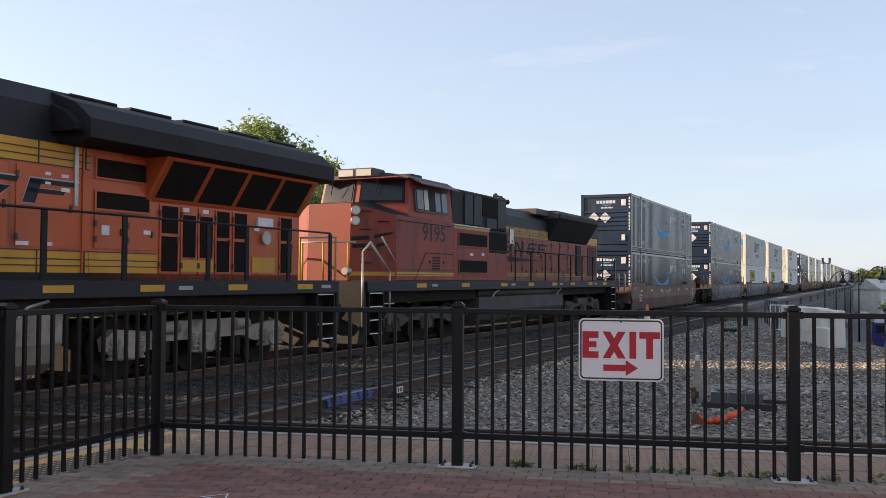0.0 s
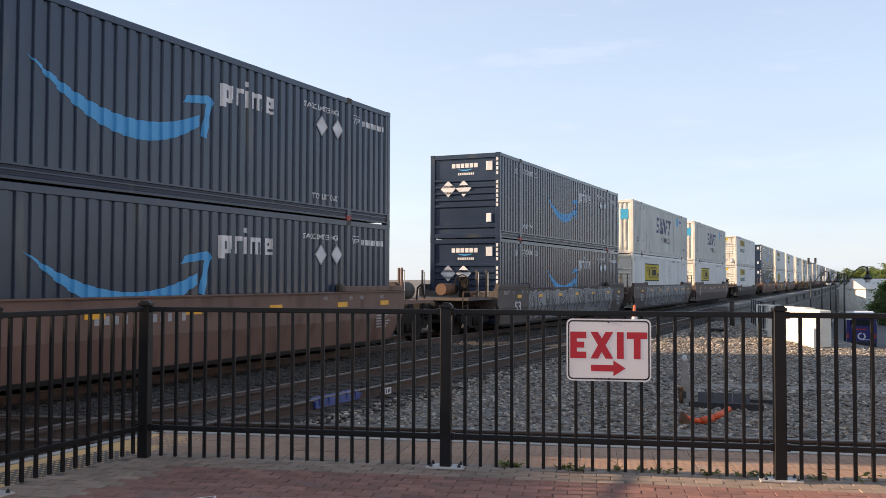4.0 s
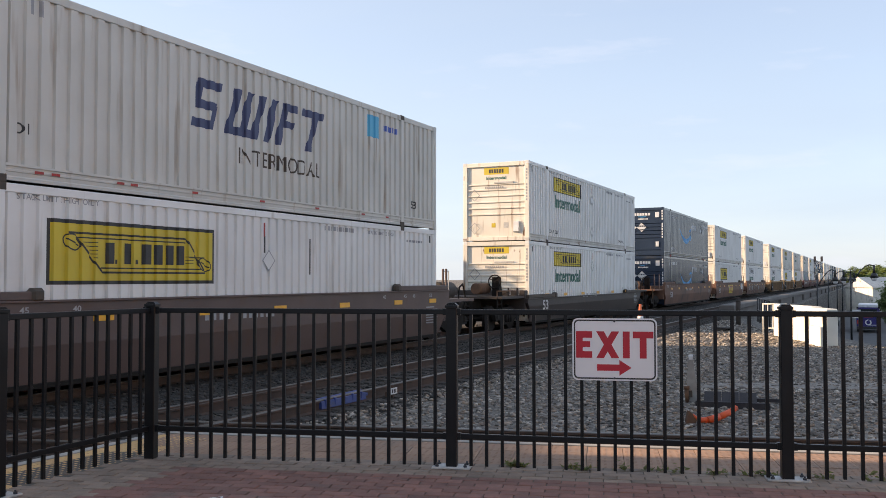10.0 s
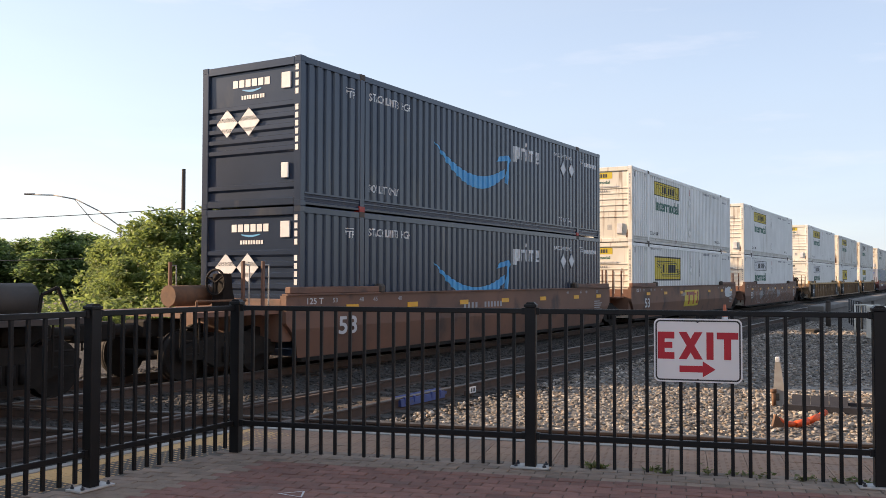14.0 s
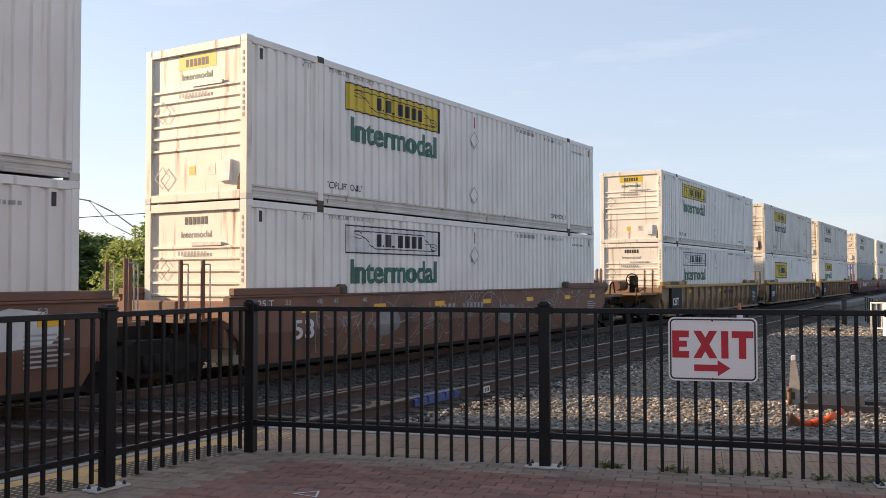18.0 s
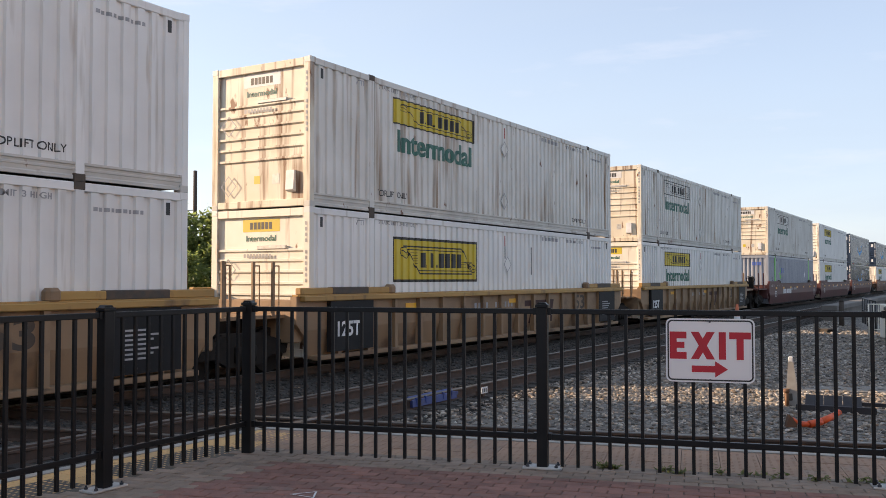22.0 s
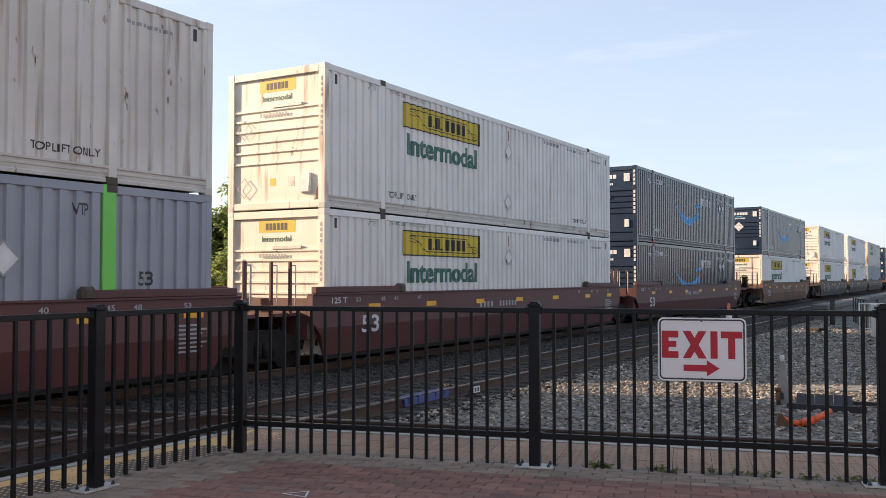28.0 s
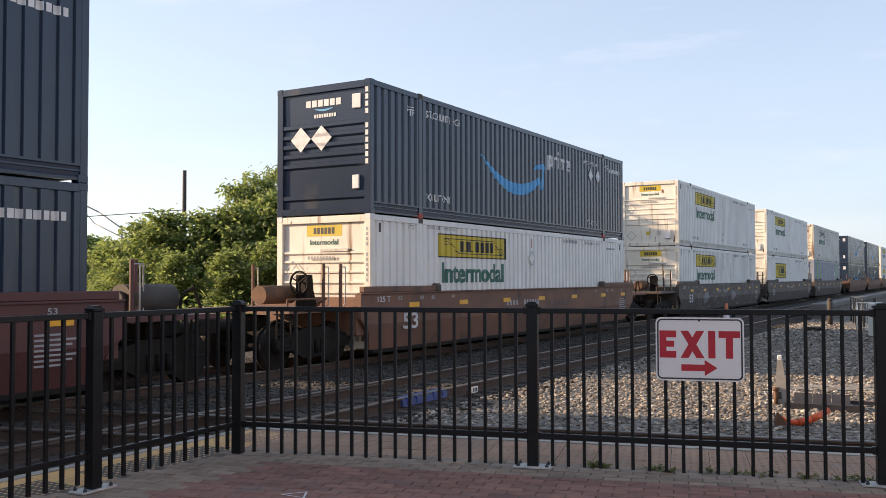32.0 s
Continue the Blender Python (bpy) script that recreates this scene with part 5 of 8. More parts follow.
def make_well(kind, lead, trail, marks):
    """One well unit; x runs from the container's leading edge. lead and trail: 'end' (own truck, platform, coupler) or 'joint' (shared truck)."""
    key = ("well", kind, lead, trail, marks, LITE)
    if key in PROTO:
        return PROTO[key]
    paint = WELL[kind]
    tone = {"tan": "tan rusty", "grey": "grey-brown", "dark": "dark brown", "low": "low-sided dark brown", "rust": "rust-brown", "ochre": "ochre ribbed", "maroon": "maroon"}[kind]
    extra = {"": "", "panel": " with a yellow painted panel", "tags": " with white painted scrawls", "block": " with pale block scrawls"}[marks]
    root = thing("well_car", f"{tone} steel well car{extra} on the track", "rail car", "well cars of the train")
    x0, x1 = -0.55, CL + 0.55
    for s in (-1, 1):
        bm = bmesh.new()
        yo, yl, yi = s * 1.44, s * 1.305, s * 1.295
        cut = 0.5
        top = 1.03 if kind == "low" else 1.41
        prof = [(x0, 0.9), (x0, top), (x1, top), (x1, 0.9), (x1 - 0.3, 0.62), (x1 - cut, 0.22), (x0 + cut, 0.22), (x0 + 0.3, 0.62)]
        outv = [bm.verts.new((x, yo if z > 0.7 else (yl if z < 0.5 else s * 1.42), z)) for x, z in prof]
        inv = [bm.verts.new((x, yi, z)) for x, z in prof]
        n = len(prof)
        # outer skin in two bends: upright above, leaning in below
        a = bm.verts.new((x0 + 0.22, yo, 0.78))
        b = bm.verts.new((x1 - 0.22, yo, 0.78))
        bm.faces.new((outv[0], outv[1], outv[2], outv[3], b, a))
        bm.faces.new((a, b, outv[5], outv[6]))
        bm.faces.new((outv[0], a, outv[6], outv[7]))
        bm.faces.new((outv[3], outv[4], outv[5], b))
        bm.faces.new(inv[::-1])
        for i in range(n):
            bm.faces.new((outv[i], inv[i], inv[(i + 1) % n], outv[(i + 1) % n]))
        sill = part("side_sill", bm, paint, root)
        bm = bmesh.new()
        box(bm, x0, x1, *sorted((s * 1.325, s * 1.475)), top, top + 0.035, bev=0.006)
        part("top_chord", bm, M_GOLD if kind == "ochre" else paint, sill)
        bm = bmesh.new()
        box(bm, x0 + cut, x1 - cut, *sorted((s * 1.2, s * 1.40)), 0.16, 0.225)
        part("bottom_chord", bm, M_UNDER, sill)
        for a, b in ((x0 + 0.1, 2.55), (CL - 2.55, x1 - 0.1)):
            bm = bmesh.new()
            box(bm, a, b, *sorted((s * 1.32, s * 1.46)), top + 0.035, top + 0.165, bev=0.015)
            part("guide_bar", bm, {"low": M_CAST, "ochre": M_GOLD}.get(kind, paint), root)
            if kind == "ochre":
                boxpart("wear_sleeve", (0.5, 1.7, *sorted((s * 1.315, s * 1.468)), top + 0.03, top + 0.172) if a < 5 else (CL - 1.7, CL - 0.5, *sorted((s * 1.315, s * 1.468)), top + 0.03, top + 0.172), M_CAST, root, "black worn sleeve", bev=0.015)
            e = b if a < 5 else a
            bm = bmesh.new()
            box(bm, e - 0.12, e + 0.12, *sorted((s * 1.31, s * 1.50)), top + 0.0, top + 0.215, bev=0.05)
            part("guide_block", bm, M_CAST if kind != "ochre" else paint, root)
        if kind == "ochre":
            bm = bmesh.new()
            for k in range(16):
                x = x0 + 1.2 + k * 0.985
                box(bm, x - 0.05, x + 0.05, *sorted((s * 1.40, s * 1.53)), 0.25, 1.34)
                part("rib", bm, paint, sill)
                bm = bmesh.new()
            bm.free()
            boxpart("side_ledge", (x0 + 0.1, x1 - 0.1, *sorted((s * 1.43, s * 1.56)), 1.32, 1.42), M_GOLD, sill, bev=0.012)
            boxpart("lower_ledge", (x0 + cut, x1 - cut, *sorted((s * 1.33, s * 1.53)), 0.20, 0.29), paint, sill, bev=0.01)
        if s < 0 and not LITE:
            # markings on the platform side
            amber = [1.3, 3.6, 6.0, 8.3, 10.8, 13.4, 15.4] if kind != "ochre" else [3.1, 8.1]
            for x in amber:
                boxpart("reflector", (x, x + 0.42, -1.451, -1.44, 1.10, 1.21), M_AMBER, sill, "amber reflector strip")
            if kind != "ochre":
                for txt, x, z, sx, sz in (("53", 1.05, 0.62, 0.62, 0.36), ("125 T", 0.05, 1.24, 0.5, 0.12), ("53", 0.85, 1.26, 0.16, 0.09), ("48", 1.75, 1.26, 0.16, 0.09), ("45", 2.25, 1.26, 0.16, 0.09), ("40", 3.2, 1.26, 0.16, 0.09), ("40", 12.8, 1.26, 0.16, 0.09), ("45", 13.9, 1.26, 0.16, 0.09), ("48", 14.4, 1.26, 0.16, 0.09), ("53", 15.4, 1.26, 0.16, 0.09)):
                    part("lettering", on_side(letters(txt), x, z, sx, sz, y=-1.446), M_SPRAYW if sz > 0.11 else M_FADED, sill)
            else:
                for xm in (0.35, CL - 1.75):
                    boxpart("marking_panel", (xm, xm + 1.4, -1.545, -1.44, 0.34, 1.31), M_LBLACK, sill, "black marking panel")
                part("lettering", on_side(letters("125T"), 0.55, 0.62, 0.75, 0.30, y=-1.549), M_WHITE, sill)
                part("lettering", on_side(letters("53"), 12.58, 0.80, 0.76, 0.44, y=-1.446), M_CAST, sill)
            nb = [rect(6.2 + 0.2 * k, 1.0, 6.31 + 0.2 * k, 1.14) for k in range(4)] + [rect(7.3 + 0.18 * k, 1.0, 7.4 + 0.18 * k, 1.14) for k in range(6)]
            part("number_marking", on_side(flat(nb), 0, 0, y=-1.446), M_FADED, sill, "pale bars of a number")
            xs = 14.65 if kind == "ochre" else 15.2
            blk = [rect(xs, 0.55 + 0.07 * k, xs + 0.5 + 0.1 * (k % 3), 0.58 + 0.07 * k) for k in range(7)]
            part("stencil_marking", on_side(flat(blk), 0, 0, y=-1.549 if kind == "ochre" else -1.446), M_FADED, sill)
            if marks == "panel":
                part("logo_panel", on_sill([rect(6.7, 0.52, 9.05, 1.24)], 0.003), M_YEL, sill, "faded yellow painted panel")
                for q in (rect(7.0, 1.02, 8.55, 1.16), rect(7.3, 0.60, 7.52, 1.02), rect(8.08, 0.60, 8.3, 1.02), [(8.62, 1.16), (8.8, 0.9), (8.62, 0.62), (8.98, 0.62), (8.88, 0.9), (8.98, 1.16)]):
                    part("logo_shape", on_sill([q], 0.006), M_REDM, sill, "dull red painted shape")
                part("scrawl", on_sill([[(14.3, 0.86), (14.9, 0.80), (15.6, 0.84), (15.8, 1.05), (15.5, 1.3), (15.0, 1.36), (14.6, 1.26), (14.35, 1.3), (14.2, 1.1)]], 0.004), M_SPRAYW, sill, "pale spray patch")
            if kind == "maroon" and lead == "end":
                big = bars(4, 3.7, 0.80, 4.75, 1.08, 0.74) + bars(6, 4.9, 0.80, 6.45, 1.08, 0.72)
                part("number_marking", on_sill(big, 0.005), M_WHITE, sill, "white bars of a large number")
            if kind == "ochre":
                for q in (rect(9.05, 0.98, 10.5, 1.14), rect(9.4, 0.5, 9.68, 0.98), rect(10.0, 0.5, 10.28, 0.98), [(10.55, 1.14), (10.75, 0.84), (10.55, 0.5), (11.0, 0.5), (10.9, 0.84), (11.0, 1.14)]):
                    part("logo_shape", on_sill([q], 0.004), M_MAROON, sill, "dark maroon painted shape")
            if marks in ("tags", "block"):
                spray(sill, marks, kind)
    for k in range(7):
        boxpart("floor_beam", (1.2 + k * 2.3, 1.55 + k * 2.3, -1.28, 1.28, 0.14, 0.2), M_UNDER, root)
    for xe, kind_e, d in ((x0, lead, -1), (x1, trail, 1)):
        bm = bmesh.new()
        box(bm, *sorted((xe, xe - d * 0.3)), -1.33, 1.33, 0.55, 1.35, bev=0.02)
        part("bulkhead", bm, paint, root)
        if kind_e == "joint":
            if d > 0:
                freight_truck(root, xe + 1.02)
                bm = bmesh.new()
                box(bm, xe, xe + 2.0, -0.35, 0.35, 0.7, 1.05, bev=0.03)
                part("articulation", bm, M_UNDER, root)
            bm = bmesh.new()
            box(bm, *sorted((xe, xe + d * 0.75)), -1.15, 1.15, 1.02, 1.08)
            part("end_walkway", bm, paint, root)
        else:
            freight_truck(root, xe + d * 1.0)
            bm = bmesh.new()
            prism(bm, [(-1.3, 1.08), (1.3, 1.08), (1.3, 1.16), (-1.3, 1.16)], "x", *sorted((xe, xe + d * 2.1)))
            part("end_platform", bm, paint, root)
            bm = bmesh.new()
            box(bm, *sorted((xe + d * 1.4, xe + d * 2.25)), -0.25, 0.25, 0.72, 1.02, bev=0.03)
            tube(bm, (xe + d * 2.2, 0, 0.86), (xe + d * 2.95, 0, 0.86), 0.11, 8)
            box(bm, *sorted((xe + d * 2.75, xe + d * 3.1)), -0.16, 0.16, 0.70, 1.02, bev=0.04)
            part("coupler", bm, M_UNDER, root)
            for y in (-1.22, 1.22):
                bm = bmesh.new()
                X = xe + d * 1.95
                pipe(bm, [(X, y, 0.45), (X, y, 1.16)], 0.02)
                pipe(bm, [(X - 0.4, y, 0.45), (X - 0.4, y, 1.16)], 0.02)
                for z in (0.48, 0.7, 0.92):
                    tube(bm, (X - 0.4, y, z), (X, y, z), 0.016, 6)
                part("side_steps", bm, M_UNDER, root)
        # upright grab posts
        for dx, y in ((0.35, -1.18),) if LITE else ((0.35, -1.18), (0.62, -0.95), (0.45, 1.1)):
            bm = bmesh.new()
            X = xe + d * dx
            box(bm, X - 0.035, X + 0.035, y - 0.025, y + 0.025, 1.05, 1.45 if kind == "low" else 2.05, bev=0.008)
            part("upright_post", bm, paint if kind != "grey" else M_CAST, root)
            bm = bmesh.new()
            gz = 1.4 if kind == "low" else 1.98
            pipe(bm, [(X + 0.10, y, 1.2), (X + 0.16, y, 1.2), (X + 0.16, y, gz), (X + 0.10, y, gz), (X + 0.04, y, gz)], 0.013)
            part("grab_iron", bm, M_SILVER if kind != "ochre" else paint, root)
    if lead == "end":
        X = x0 - 0.9
        bm = bmesh.new()
        for k in range(16):
            a, b = 2 * math.pi * k / 16, 2 * math.pi * (k + 1) / 16
            tube(bm, (X, -0.55 + 0.23 * math.cos(a), 1.66 + 0.23 * math.sin(a)), (X, -0.55 + 0.23 * math.cos(b), 1.66 + 0.23 * math.sin(b)), 0.022, 6)
        wheel = part("brake_wheel", bm, M_UNDER, root, "round hand brake wheel")
        for a in (0.5, 2.6, 4.7):
            bm = bmesh.new()
            tube(bm, (X, -0.55, 1.66), (X, -0.55 + 0.23 * math.cos(a), 1.66 + 0.23 * math.sin(a)), 0.016, 6)
            part("spoke", bm, M_UNDER, wheel)
        bm = bmesh.new()
        prism(bm, [(X + 0.04, 1.16), (X + 0.42, 1.16), (X + 0.3, 1.5), (X + 0.26, 1.82), (X + 0.06, 1.82)], "y", -0.68, -0.42)
        part("brake_bracket", bm, M_UNDER, root)
        bm = bmesh.new()
        tube(bm, (X - 0.75, -0.15, 1.42), (X + 0.2, -0.15, 1.42), 0.19, 14)
        part("air_tank", bm, M_RUSTY, root, "rusty horizontal air tank")
        bm = bmesh.new()
        pipe(bm, [(X - 0.9, -1.0, 1.16), (X - 0.9, -1.0, 1.34), (X + 0.3, -1.0, 1.34), (X + 0.35, -0.7, 1.2)], 0.022)
        part("brake_pipe", bm, M_RUSTY, root)
    if trail == "end":
        X = x1 + 0.5
        bm = bmesh.new()
        tube(bm, (X, -0.75, 1.42), (X + 1.0, -0.75, 1.42), 0.25, 14)
        tube(bm, (X - 0.08, -0.75, 1.42), (X, -0.75, 1.42), 0.14, 12)
        part("air_reservoir", bm, M_TANK if kind != "rust" else M_RUSTY, root, "cylindrical air reservoir")
        bm = bmesh.new()
        pipe(bm, [(X + 0.9, -1.1, 1.16), (X + 0.95, -1.1, 1.5), (X + 1.2, -1.1, 1.6), (X + 1.4, -1.1, 1.2)], 0.025)
        part("air_hose", bm, M_UNDER, root)
    PROTO[key] = root
    return root


USED = set()


def place(proto, s, z):
    if id(proto) in USED:
        o = copy_thing(proto, Matrix.Identity(4))
    else:
        o = proto
        USED.add(id(proto))
    MOVERS.append((o, s, z))
    return o


# leading edge at 0 s, lower and upper container, well colour, its two ends, its markings
TRAIN = [
    (44.45, "slate", "slate", "tan", "end", "end", ""),
    (68.36, "slate", "slate", "grey", "end", "joint", "block"),
    (87.78, "framed", "silver", "dark", "joint", "joint", "block"),
    (107.12, "framed", "silver", "dark", "joint", "end", ""),
    (130.94, "yellow", "yellow", "low", "end", "end", ""),
    (154.47, "slate", "slate", "rust", "end", "joint", ""),
    (174.06, "framed", "yellow", "rust", "joint", "joint", "panel"),
    (193.58, "pale", "yellow", "rust", "joint", "end", "tags"),
    (216.98, "pale", "yellow", "ochre", "end", "joint", ""),
    (236.20, "framed", "rusty", "ochre", "joint", "joint", ""),
    (255.60, "yellow", "stained", "ochre", "joint", "end", ""),
    (278.66, "bluegrey", "stained", "maroon", "end", "joint", ""),
    (297.86, "yellow", "yellow", "maroon", "joint", "joint", ""),
    (316.95, "slate", "slate", "maroon", "joint", "end", ""),
    (340.22, "yellow", "slate", "rust", "end", "end", ""),
    (363.65, "yellow", "yellow", "grey", "end", "joint", "tags"),
    (383.30, "framed", "yellow", "grey", "joint", "joint", ""),
    (402.70, "bluegrey", "stained", "grey", "joint", "end", ""),
]
s = 426.3
for k, (lo, up) in enumerate((("slate", "slate"), ("slate", "slate"), ("yellow", "yellow"), ("framed", "yellow"), ("yellow", "pale"), ("yellow", "yellow"), ("slate", "slate"), ("yellow", "yellow"),
                              ("framed", "silver"), ("yellow", "yellow"), ("yellow", "stained"), ("slate", "slate"), ("pale", "yellow"), ("yellow", "yellow"), ("framed", "yellow"))):
    j = k % 3
    TRAIN.append((s, lo, up, ("rust", "maroon", "grey", "dark", "tan")[k // 3], "end" if j == 0 else "joint", "end" if j == 2 else "joint", ""))
    s += 23.5 if j == 2 else 19.4
for s, lo, up, well, lead, trail, marks in TRAIN:
    LITE = s > 425
    place(make_well(well, lead, trail, marks), s, 0.0)
    place(make_container(lo), s, 0.228)
    place(make_container(up), s, 0.228 + CH + 0.012)


# ---------------------------------------------------------------- locomotives
def loco_truck(root, xc, gear):
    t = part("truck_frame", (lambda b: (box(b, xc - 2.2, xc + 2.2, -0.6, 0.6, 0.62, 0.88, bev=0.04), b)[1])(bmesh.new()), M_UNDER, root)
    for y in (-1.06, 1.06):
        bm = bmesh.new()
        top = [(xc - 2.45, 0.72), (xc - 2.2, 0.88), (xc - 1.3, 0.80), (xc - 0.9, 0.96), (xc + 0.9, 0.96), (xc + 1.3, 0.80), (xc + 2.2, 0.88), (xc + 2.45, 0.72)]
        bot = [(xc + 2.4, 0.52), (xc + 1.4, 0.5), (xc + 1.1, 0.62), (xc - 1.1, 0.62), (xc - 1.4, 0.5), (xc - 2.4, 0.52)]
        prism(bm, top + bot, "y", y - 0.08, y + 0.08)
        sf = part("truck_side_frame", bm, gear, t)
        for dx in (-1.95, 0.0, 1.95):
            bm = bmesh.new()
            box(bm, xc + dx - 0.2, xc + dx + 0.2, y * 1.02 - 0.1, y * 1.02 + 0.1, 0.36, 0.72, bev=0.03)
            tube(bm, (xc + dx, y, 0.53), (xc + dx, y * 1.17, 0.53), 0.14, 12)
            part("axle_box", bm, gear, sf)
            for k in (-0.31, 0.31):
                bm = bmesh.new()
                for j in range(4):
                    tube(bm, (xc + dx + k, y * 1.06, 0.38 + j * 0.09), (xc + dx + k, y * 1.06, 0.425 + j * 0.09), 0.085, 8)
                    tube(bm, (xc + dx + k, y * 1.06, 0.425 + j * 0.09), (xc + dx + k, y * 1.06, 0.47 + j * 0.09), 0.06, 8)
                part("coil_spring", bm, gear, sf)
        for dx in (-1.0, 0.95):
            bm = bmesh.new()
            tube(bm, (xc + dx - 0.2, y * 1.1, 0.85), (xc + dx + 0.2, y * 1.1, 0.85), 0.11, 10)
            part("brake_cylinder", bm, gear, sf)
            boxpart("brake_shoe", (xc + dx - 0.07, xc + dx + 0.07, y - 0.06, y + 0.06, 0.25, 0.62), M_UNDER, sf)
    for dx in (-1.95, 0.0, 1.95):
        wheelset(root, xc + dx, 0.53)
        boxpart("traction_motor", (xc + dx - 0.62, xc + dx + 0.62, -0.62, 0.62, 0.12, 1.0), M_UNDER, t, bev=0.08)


def loco_base(root, L, tank_mat, amber_x, x0=0.0):
    boxpart("underframe", (x0 + 0.25, L - 0.25, -1.25, 1.25, 1.12, 1.5), M_UNDER, root)
    boxpart("deck", (x0 + 0.2, L - 0.2, -1.52, 1.52, 1.62, 1.68), M_LBLUE, root, bev=0.01)
    for s in (-1, 1):
        sill = boxpart("side_sill", (x0 + 0.2, L - 0.2, *sorted((s * 1.5, s * 1.55)), 1.42, 1.66), M_LBLUE, root, "dark blue-grey side sill")
        if s < 0:
            for x in amber_x:
                boxpart("reflector", (x, x + 0.55, -1.562, -1.55, 1.50, 1.61), M_LYEL, sill, "yellow reflector strip")
            for x in amber_x[::2]:
                boxpart("stencil_plate", (x + 0.9, x + 1.25, -1.558, -1.55, 1.52, 1.59), M_FADED, sill)
    for xc in (x0 + 4.1, L - 4.1):
        loco_truck(root, xc, tank_mat)
    bm = bmesh.new()
    prism(bm, [(-1.25, 0.45), (-1.0, 0.28), (1.0, 0.28), (1.25, 0.45), (1.4, 0.75), (1.4, 1.18), (-1.4, 1.18), (-1.4, 0.75)], "x", 7.6, L - 7.6)
    tank = part("fuel_tank", bm, tank_mat, root, "dusty grey fuel tank")
    bm = bmesh.new()
    tube(bm, (7.75, -1.2, 1.3), (L - 7.9, -1.2, 1.3), 0.13, 10)
    part("air_reservoir", bm, M_TANK, root)
    for x in (8.6, L - 8.4):
        bm = bmesh.new()
        pipe(bm, [(x, -1.42, 1.15), (x + 0.15, -1.45, 1.3), (x + 0.5, -1.45, 1.38)], 0.025)
        part("filler_pipe", bm, M_SILVER, tank)
    for x, d in ((x0, 1), (L, -1)):
        bm = bmesh.new()
        box(bm, *sorted((x + d * 0.1, x + d * 0.22)), -1.5, 1.5, 0.55, 1.66, bev=0.02)
        part("pilot", bm, M_LBLACK, root)
        bm = bmesh.new()
        prism(bm, [(x, 0.2), (x + d * 0.35, 0.2), (x + d * 0.2, 0.75), (x + d * 0.12, 0.75)], "y", -1.4, 1.4)
        part("plow", bm, M_LBLACK, root)
        bm = bmesh.new()
        box(bm, *sorted((x - d * 0.35, x + d * 0.1)), -0.16, 0.16, 0.72, 1.02, bev=0.04)
        part("coupler", bm, M_UNDER, root)
        for y in (-1.38, 1.38):
            for a, b in ((0.32, 0.35), (1.0, 1.03)):
                boxpart("step_side", (*sorted((x + d * a, x + d * b)), y - 0.14, y + 0.14, 0.4, 1.66), M_LBLACK, root)
            for z in (0.42, 0.74, 1.06, 1.38):
                tread = boxpart("step_tread", (*sorted((x + d * 0.35, x + d * 1.0)), y - 0.13, y + 0.13, z - 0.015, z + 0.015), M_LBLACK, root)
                boxpart("step_edge", (*sorted((x + d * 0.38, x + d * 0.97)), *((y - 0.137, y - 0.13) if y < 0 else (y + 0.13, y + 0.137)), z - 0.012, z + 0.012), M_WHITE, tread, "bright tread edge")


def handrail(root, pts_x, y, z0, z1, material, thick=0.045):
    bm = bmesh.new()
    tube(bm, (pts_x[0], y, z1), (pts_x[-1], y, z1), 0.02, 8)
    part("handrail", bm, material, root)
    for x in pts_x:
        bm = bmesh.new()
        box(bm, x - thick, x + thick, y - 0.02, y + 0.02, z0 - 0.1, z1 - 0.02, bev=0.01)
        part("stanchion", bm, material, root)


def panel(root, name, x0, x1, z0, z1, y, material, lip=None, lean=0.0):
    bm = bmesh.new()
    t = 0.02
    vs = [(x0, y, z0), (x1, y, z0), (x1 , y - lean, z1), (x0, y - lean, z1)]
    fr = [bm.verts.new((x, yy - t, z)) for x, yy, z in vs]
    bk = [bm.verts.new((x, yy + 0.03, z)) for x, yy, z in vs]
    bm.faces.new(fr)
    for i in range(4):
        bm.faces.new((fr[i], bk[i], bk[(i + 1) % 4], fr[(i + 1) % 4]))
    o = part(name, bm, material, root)
    if lip:
        bm = bmesh.new()
        w = 0.035
        for a, b, c, d in ((x0 - w, x1 + w, z1, z1 + w), (x0 - w, x1 + w, z0 - w, z0), (x0 - w, x0, z0, z1), (x1, x1 + w, z0, z1)):
            f = [bm.verts.new((u, y - t - 0.012 - (lean * (v - z0) / (z1 - z0)), v)) for u, v in ((a, c), (b, c), (b, d), (a, d))]
            bm.faces.new(f)
        part("panel_rim", bm, lip, o)
    return o


def door(root, x0, x1, z0, z1, y, paint, screens):
    o = panel(root, "hood_door", x0, x1, z0, z1, y, paint)
    for a, b in screens:
        panel(o, "door_screen", x0 + 0.05, x1 - 0.05, a, b, y - 0.012, M_GRILLE)
    for z in (z0 + 0.15, z1 - 0.15):
        boxpart("hinge", (x0 - 0.02, x0 + 0.03, y - 0.045, y - 0.02, z - 0.05, z + 0.05), M_CAST, o)
    boxpart("latch", (x1 - 0.08, x1 - 0.04, y - 0.05, y - 0.02, (z0 + z1) / 2 - 0.06, (z0 + z1) / 2 + 0.06), M_CAST, o)
    return o


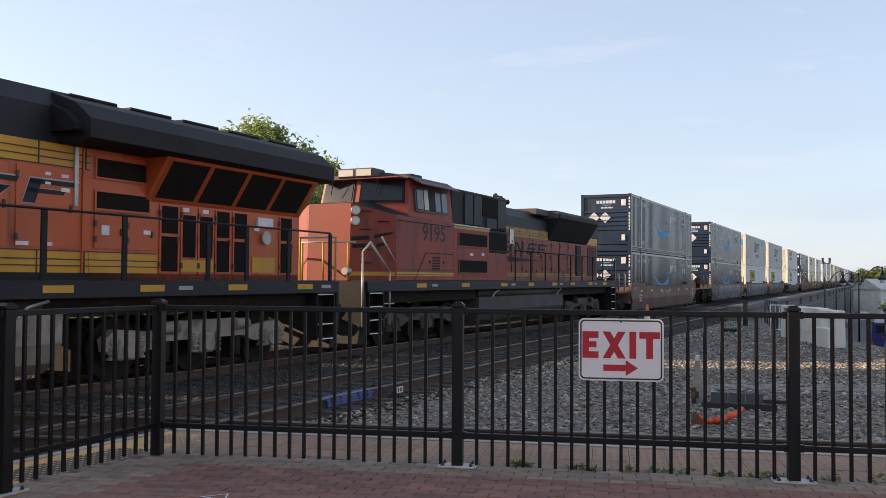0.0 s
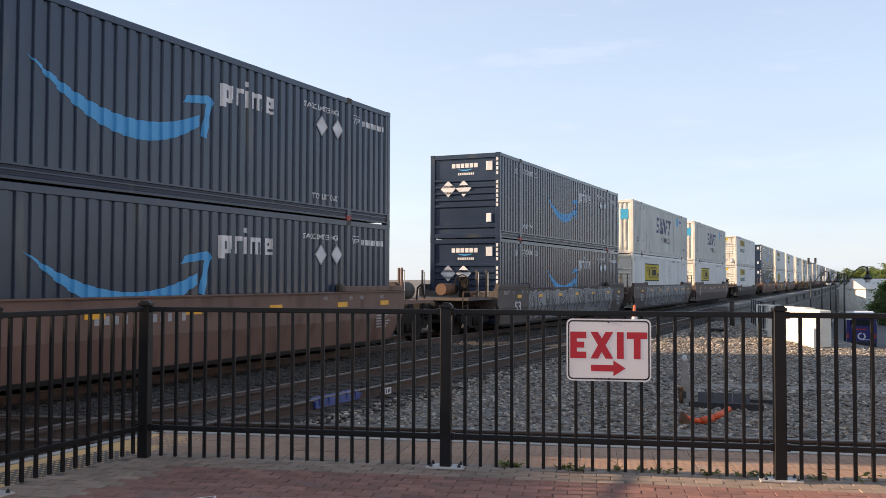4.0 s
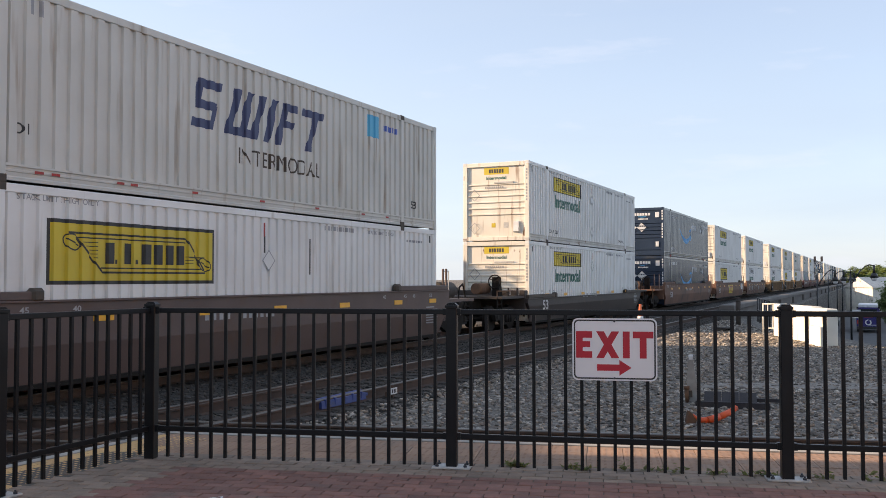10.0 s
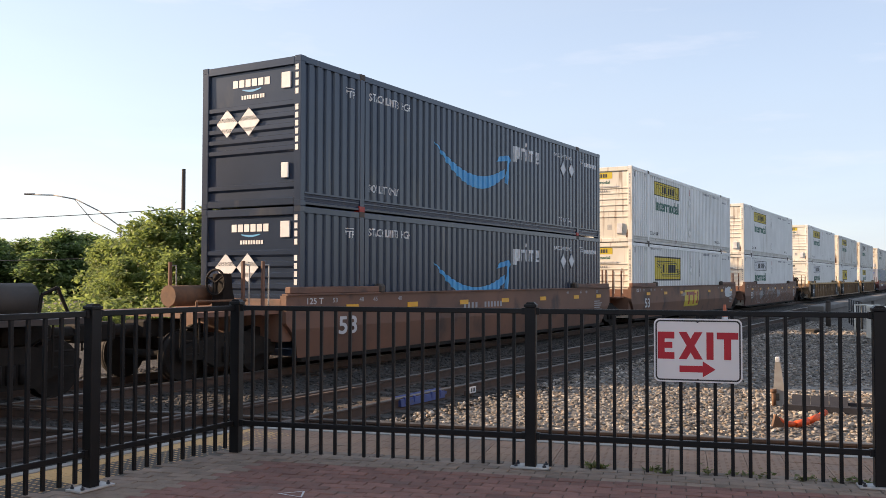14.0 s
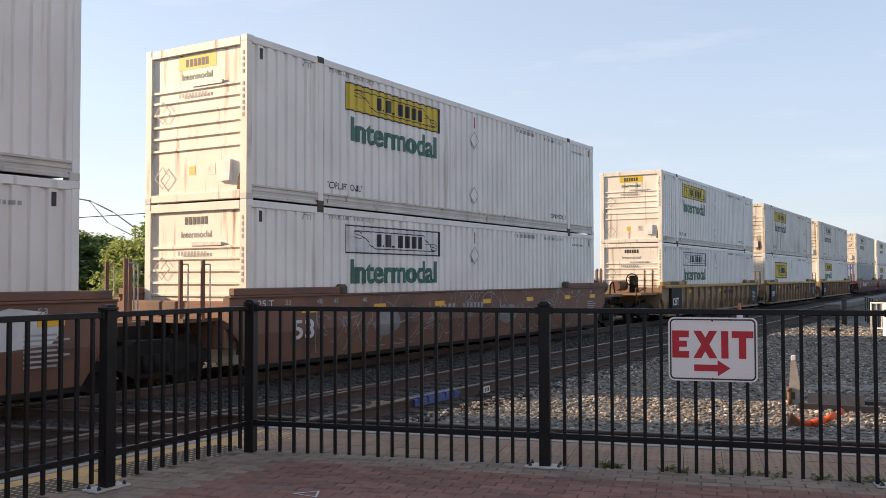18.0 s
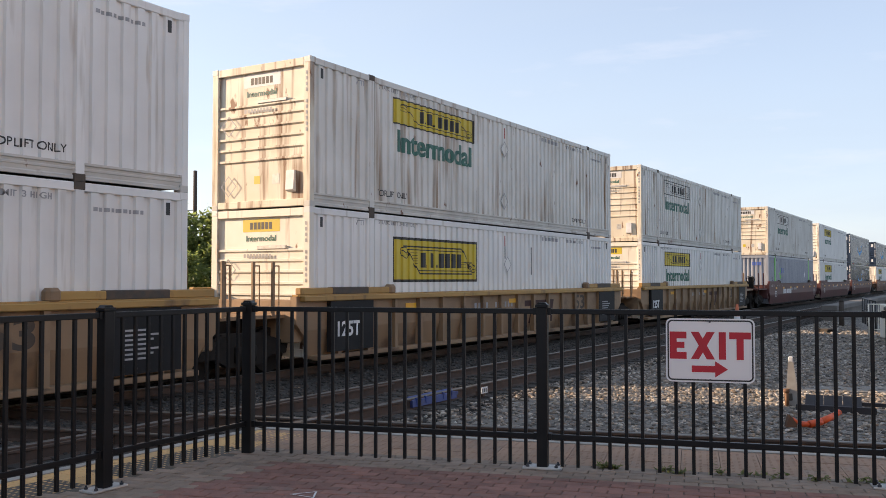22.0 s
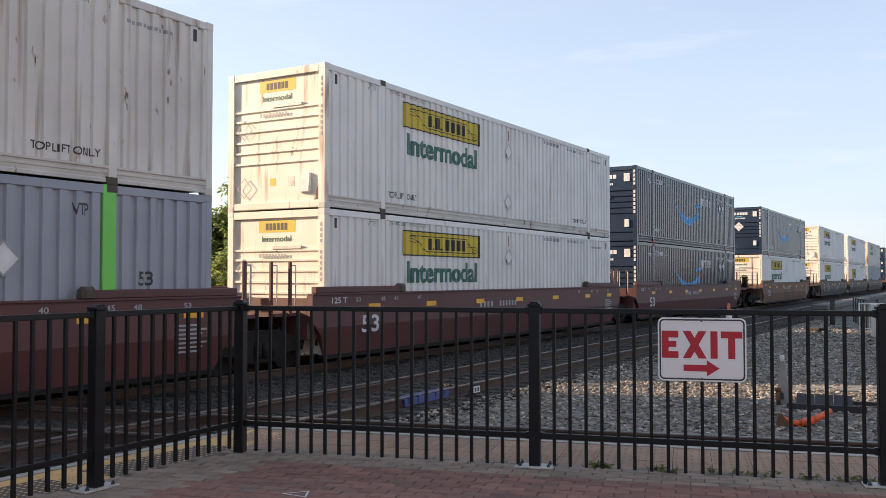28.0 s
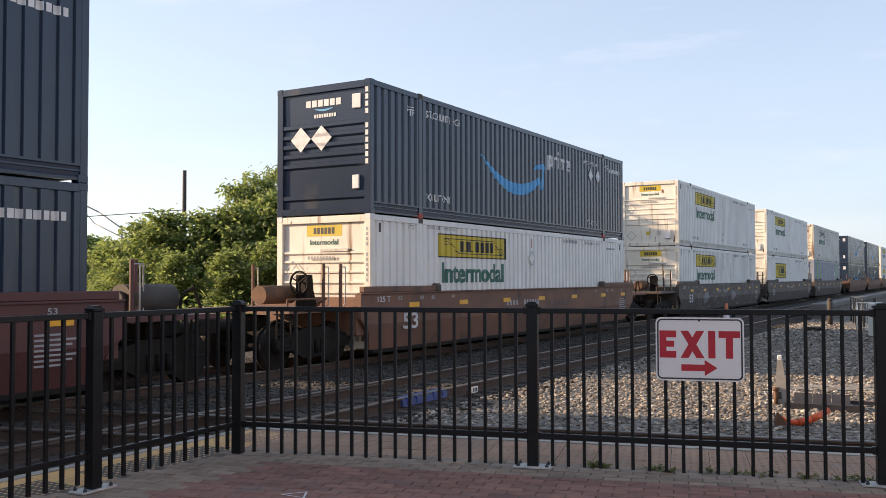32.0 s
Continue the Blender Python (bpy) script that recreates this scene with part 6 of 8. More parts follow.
def slanted_mark(root, name, x0, z0, w, h, y, material, kind):
    sl = 0.35 * h
    P = {"s": [[(0, 0), (w, 0), (w + 0.2 * sl, 0.2 * h), (0.2 * sl, 0.2 * h)], [(w - 0.2, 0.1 * h), (w, 0.1 * h), (w + 0.25, 0.6 * h), (w + 0.05, 0.6 * h)], [(0.15, 0.42 * h), (w + 0.1, 0.42 * h), (w + 0.15, 0.6 * h), (0.2, 0.6 * h)], [(0.15, 0.5 * h), (0.33, 0.5 * h), (0.5, 0.95 * h), (0.32, 0.95 * h)], [(0.33, 0.8 * h), (w + 0.35, 0.8 * h), (w + 0.4, h), (0.38, h)]],
         "f": [[(0, 0), (0.22, 0), (0.22 + sl, h), (sl, h)], [(0.6 * sl, 0.42 * h), (w + 0.05, 0.42 * h), (w + 0.1, 0.6 * h), (0.65 * sl, 0.6 * h)], [(sl, 0.8 * h), (w + 0.3, 0.8 * h), (w + 0.35, h), (sl, h)]],
         "n": [[(0, 0), (0.2, 0), (0.2 + sl, h), (sl, h)], [(w - 0.1, 0), (w + 0.1, 0), (w + 0.1 + sl, h), (w - 0.1 + sl, h)], [(sl, h), (sl + 0.25, h), (w + 0.1, 0), (w - 0.15, 0)]],
         "b": [[(0, 0), (0.22, 0), (0.22 + sl, h), (sl, h)], [(0, 0), (w, 0), (w + 0.1, 0.18 * h), (0.1, 0.18 * h)], [(sl * 0.5, 0.42 * h), (w, 0.42 * h), (w + 0.1, 0.58 * h), (sl * 0.6, 0.58 * h)], [(sl, 0.82 * h), (w + 0.2, 0.82 * h), (w + 0.25, h), (sl, h)], [(w - 0.1, 0.1 * h), (w + 0.1, 0.1 * h), (w + 0.35, 0.9 * h), (w + 0.15, 0.9 * h)]],
         "wedge": [[(0, 0), (0, h), (w, 0.45 * h)]]}[kind]
    part(name, on_side(flat(P), x0, z0, y=y), material, root)


def loco_leading():
    """Long-hood end of the unit in front: only its hood, radiator and deck pass the platform in view."""
    L = 22.4
    root = thing("locomotive", "orange, yellow and black diesel locomotive with flared black radiator", "locomotive", "locomotives of the train")
    loco_base(root, L, M_PALET, [1.2, 4.0, 7.0, 9.6, 12.2, 14.3, 16.2, 18.4, 20.6])
    hy = 0.95
    x0, x1 = 6.0, 21.5

    def slab(name, a, b, z0, z1, m):
        boxpart(name, (a, b, -hy, hy, z0, z1), m, root)
    slab("hood_base", x0, x1, 1.68, 1.80, M_LBLACK)
    slab("lower_stripe", x0, 15.68, 1.80, 2.14, M_LYEL)
    slab("hood_side", x0, 15.68, 2.14, 3.44, M_ORANGE)
    slab("upper_stripe", x0, 15.68, 3.44, 3.79, M_LYEL)
    bm = bmesh.new()
    prism(bm, [(-hy, 3.79), (-hy - 0.0, 4.35), (-0.7, 4.66), (0.7, 4.66), (hy, 4.35), (hy, 3.79)], "x", x0, 15.68)
    part("hood_roof", bm, M_LBLUE, root, "dark blue-grey hood roof")
    # thin black lines on the stripes
    for z in (1.90, 2.00, 2.13, 3.44, 3.55, 3.66):
        boxpart("pinstripe", (x0, 17.2 if z < 3 else 15.68, -hy - 0.011, -hy, z, z + 0.018), M_BLACK, root)
    for k in range(9):
        for z0, z1 in ((1.80, 2.14), (3.44, 3.79)):
            boxpart("door_seam", (8.38 + 0.9 * k, 8.40 + 0.9 * k, -hy - 0.012, -hy, z0, z1), M_BLACK, root)
    for x in (8.4, 9.6, 10.8, 12.0, 13.1, 14.3):
        door(root, x, x + 1.05, 2.18, 3.40, -hy, M_ORANGE, ())
    for k, x in enumerate((10.6, 11.9, 13.25, 14.4)):
        slanted_mark(root, "logo_edge", x - 0.02, 2.825, 0.74, 0.41, -hy - 0.024, M_FADED, ("b", "n", "s", "f")[k])
        slanted_mark(root, "logo_shape", x, 2.84, 0.7, 0.37, -hy - 0.027, M_LBLUE, ("b", "n", "s", "f")[k])
    for x, z, w, h in ((14.3, 2.20, 0.22, 0.06), (14.85, 2.21, 0.1, 0.05), (14.8, 3.28, 0.1, 0.05), (15.1, 3.27, 0.14, 0.05), (14.8, 3.14, 0.1, 0.04), (15.1, 3.05, 0.16, 0.06), (15.92, 2.42, 0.16, 0.16), (16.85, 2.47, 0.22, 0.07)):
        boxpart("label_plate", (x, x + w, -hy - 0.03, -hy - 0.02, z, z + h), M_WHITE, root)
    boxpart("conduit", (15.34, 15.41, -hy - 0.05, -hy, 2.85, 3.78), M_SILVER, root, "grey conduit cover")
    boxpart("conduit", (15.52, 15.55, -hy - 0.03, -hy, 1.8, 3.78), M_ORANGE, root)
    # equipment section with two intake screens
    slab("equipment_section", 15.68, 17.1, 1.68, 4.0, M_ORANGE)
    for z0, z1 in ((3.36, 3.66), (2.85, 3.12)):
        panel(root, "intake_screen", 15.80, 16.98, z0, z1, -hy, M_GRILLE, M_ORANGE)
    boxpart("lower_stripe", (15.68, 17.2, -hy - 0.008, hy, 1.80, 2.14), M_LYEL, root)
    door(root, 15.78, 16.4, 2.2, 2.75, -hy, M_ORANGE, ())
    door(root, 16.48, 17.1, 2.2, 2.75, -hy, M_ORANGE, ())
    # radiator cab
    slab("radiator_section", 17.1, x1, 1.68, 3.05, M_ORANGE)
    bm = bmesh.new()
    prism(bm, [(-hy, 3.05), (-1.45, 3.80), (1.45, 3.80), (hy, 3.05)], "x", 16.9, x1)
    part("flared_side", bm, M_ORANGE, root)
    for k in range(4):
        a = 17.05 + k * 1.09
        panel(root, "radiator_screen", a, a + 0.98, 3.12, 3.74, -hy - 0.04, M_GRILLE, M_ORANGE, lean=0.42)
    bm = bmesh.new()
    prism(bm, [(-1.45, 3.80), (-1.62, 3.86), (-1.62, 4.15), (-1.3, 4.42), (-0.8, 4.60), (0.8, 4.60), (1.3, 4.42), (1.62, 4.15), (1.62, 3.86), (1.45, 3.80)], "x", 14.9, x1 + 0.35)
    bmesh.ops.bevel(bm, geom=[e for e in bm.edges if abs(e.verts[0].co.x - e.verts[1].co.x) < 0.01 and e.verts[0].co.x < 15], offset=0.16, segments=2, affect="EDGES")
    part("radiator_wing", bm, M_LBLACK, root, "overhanging sooty black radiator wing")
    for k in range(5):
        bm = bmesh.new()
        box(bm, 15.4 + k * 1.3, 16.4 + k * 1.3, -0.8, 0.8, 4.60, 4.66, bev=0.02)
        part("roof_hatch", bm, M_LBLACK, root)
    for a, b, sc in ((17.24, 17.74, ((2.52, 3.0), (1.84, 2.46))), (17.78, 18.21, ((2.1, 2.87),)), (18.24, 18.68, ((2.1, 2.87),)), (18.72, 19.17, ((2.5, 3.0), (1.84, 2.44))), (19.24, 19.71, ((2.5, 3.0), (1.84, 2.44))), (20.76, 21.24, ((2.52, 3.0), (1.84, 2.46)))):
        door(root, a, b, 1.8, 3.02, -hy, M_ORANGE, sc)
    boxpart("lower_stripe", (17.79, 18.67, -hy - 0.026, -hy - 0.005, 1.84, 2.05), M_LYEL, root)
    boxpart("lower_stripe", (19.85, 20.6, -hy - 0.022, -hy - 0.005, 1.84, 2.15), M_LYEL, root)
    bm = bmesh.new()
    tube(bm, (20.26, -hy - 0.08, 2.55), (20.26, -hy, 2.55), 0.14, 12)
    part("filler_gauge", bm, M_SILVER, root)
    boxpart("sight_glass", (20.0, 20.5, -hy - 0.05, -hy, 2.78, 2.96), M_WHITE, root)
    for x, z in ((17.82, 2.93), (18.35, 2.93), (19.9, 2.68)):
        boxpart("label_plate", (x, x + 0.16, -hy - 0.03, -hy - 0.022, z, z + 0.07), M_WHITE, root)
    handrail(root, [8.2, 10.6, 13.0, 14.35, 15.9, 17.9, 19.0, 20.35, 21.9], -1.5, 1.68, 2.72, M_LBLACK, 0.055)
    handrail(root, [8.2, 13.0, 17.9, 21.9], 1.5, 1.68, 2.72, M_LBLACK)
    for y in (-1.45, -0.5, 0.5, 1.45):
        bm = bmesh.new()
        pipe(bm, [(L - 0.2, y, 1.68), (L - 0.2, y, 2.65)], 0.025)
        part("end_stanchion", bm, M_LYEL, root, "yellow end handrail")
    bm = bmesh.new()
    tube(bm, (L - 0.2, -1.45, 2.65), (L - 0.2, 1.45, 2.65), 0.022, 8)
    part("end_rail", bm, M_SILVER, root)
    # cab end far ahead
    boxpart("cab", (2.2, 6.0, -1.5, 1.5, 1.68, 4.5), M_ORANGE, root, bev=0.08)
    boxpart("nose", (1.2, 2.2, -1.2, 1.2, 1.68, 3.3), M_ORANGE, root, bev=0.08)
    return root


def loco_second():
    L = 23.3
    root = thing("locomotive", "dusty orange wide-cab diesel locomotive with grey intake boxes", "locomotive", "locomotives of the train")
    loco_base(root, L, M_TANK, [3.2, 6.0, 9.0, 11.5, 14.0, 16.2, 18.6, 20.8], 0.5)
    P = M_ORANGE2
    # blunt nose: flat front, two swept cheeks, a crowned dark top
    bm = bmesh.new()
    plan = [(1.36, 0.62, 3.60), (2.15, 1.48, 3.33), (3.2, 1.48, 3.33), (3.2, -1.48, 3.33), (2.15, -1.48, 3.33), (1.36, -0.62, 3.60)]
    v0 = [bm.verts.new((x, y, 1.68)) for x, y, z in plan]
    v1 = [bm.verts.new((x + (0.08 if x < 2 else 0), y, z)) for x, y, z in plan]
    for i in range(6):
        bm.faces.new((v0[i], v0[(i + 1) % 6], v1[(i + 1) % 6], v1[i]))
    bm.faces.new(v0[::-1])
    bm.faces.new((v1[1], v1[0], v1[5], v1[4], v1[3], v1[2]))
    nose = part("nose", bm, M_ORANGE2, root, "orange wedge nose with dark logo shapes")
    bm = bmesh.new()
    front = [bm.verts.new(v) for v in ((1.45, 0.6, 3.61), (1.45, -0.6, 3.61))]
    sides = [bm.verts.new(v) for v in ((2.18, 1.45, 3.345), (2.18, -1.45, 3.345))]
    back = [bm.verts.new(v) for v in ((2.75, 0.4, 3.74), (2.75, -0.4, 3.74))]
    ends = [bm.verts.new(v) for v in ((3.15, 1.45, 3.345), (3.15, -1.45, 3.345))]
    for f in ((front[0], front[1], back[1], back[0]), (front[1], sides[1], back[1]), (sides[1], ends[1], back[1]), (front[0], back[0], sides[0]), (sides[0], back[0], ends[0])):
        bm.faces.new(f)
    part("nose_top", bm, M_LBLUE, nose, "dark blue anti-glare nose top")

    def cheek(u, z, lift=0.012):
        """A place on the cheek that faces the platform: u from the front corner back."""
        return (1.36 + 0.79 * u + 0.08 * (z - 1.68) / 1.92 * (1 - u) - lift * 0.73, -0.62 - 0.86 * u - lift * 0.68, z)
    for u, z in ((0.10, 3.42), (0.10, 3.16)):
        bm = bmesh.new()
        tube(bm, cheek(u, z, -0.05), cheek(u, z, 0.06), 0.115, 14)
        lamp = part("headlight", bm, M_SILVER, nose, "round headlight")
        bm = bmesh.new()
        tube(bm, cheek(u, z, 0.058), cheek(u, z, 0.066), 0.085, 14)
        part("lens", bm, M_WHITE, lamp)
    for u, z in ((0.22, 3.40), (0.22, 2.95), (0.24, 2.45), (0.24, 2.12), (0.62, 3.15)):
        bm = bmesh.new()
        pipe(bm, [cheek(u, z), cheek(u, z, 0.07), cheek(u + 0.22, z, 0.07), cheek(u + 0.22, z)], 0.014)
        part("nose_grab", bm, M_LBLACK, nose)

    def on_cheek(polys, name, material, lab=""):
        bm = flat(polys)
        for v in bm.verts:
            v.co = cheek(v.co.x, v.co.y)
        part(name, bm, material, nose, lab)
    for poly in ([(0.02, 2.66), (0.44, 2.70), (0.40, 2.80), (0.02, 2.76)], [(0.06, 2.48), (0.36, 2.50), (0.42, 2.60), (0.04, 2.58)], [(0.52, 2.72), (0.92, 2.84), (0.96, 2.90), (0.54, 2.82)], [(0.56, 2.50), (0.72, 2.54), (0.86, 2.64), (0.60, 2.60)]):
        on_cheek([poly], "logo_shape", M_LBLACK, "dark sweeping logo shape")
    on_cheek([[(0.0, 1.80), (1.0, 1.80), (1.0, 1.90), (0.0, 1.90)]], "nose_stripe", M_LYEL)
    # cab: a full-width lower body and a narrower upper part with a shallow vee front
    bm = bmesh.new()
    box(bm, 2.15, 5.56, -1.5, 1.5, 1.68, 3.34, bev=0.02)
    cab = part("cab", bm, P, root, "dusty orange cab")
    bm = bmesh.new()
    lo = [(2.60, 0.1), (2.98, 1.40), (5.56, 1.46), (5.56, -1.46), (2.98, -1.40), (2.60, -0.1)]
    hi = [(2.84, 0.1), (3.20, 1.30), (5.56, 1.36), (5.56, -1.36), (3.20, -1.30), (2.84, -0.1)]
    b = [bm.verts.new((x, y, 3.30)) for x, y in lo]
    c = [bm.verts.new((x, y, 4.36)) for x, y in hi]
    for i in range(6):
        bm.faces.new((b[i], b[(i + 1) % 6], c[(i + 1) % 6], c[i]))
    bm.faces.new(c)
    bm.faces.new(b[::-1])
    upper = part("upper_cab", bm, P, root, "dusty orange cab with windows")
    boxpart("cab_stripe", (2.2, 5.55, -1.509, -1.5, 1.80, 1.90), M_LYEL, cab, "faded yellow stripe")
    for z in (1.83, 1.96):
        boxpart("pinstripe", (2.2, 5.55, -1.513, -1.509, z, z + 0.016), M_BLACK, cab)
    bm = bmesh.new()
    prism(bm, [(-1.40, 4.36), (-1.26, 4.44), (-0.6, 4.53), (0.6, 4.53), (1.26, 4.44), (1.40, 4.36)], "x", 3.05, 5.62)
    part("cab_roof", bm, M_ROOFB, upper, "dusty mauve-brown cab roof")
    bm = bmesh.new()
    box(bm, 2.62, 3.30, -0.54, 0.54, 4.36, 4.62, bev=0.04)
    board = part("number_housing", bm, M_ROOFB, upper, "dusty number board housing")
    for y in (-0.27, 0.27):
        boxpart("number_board", (2.606, 2.62, y - 0.22, y + 0.22, 4.41, 4.58), M_RAILS, board)
    boxpart("visor", (2.66, 3.2, -1.28, 1.28, 4.33, 4.365), P, upper, bev=0.01)
    boxpart("roof_unit", (4.1, 4.75, -0.9, -0.2, 4.50, 4.60), M_LBLUE, upper, bev=0.02)
    # windscreens, leaning back with the cab front, in dark rubber surrounds
    for y0, y1 in ((-1.22, -0.14), (0.14, 1.22)):
        front = lambda y, z: 2.60 + 0.37 * max(abs(y) - 0.1, 0) / 1.3 + 0.235 * (z - 3.30) / 1.06
        for grow, out, name, tone, lab in ((0.045, 0.022, "screen_surround", M_LBLACK, ""), (0.0, 0.035, "windscreen", M_GLASS, "dark reflective windscreen")):
            bm = bmesh.new()
            za, zb = 3.77 - grow, 4.26 + grow
            ya, yb = y0 - grow, y1 + grow
            vs = [(front(y, z), y, z) for y, z in ((ya, za), (yb, za), (yb * 0.95, zb), (ya * 0.95, zb))]
            f = [bm.verts.new((x - out, y, z)) for x, y, z in vs]
            k = [bm.verts.new((x + 0.02, y, z)) for x, y, z in vs]
            bm.faces.new(f)
            for i in range(4):
                bm.faces.new((f[i], k[i], k[(i + 1) % 4], f[(i + 1) % 4]))
            w = part(name, bm, tone, upper, lab)
        bm = bmesh.new()
        pipe(bm, [(2.66, (y0 + y1) / 2, 4.33), (2.70, (y0 + y1) / 2 + 0.1, 3.95)], 0.012)
        part("wiper", bm, M_LBLACK, w)
    # side windows in one pale-edged dark opening
    side = lambda z: -1.443 + 0.0943 * (z - 3.30)
    def pane(x0, x1, z0, z1, out, tone, name, lab=""):
        bm = bmesh.new()
        vs = [(x0, side(z0), z0), (x1, side(z0), z0), (x1, side(z1), z1), (x0, side(z1), z1)]
        f = [bm.verts.new((x, y - out, z)) for x, y, z in vs]
        k = [bm.verts.new((x, y + 0.03, z)) for x, y, z in vs]
        bm.faces.new(f)
        for i in range(4):
            bm.faces.new((f[i], k[i], k[(i + 1) % 4], f[(i + 1) % 4]))
        part(name, bm, tone, upper, lab)
    pane(3.36, 5.34, 3.50, 4.17, 0.018, M_ROOFB, "window_frame", "dusty window surround")
    pane(3.41, 5.29, 3.55, 4.13, 0.022, M_LBLACK, "window_opening")
    for x0, x1, tone in ((3.44, 3.80, M_PANE), (3.86, 4.10, M_RAILS), (4.52, 4.84, M_PANE), (4.93, 5.26, M_PANE)):
        pane(x0, x1, 3.57, 4.11, 0.03, tone, "side_window", "pale blind in the cab window" if tone is M_RAILS else "cab window that mirrors the sky")
    bm = bmesh.new()
    prism(bm, [(-1.30, 4.40), (-1.68, 4.22), (-1.68, 4.19), (-1.30, 4.37)], "x", 3.22, 5.60)
    part("sunshade", bm, M_ROOFB, upper)
    part("lettering", on_side(letters("9195"), 3.60, 2.74, 1.38, 0.44, y=-1.506), M_LBLUE, cab, "dark painted number")
    bm = bmesh.new()
    for k in range(5):
        box(bm, 4.22, 4.66, -1.512, -1.5, 1.98 + 0.075 * k, 2.02 + 0.075 * k)
    part("cab_louvres", bm, M_LBLACK, cab)
    for seg in (((3.2, 1.72), (3.80, 2.42)), ((3.80, 2.42), (5.5, 2.42)), ((2.2, 3.20), (5.5, 3.20))):
        bm = bmesh.new()
        tube(bm, (seg[0][0], -1.505, seg[0][1]), (seg[1][0], -1.505, seg[1][1]), 0.011, 6)
        part("panel_seam", bm, M_LBLACK, cab)
    for x in (4.02, 4.86):
        boxpart("latch", (x, x + 0.06, -1.514, -1.5, 2.14, 2.22), M_LBLACK, cab)
    # equipment boxes behind the cab
    boxpart("equipment_box", (5.58, 8.2, -1.48, 1.48, 1.68, 3.26), P, root, bev=0.02)
    boxpart("intake_box", (5.58, 9.85, -1.40, 1.40, 3.26, 4.34), M_LBLACK, root, "sooty black air intake boxes", bev=0.04)
    for a, b in ((6.45, 7.05), (7.12, 7.75), (9.0, 9.7)):
        boxpart("hatch_plate", (a, b, -1.44, -1.40, 3.34, 4.24), M_LBLUE, root, bev=0.015)
    boxpart("hatch_plate", (8.1, 8.95, -1.43, -1.40, 3.30, 3.62), M_LBLUE, root, bev=0.015)
    boxpart("roof_hatch", (5.7, 9.7, -1.1, 1.1, 4.34, 4.40), M_LBLUE, root, bev=0.03)
    boxpart("box_stripe", (5.58, 8.2, -1.487, -1.47, 3.18, 3.25), M_LYEL, root, "thin yellow stripe")
    boxpart("box_ledge", (5.58, 8.2, -1.52, -1.45, 3.26, 3.30), M_RAILS, root, "worn pale ledge")
    panel(root, "intake_screen", 7.82, 9.0, 3.66, 4.26, -1.41, M_GRILLE)
    panel(root, "blower_screen", 5.95, 8.0, 2.70, 3.06, -1.48, M_GRILLE, M_ORANGE2)
    panel(root, "blower_screen", 5.95, 8.0, 1.92, 2.27, -1.48, M_GRILLE, M_ORANGE2)
    boxpart("side_box", (8.22, 9.85, -1.44, 1.44, 1.68, 2.55), P, root, bev=0.02)
    boxpart("side_box", (8.22, 9.85, -1.42, 1.42, 2.55, 3.26), M_LBLACK, root, bev=0.02)
    panel(root, "blower_screen", 8.32, 9.75, 2.64, 3.18, -1.42, M_GRILLE, M_LBLACK)
    for x, z in ((7.6, 2.44), (6.75, 2.42)):
        boxpart("label_plate", (x, x + 0.2, -1.488, -1.478, z, z + 0.07), M_WHITE, root)
    # engine hood
    hy = 0.95
    boxpart("hood_side", (9.86, 20.4, -hy, hy, 1.68, 3.22), M_ORANGE3, root)
    boxpart("lower_stripe", (9.86, 20.4, -hy - 0.006, hy + 0.006, 1.81, 1.95), M_LYEL2, root, "thin faded yellow stripe")
    boxpart("upper_stripe", (9.86, 15.22, -hy - 0.006, hy + 0.006, 3.22, 3.54), M_LYEL2, root, "faded yellow stripe")
    bm = bmesh.new()
    prism(bm, [(-hy, 3.54), (-0.93, 3.92), (-0.62, 4.24), (0.62, 4.24), (0.93, 3.92), (hy, 3.54)], "x", 9.86, 15.25)
    part("hood_roof", bm, M_LBLUE, root, "dark blue-grey hood roof")
    for k in range(9):
        door(root, 10.35 + k * 1.05, 11.30 + k * 1.05, 1.97, 3.18, -hy, M_ORANGE3, ())
        boxpart("grab_handle", (10.7 + k * 1.05, 10.78 + k * 1.05, -hy - 0.06, -hy - 0.01, 1.98, 2.06), M_REDM, root)
    for k in range(5):
        for z in (3.31, 3.40):
            boxpart("pinstripe", (10.25 + k, 11.2 + k, -hy - 0.012, -hy - 0.006, z, z + 0.016), M_BLACK, root)
        boxpart("door_seam", (10.22 + k, 10.245 + k, -hy - 0.012, -hy - 0.006, 3.22, 3.54), M_BLACK, root)
    for z in (1.81, 1.875):
        boxpart("pinstripe", (10.25, 20.3, -hy - 0.012, -hy - 0.006, z, z + 0.014), M_BLACK, root)
    panel(root, "end_screen", 18.75, 19.38, 1.88, 3.13, -hy - 0.03, M_LBLACK)
    for k, x in enumerate((10.35, 11.55, 12.72, 13.93)):
        slanted_mark(root, "logo_edge", x - 0.03, 2.605, 0.86, 0.46, -hy - 0.026, M_LYEL, ("b", "n", "s", "f")[k])
        slanted_mark(root, "logo_shape", x, 2.62, 0.82, 0.43, -hy - 0.03, M_LBLACK, ("b", "n", "s", "f")[k])
    slanted_mark(root, "logo_wedge", 10.4, 2.31, 4.15, 0.22, -hy - 0.03, M_LBLACK, "wedge")
    boxpart("paint_patch", (11.2, 11.55, -hy - 0.034, -hy - 0.03, 2.95, 3.45), M_WHITE, root, "pale scraped patch")
    # five-trumpet horn on a short post
    bm = bmesh.new()
    box(bm, 12.6, 12.8, -0.1, 0.1, 4.22, 4.5, bev=0.02)
    horn = part("horn_post", bm, M_LBLACK, root)
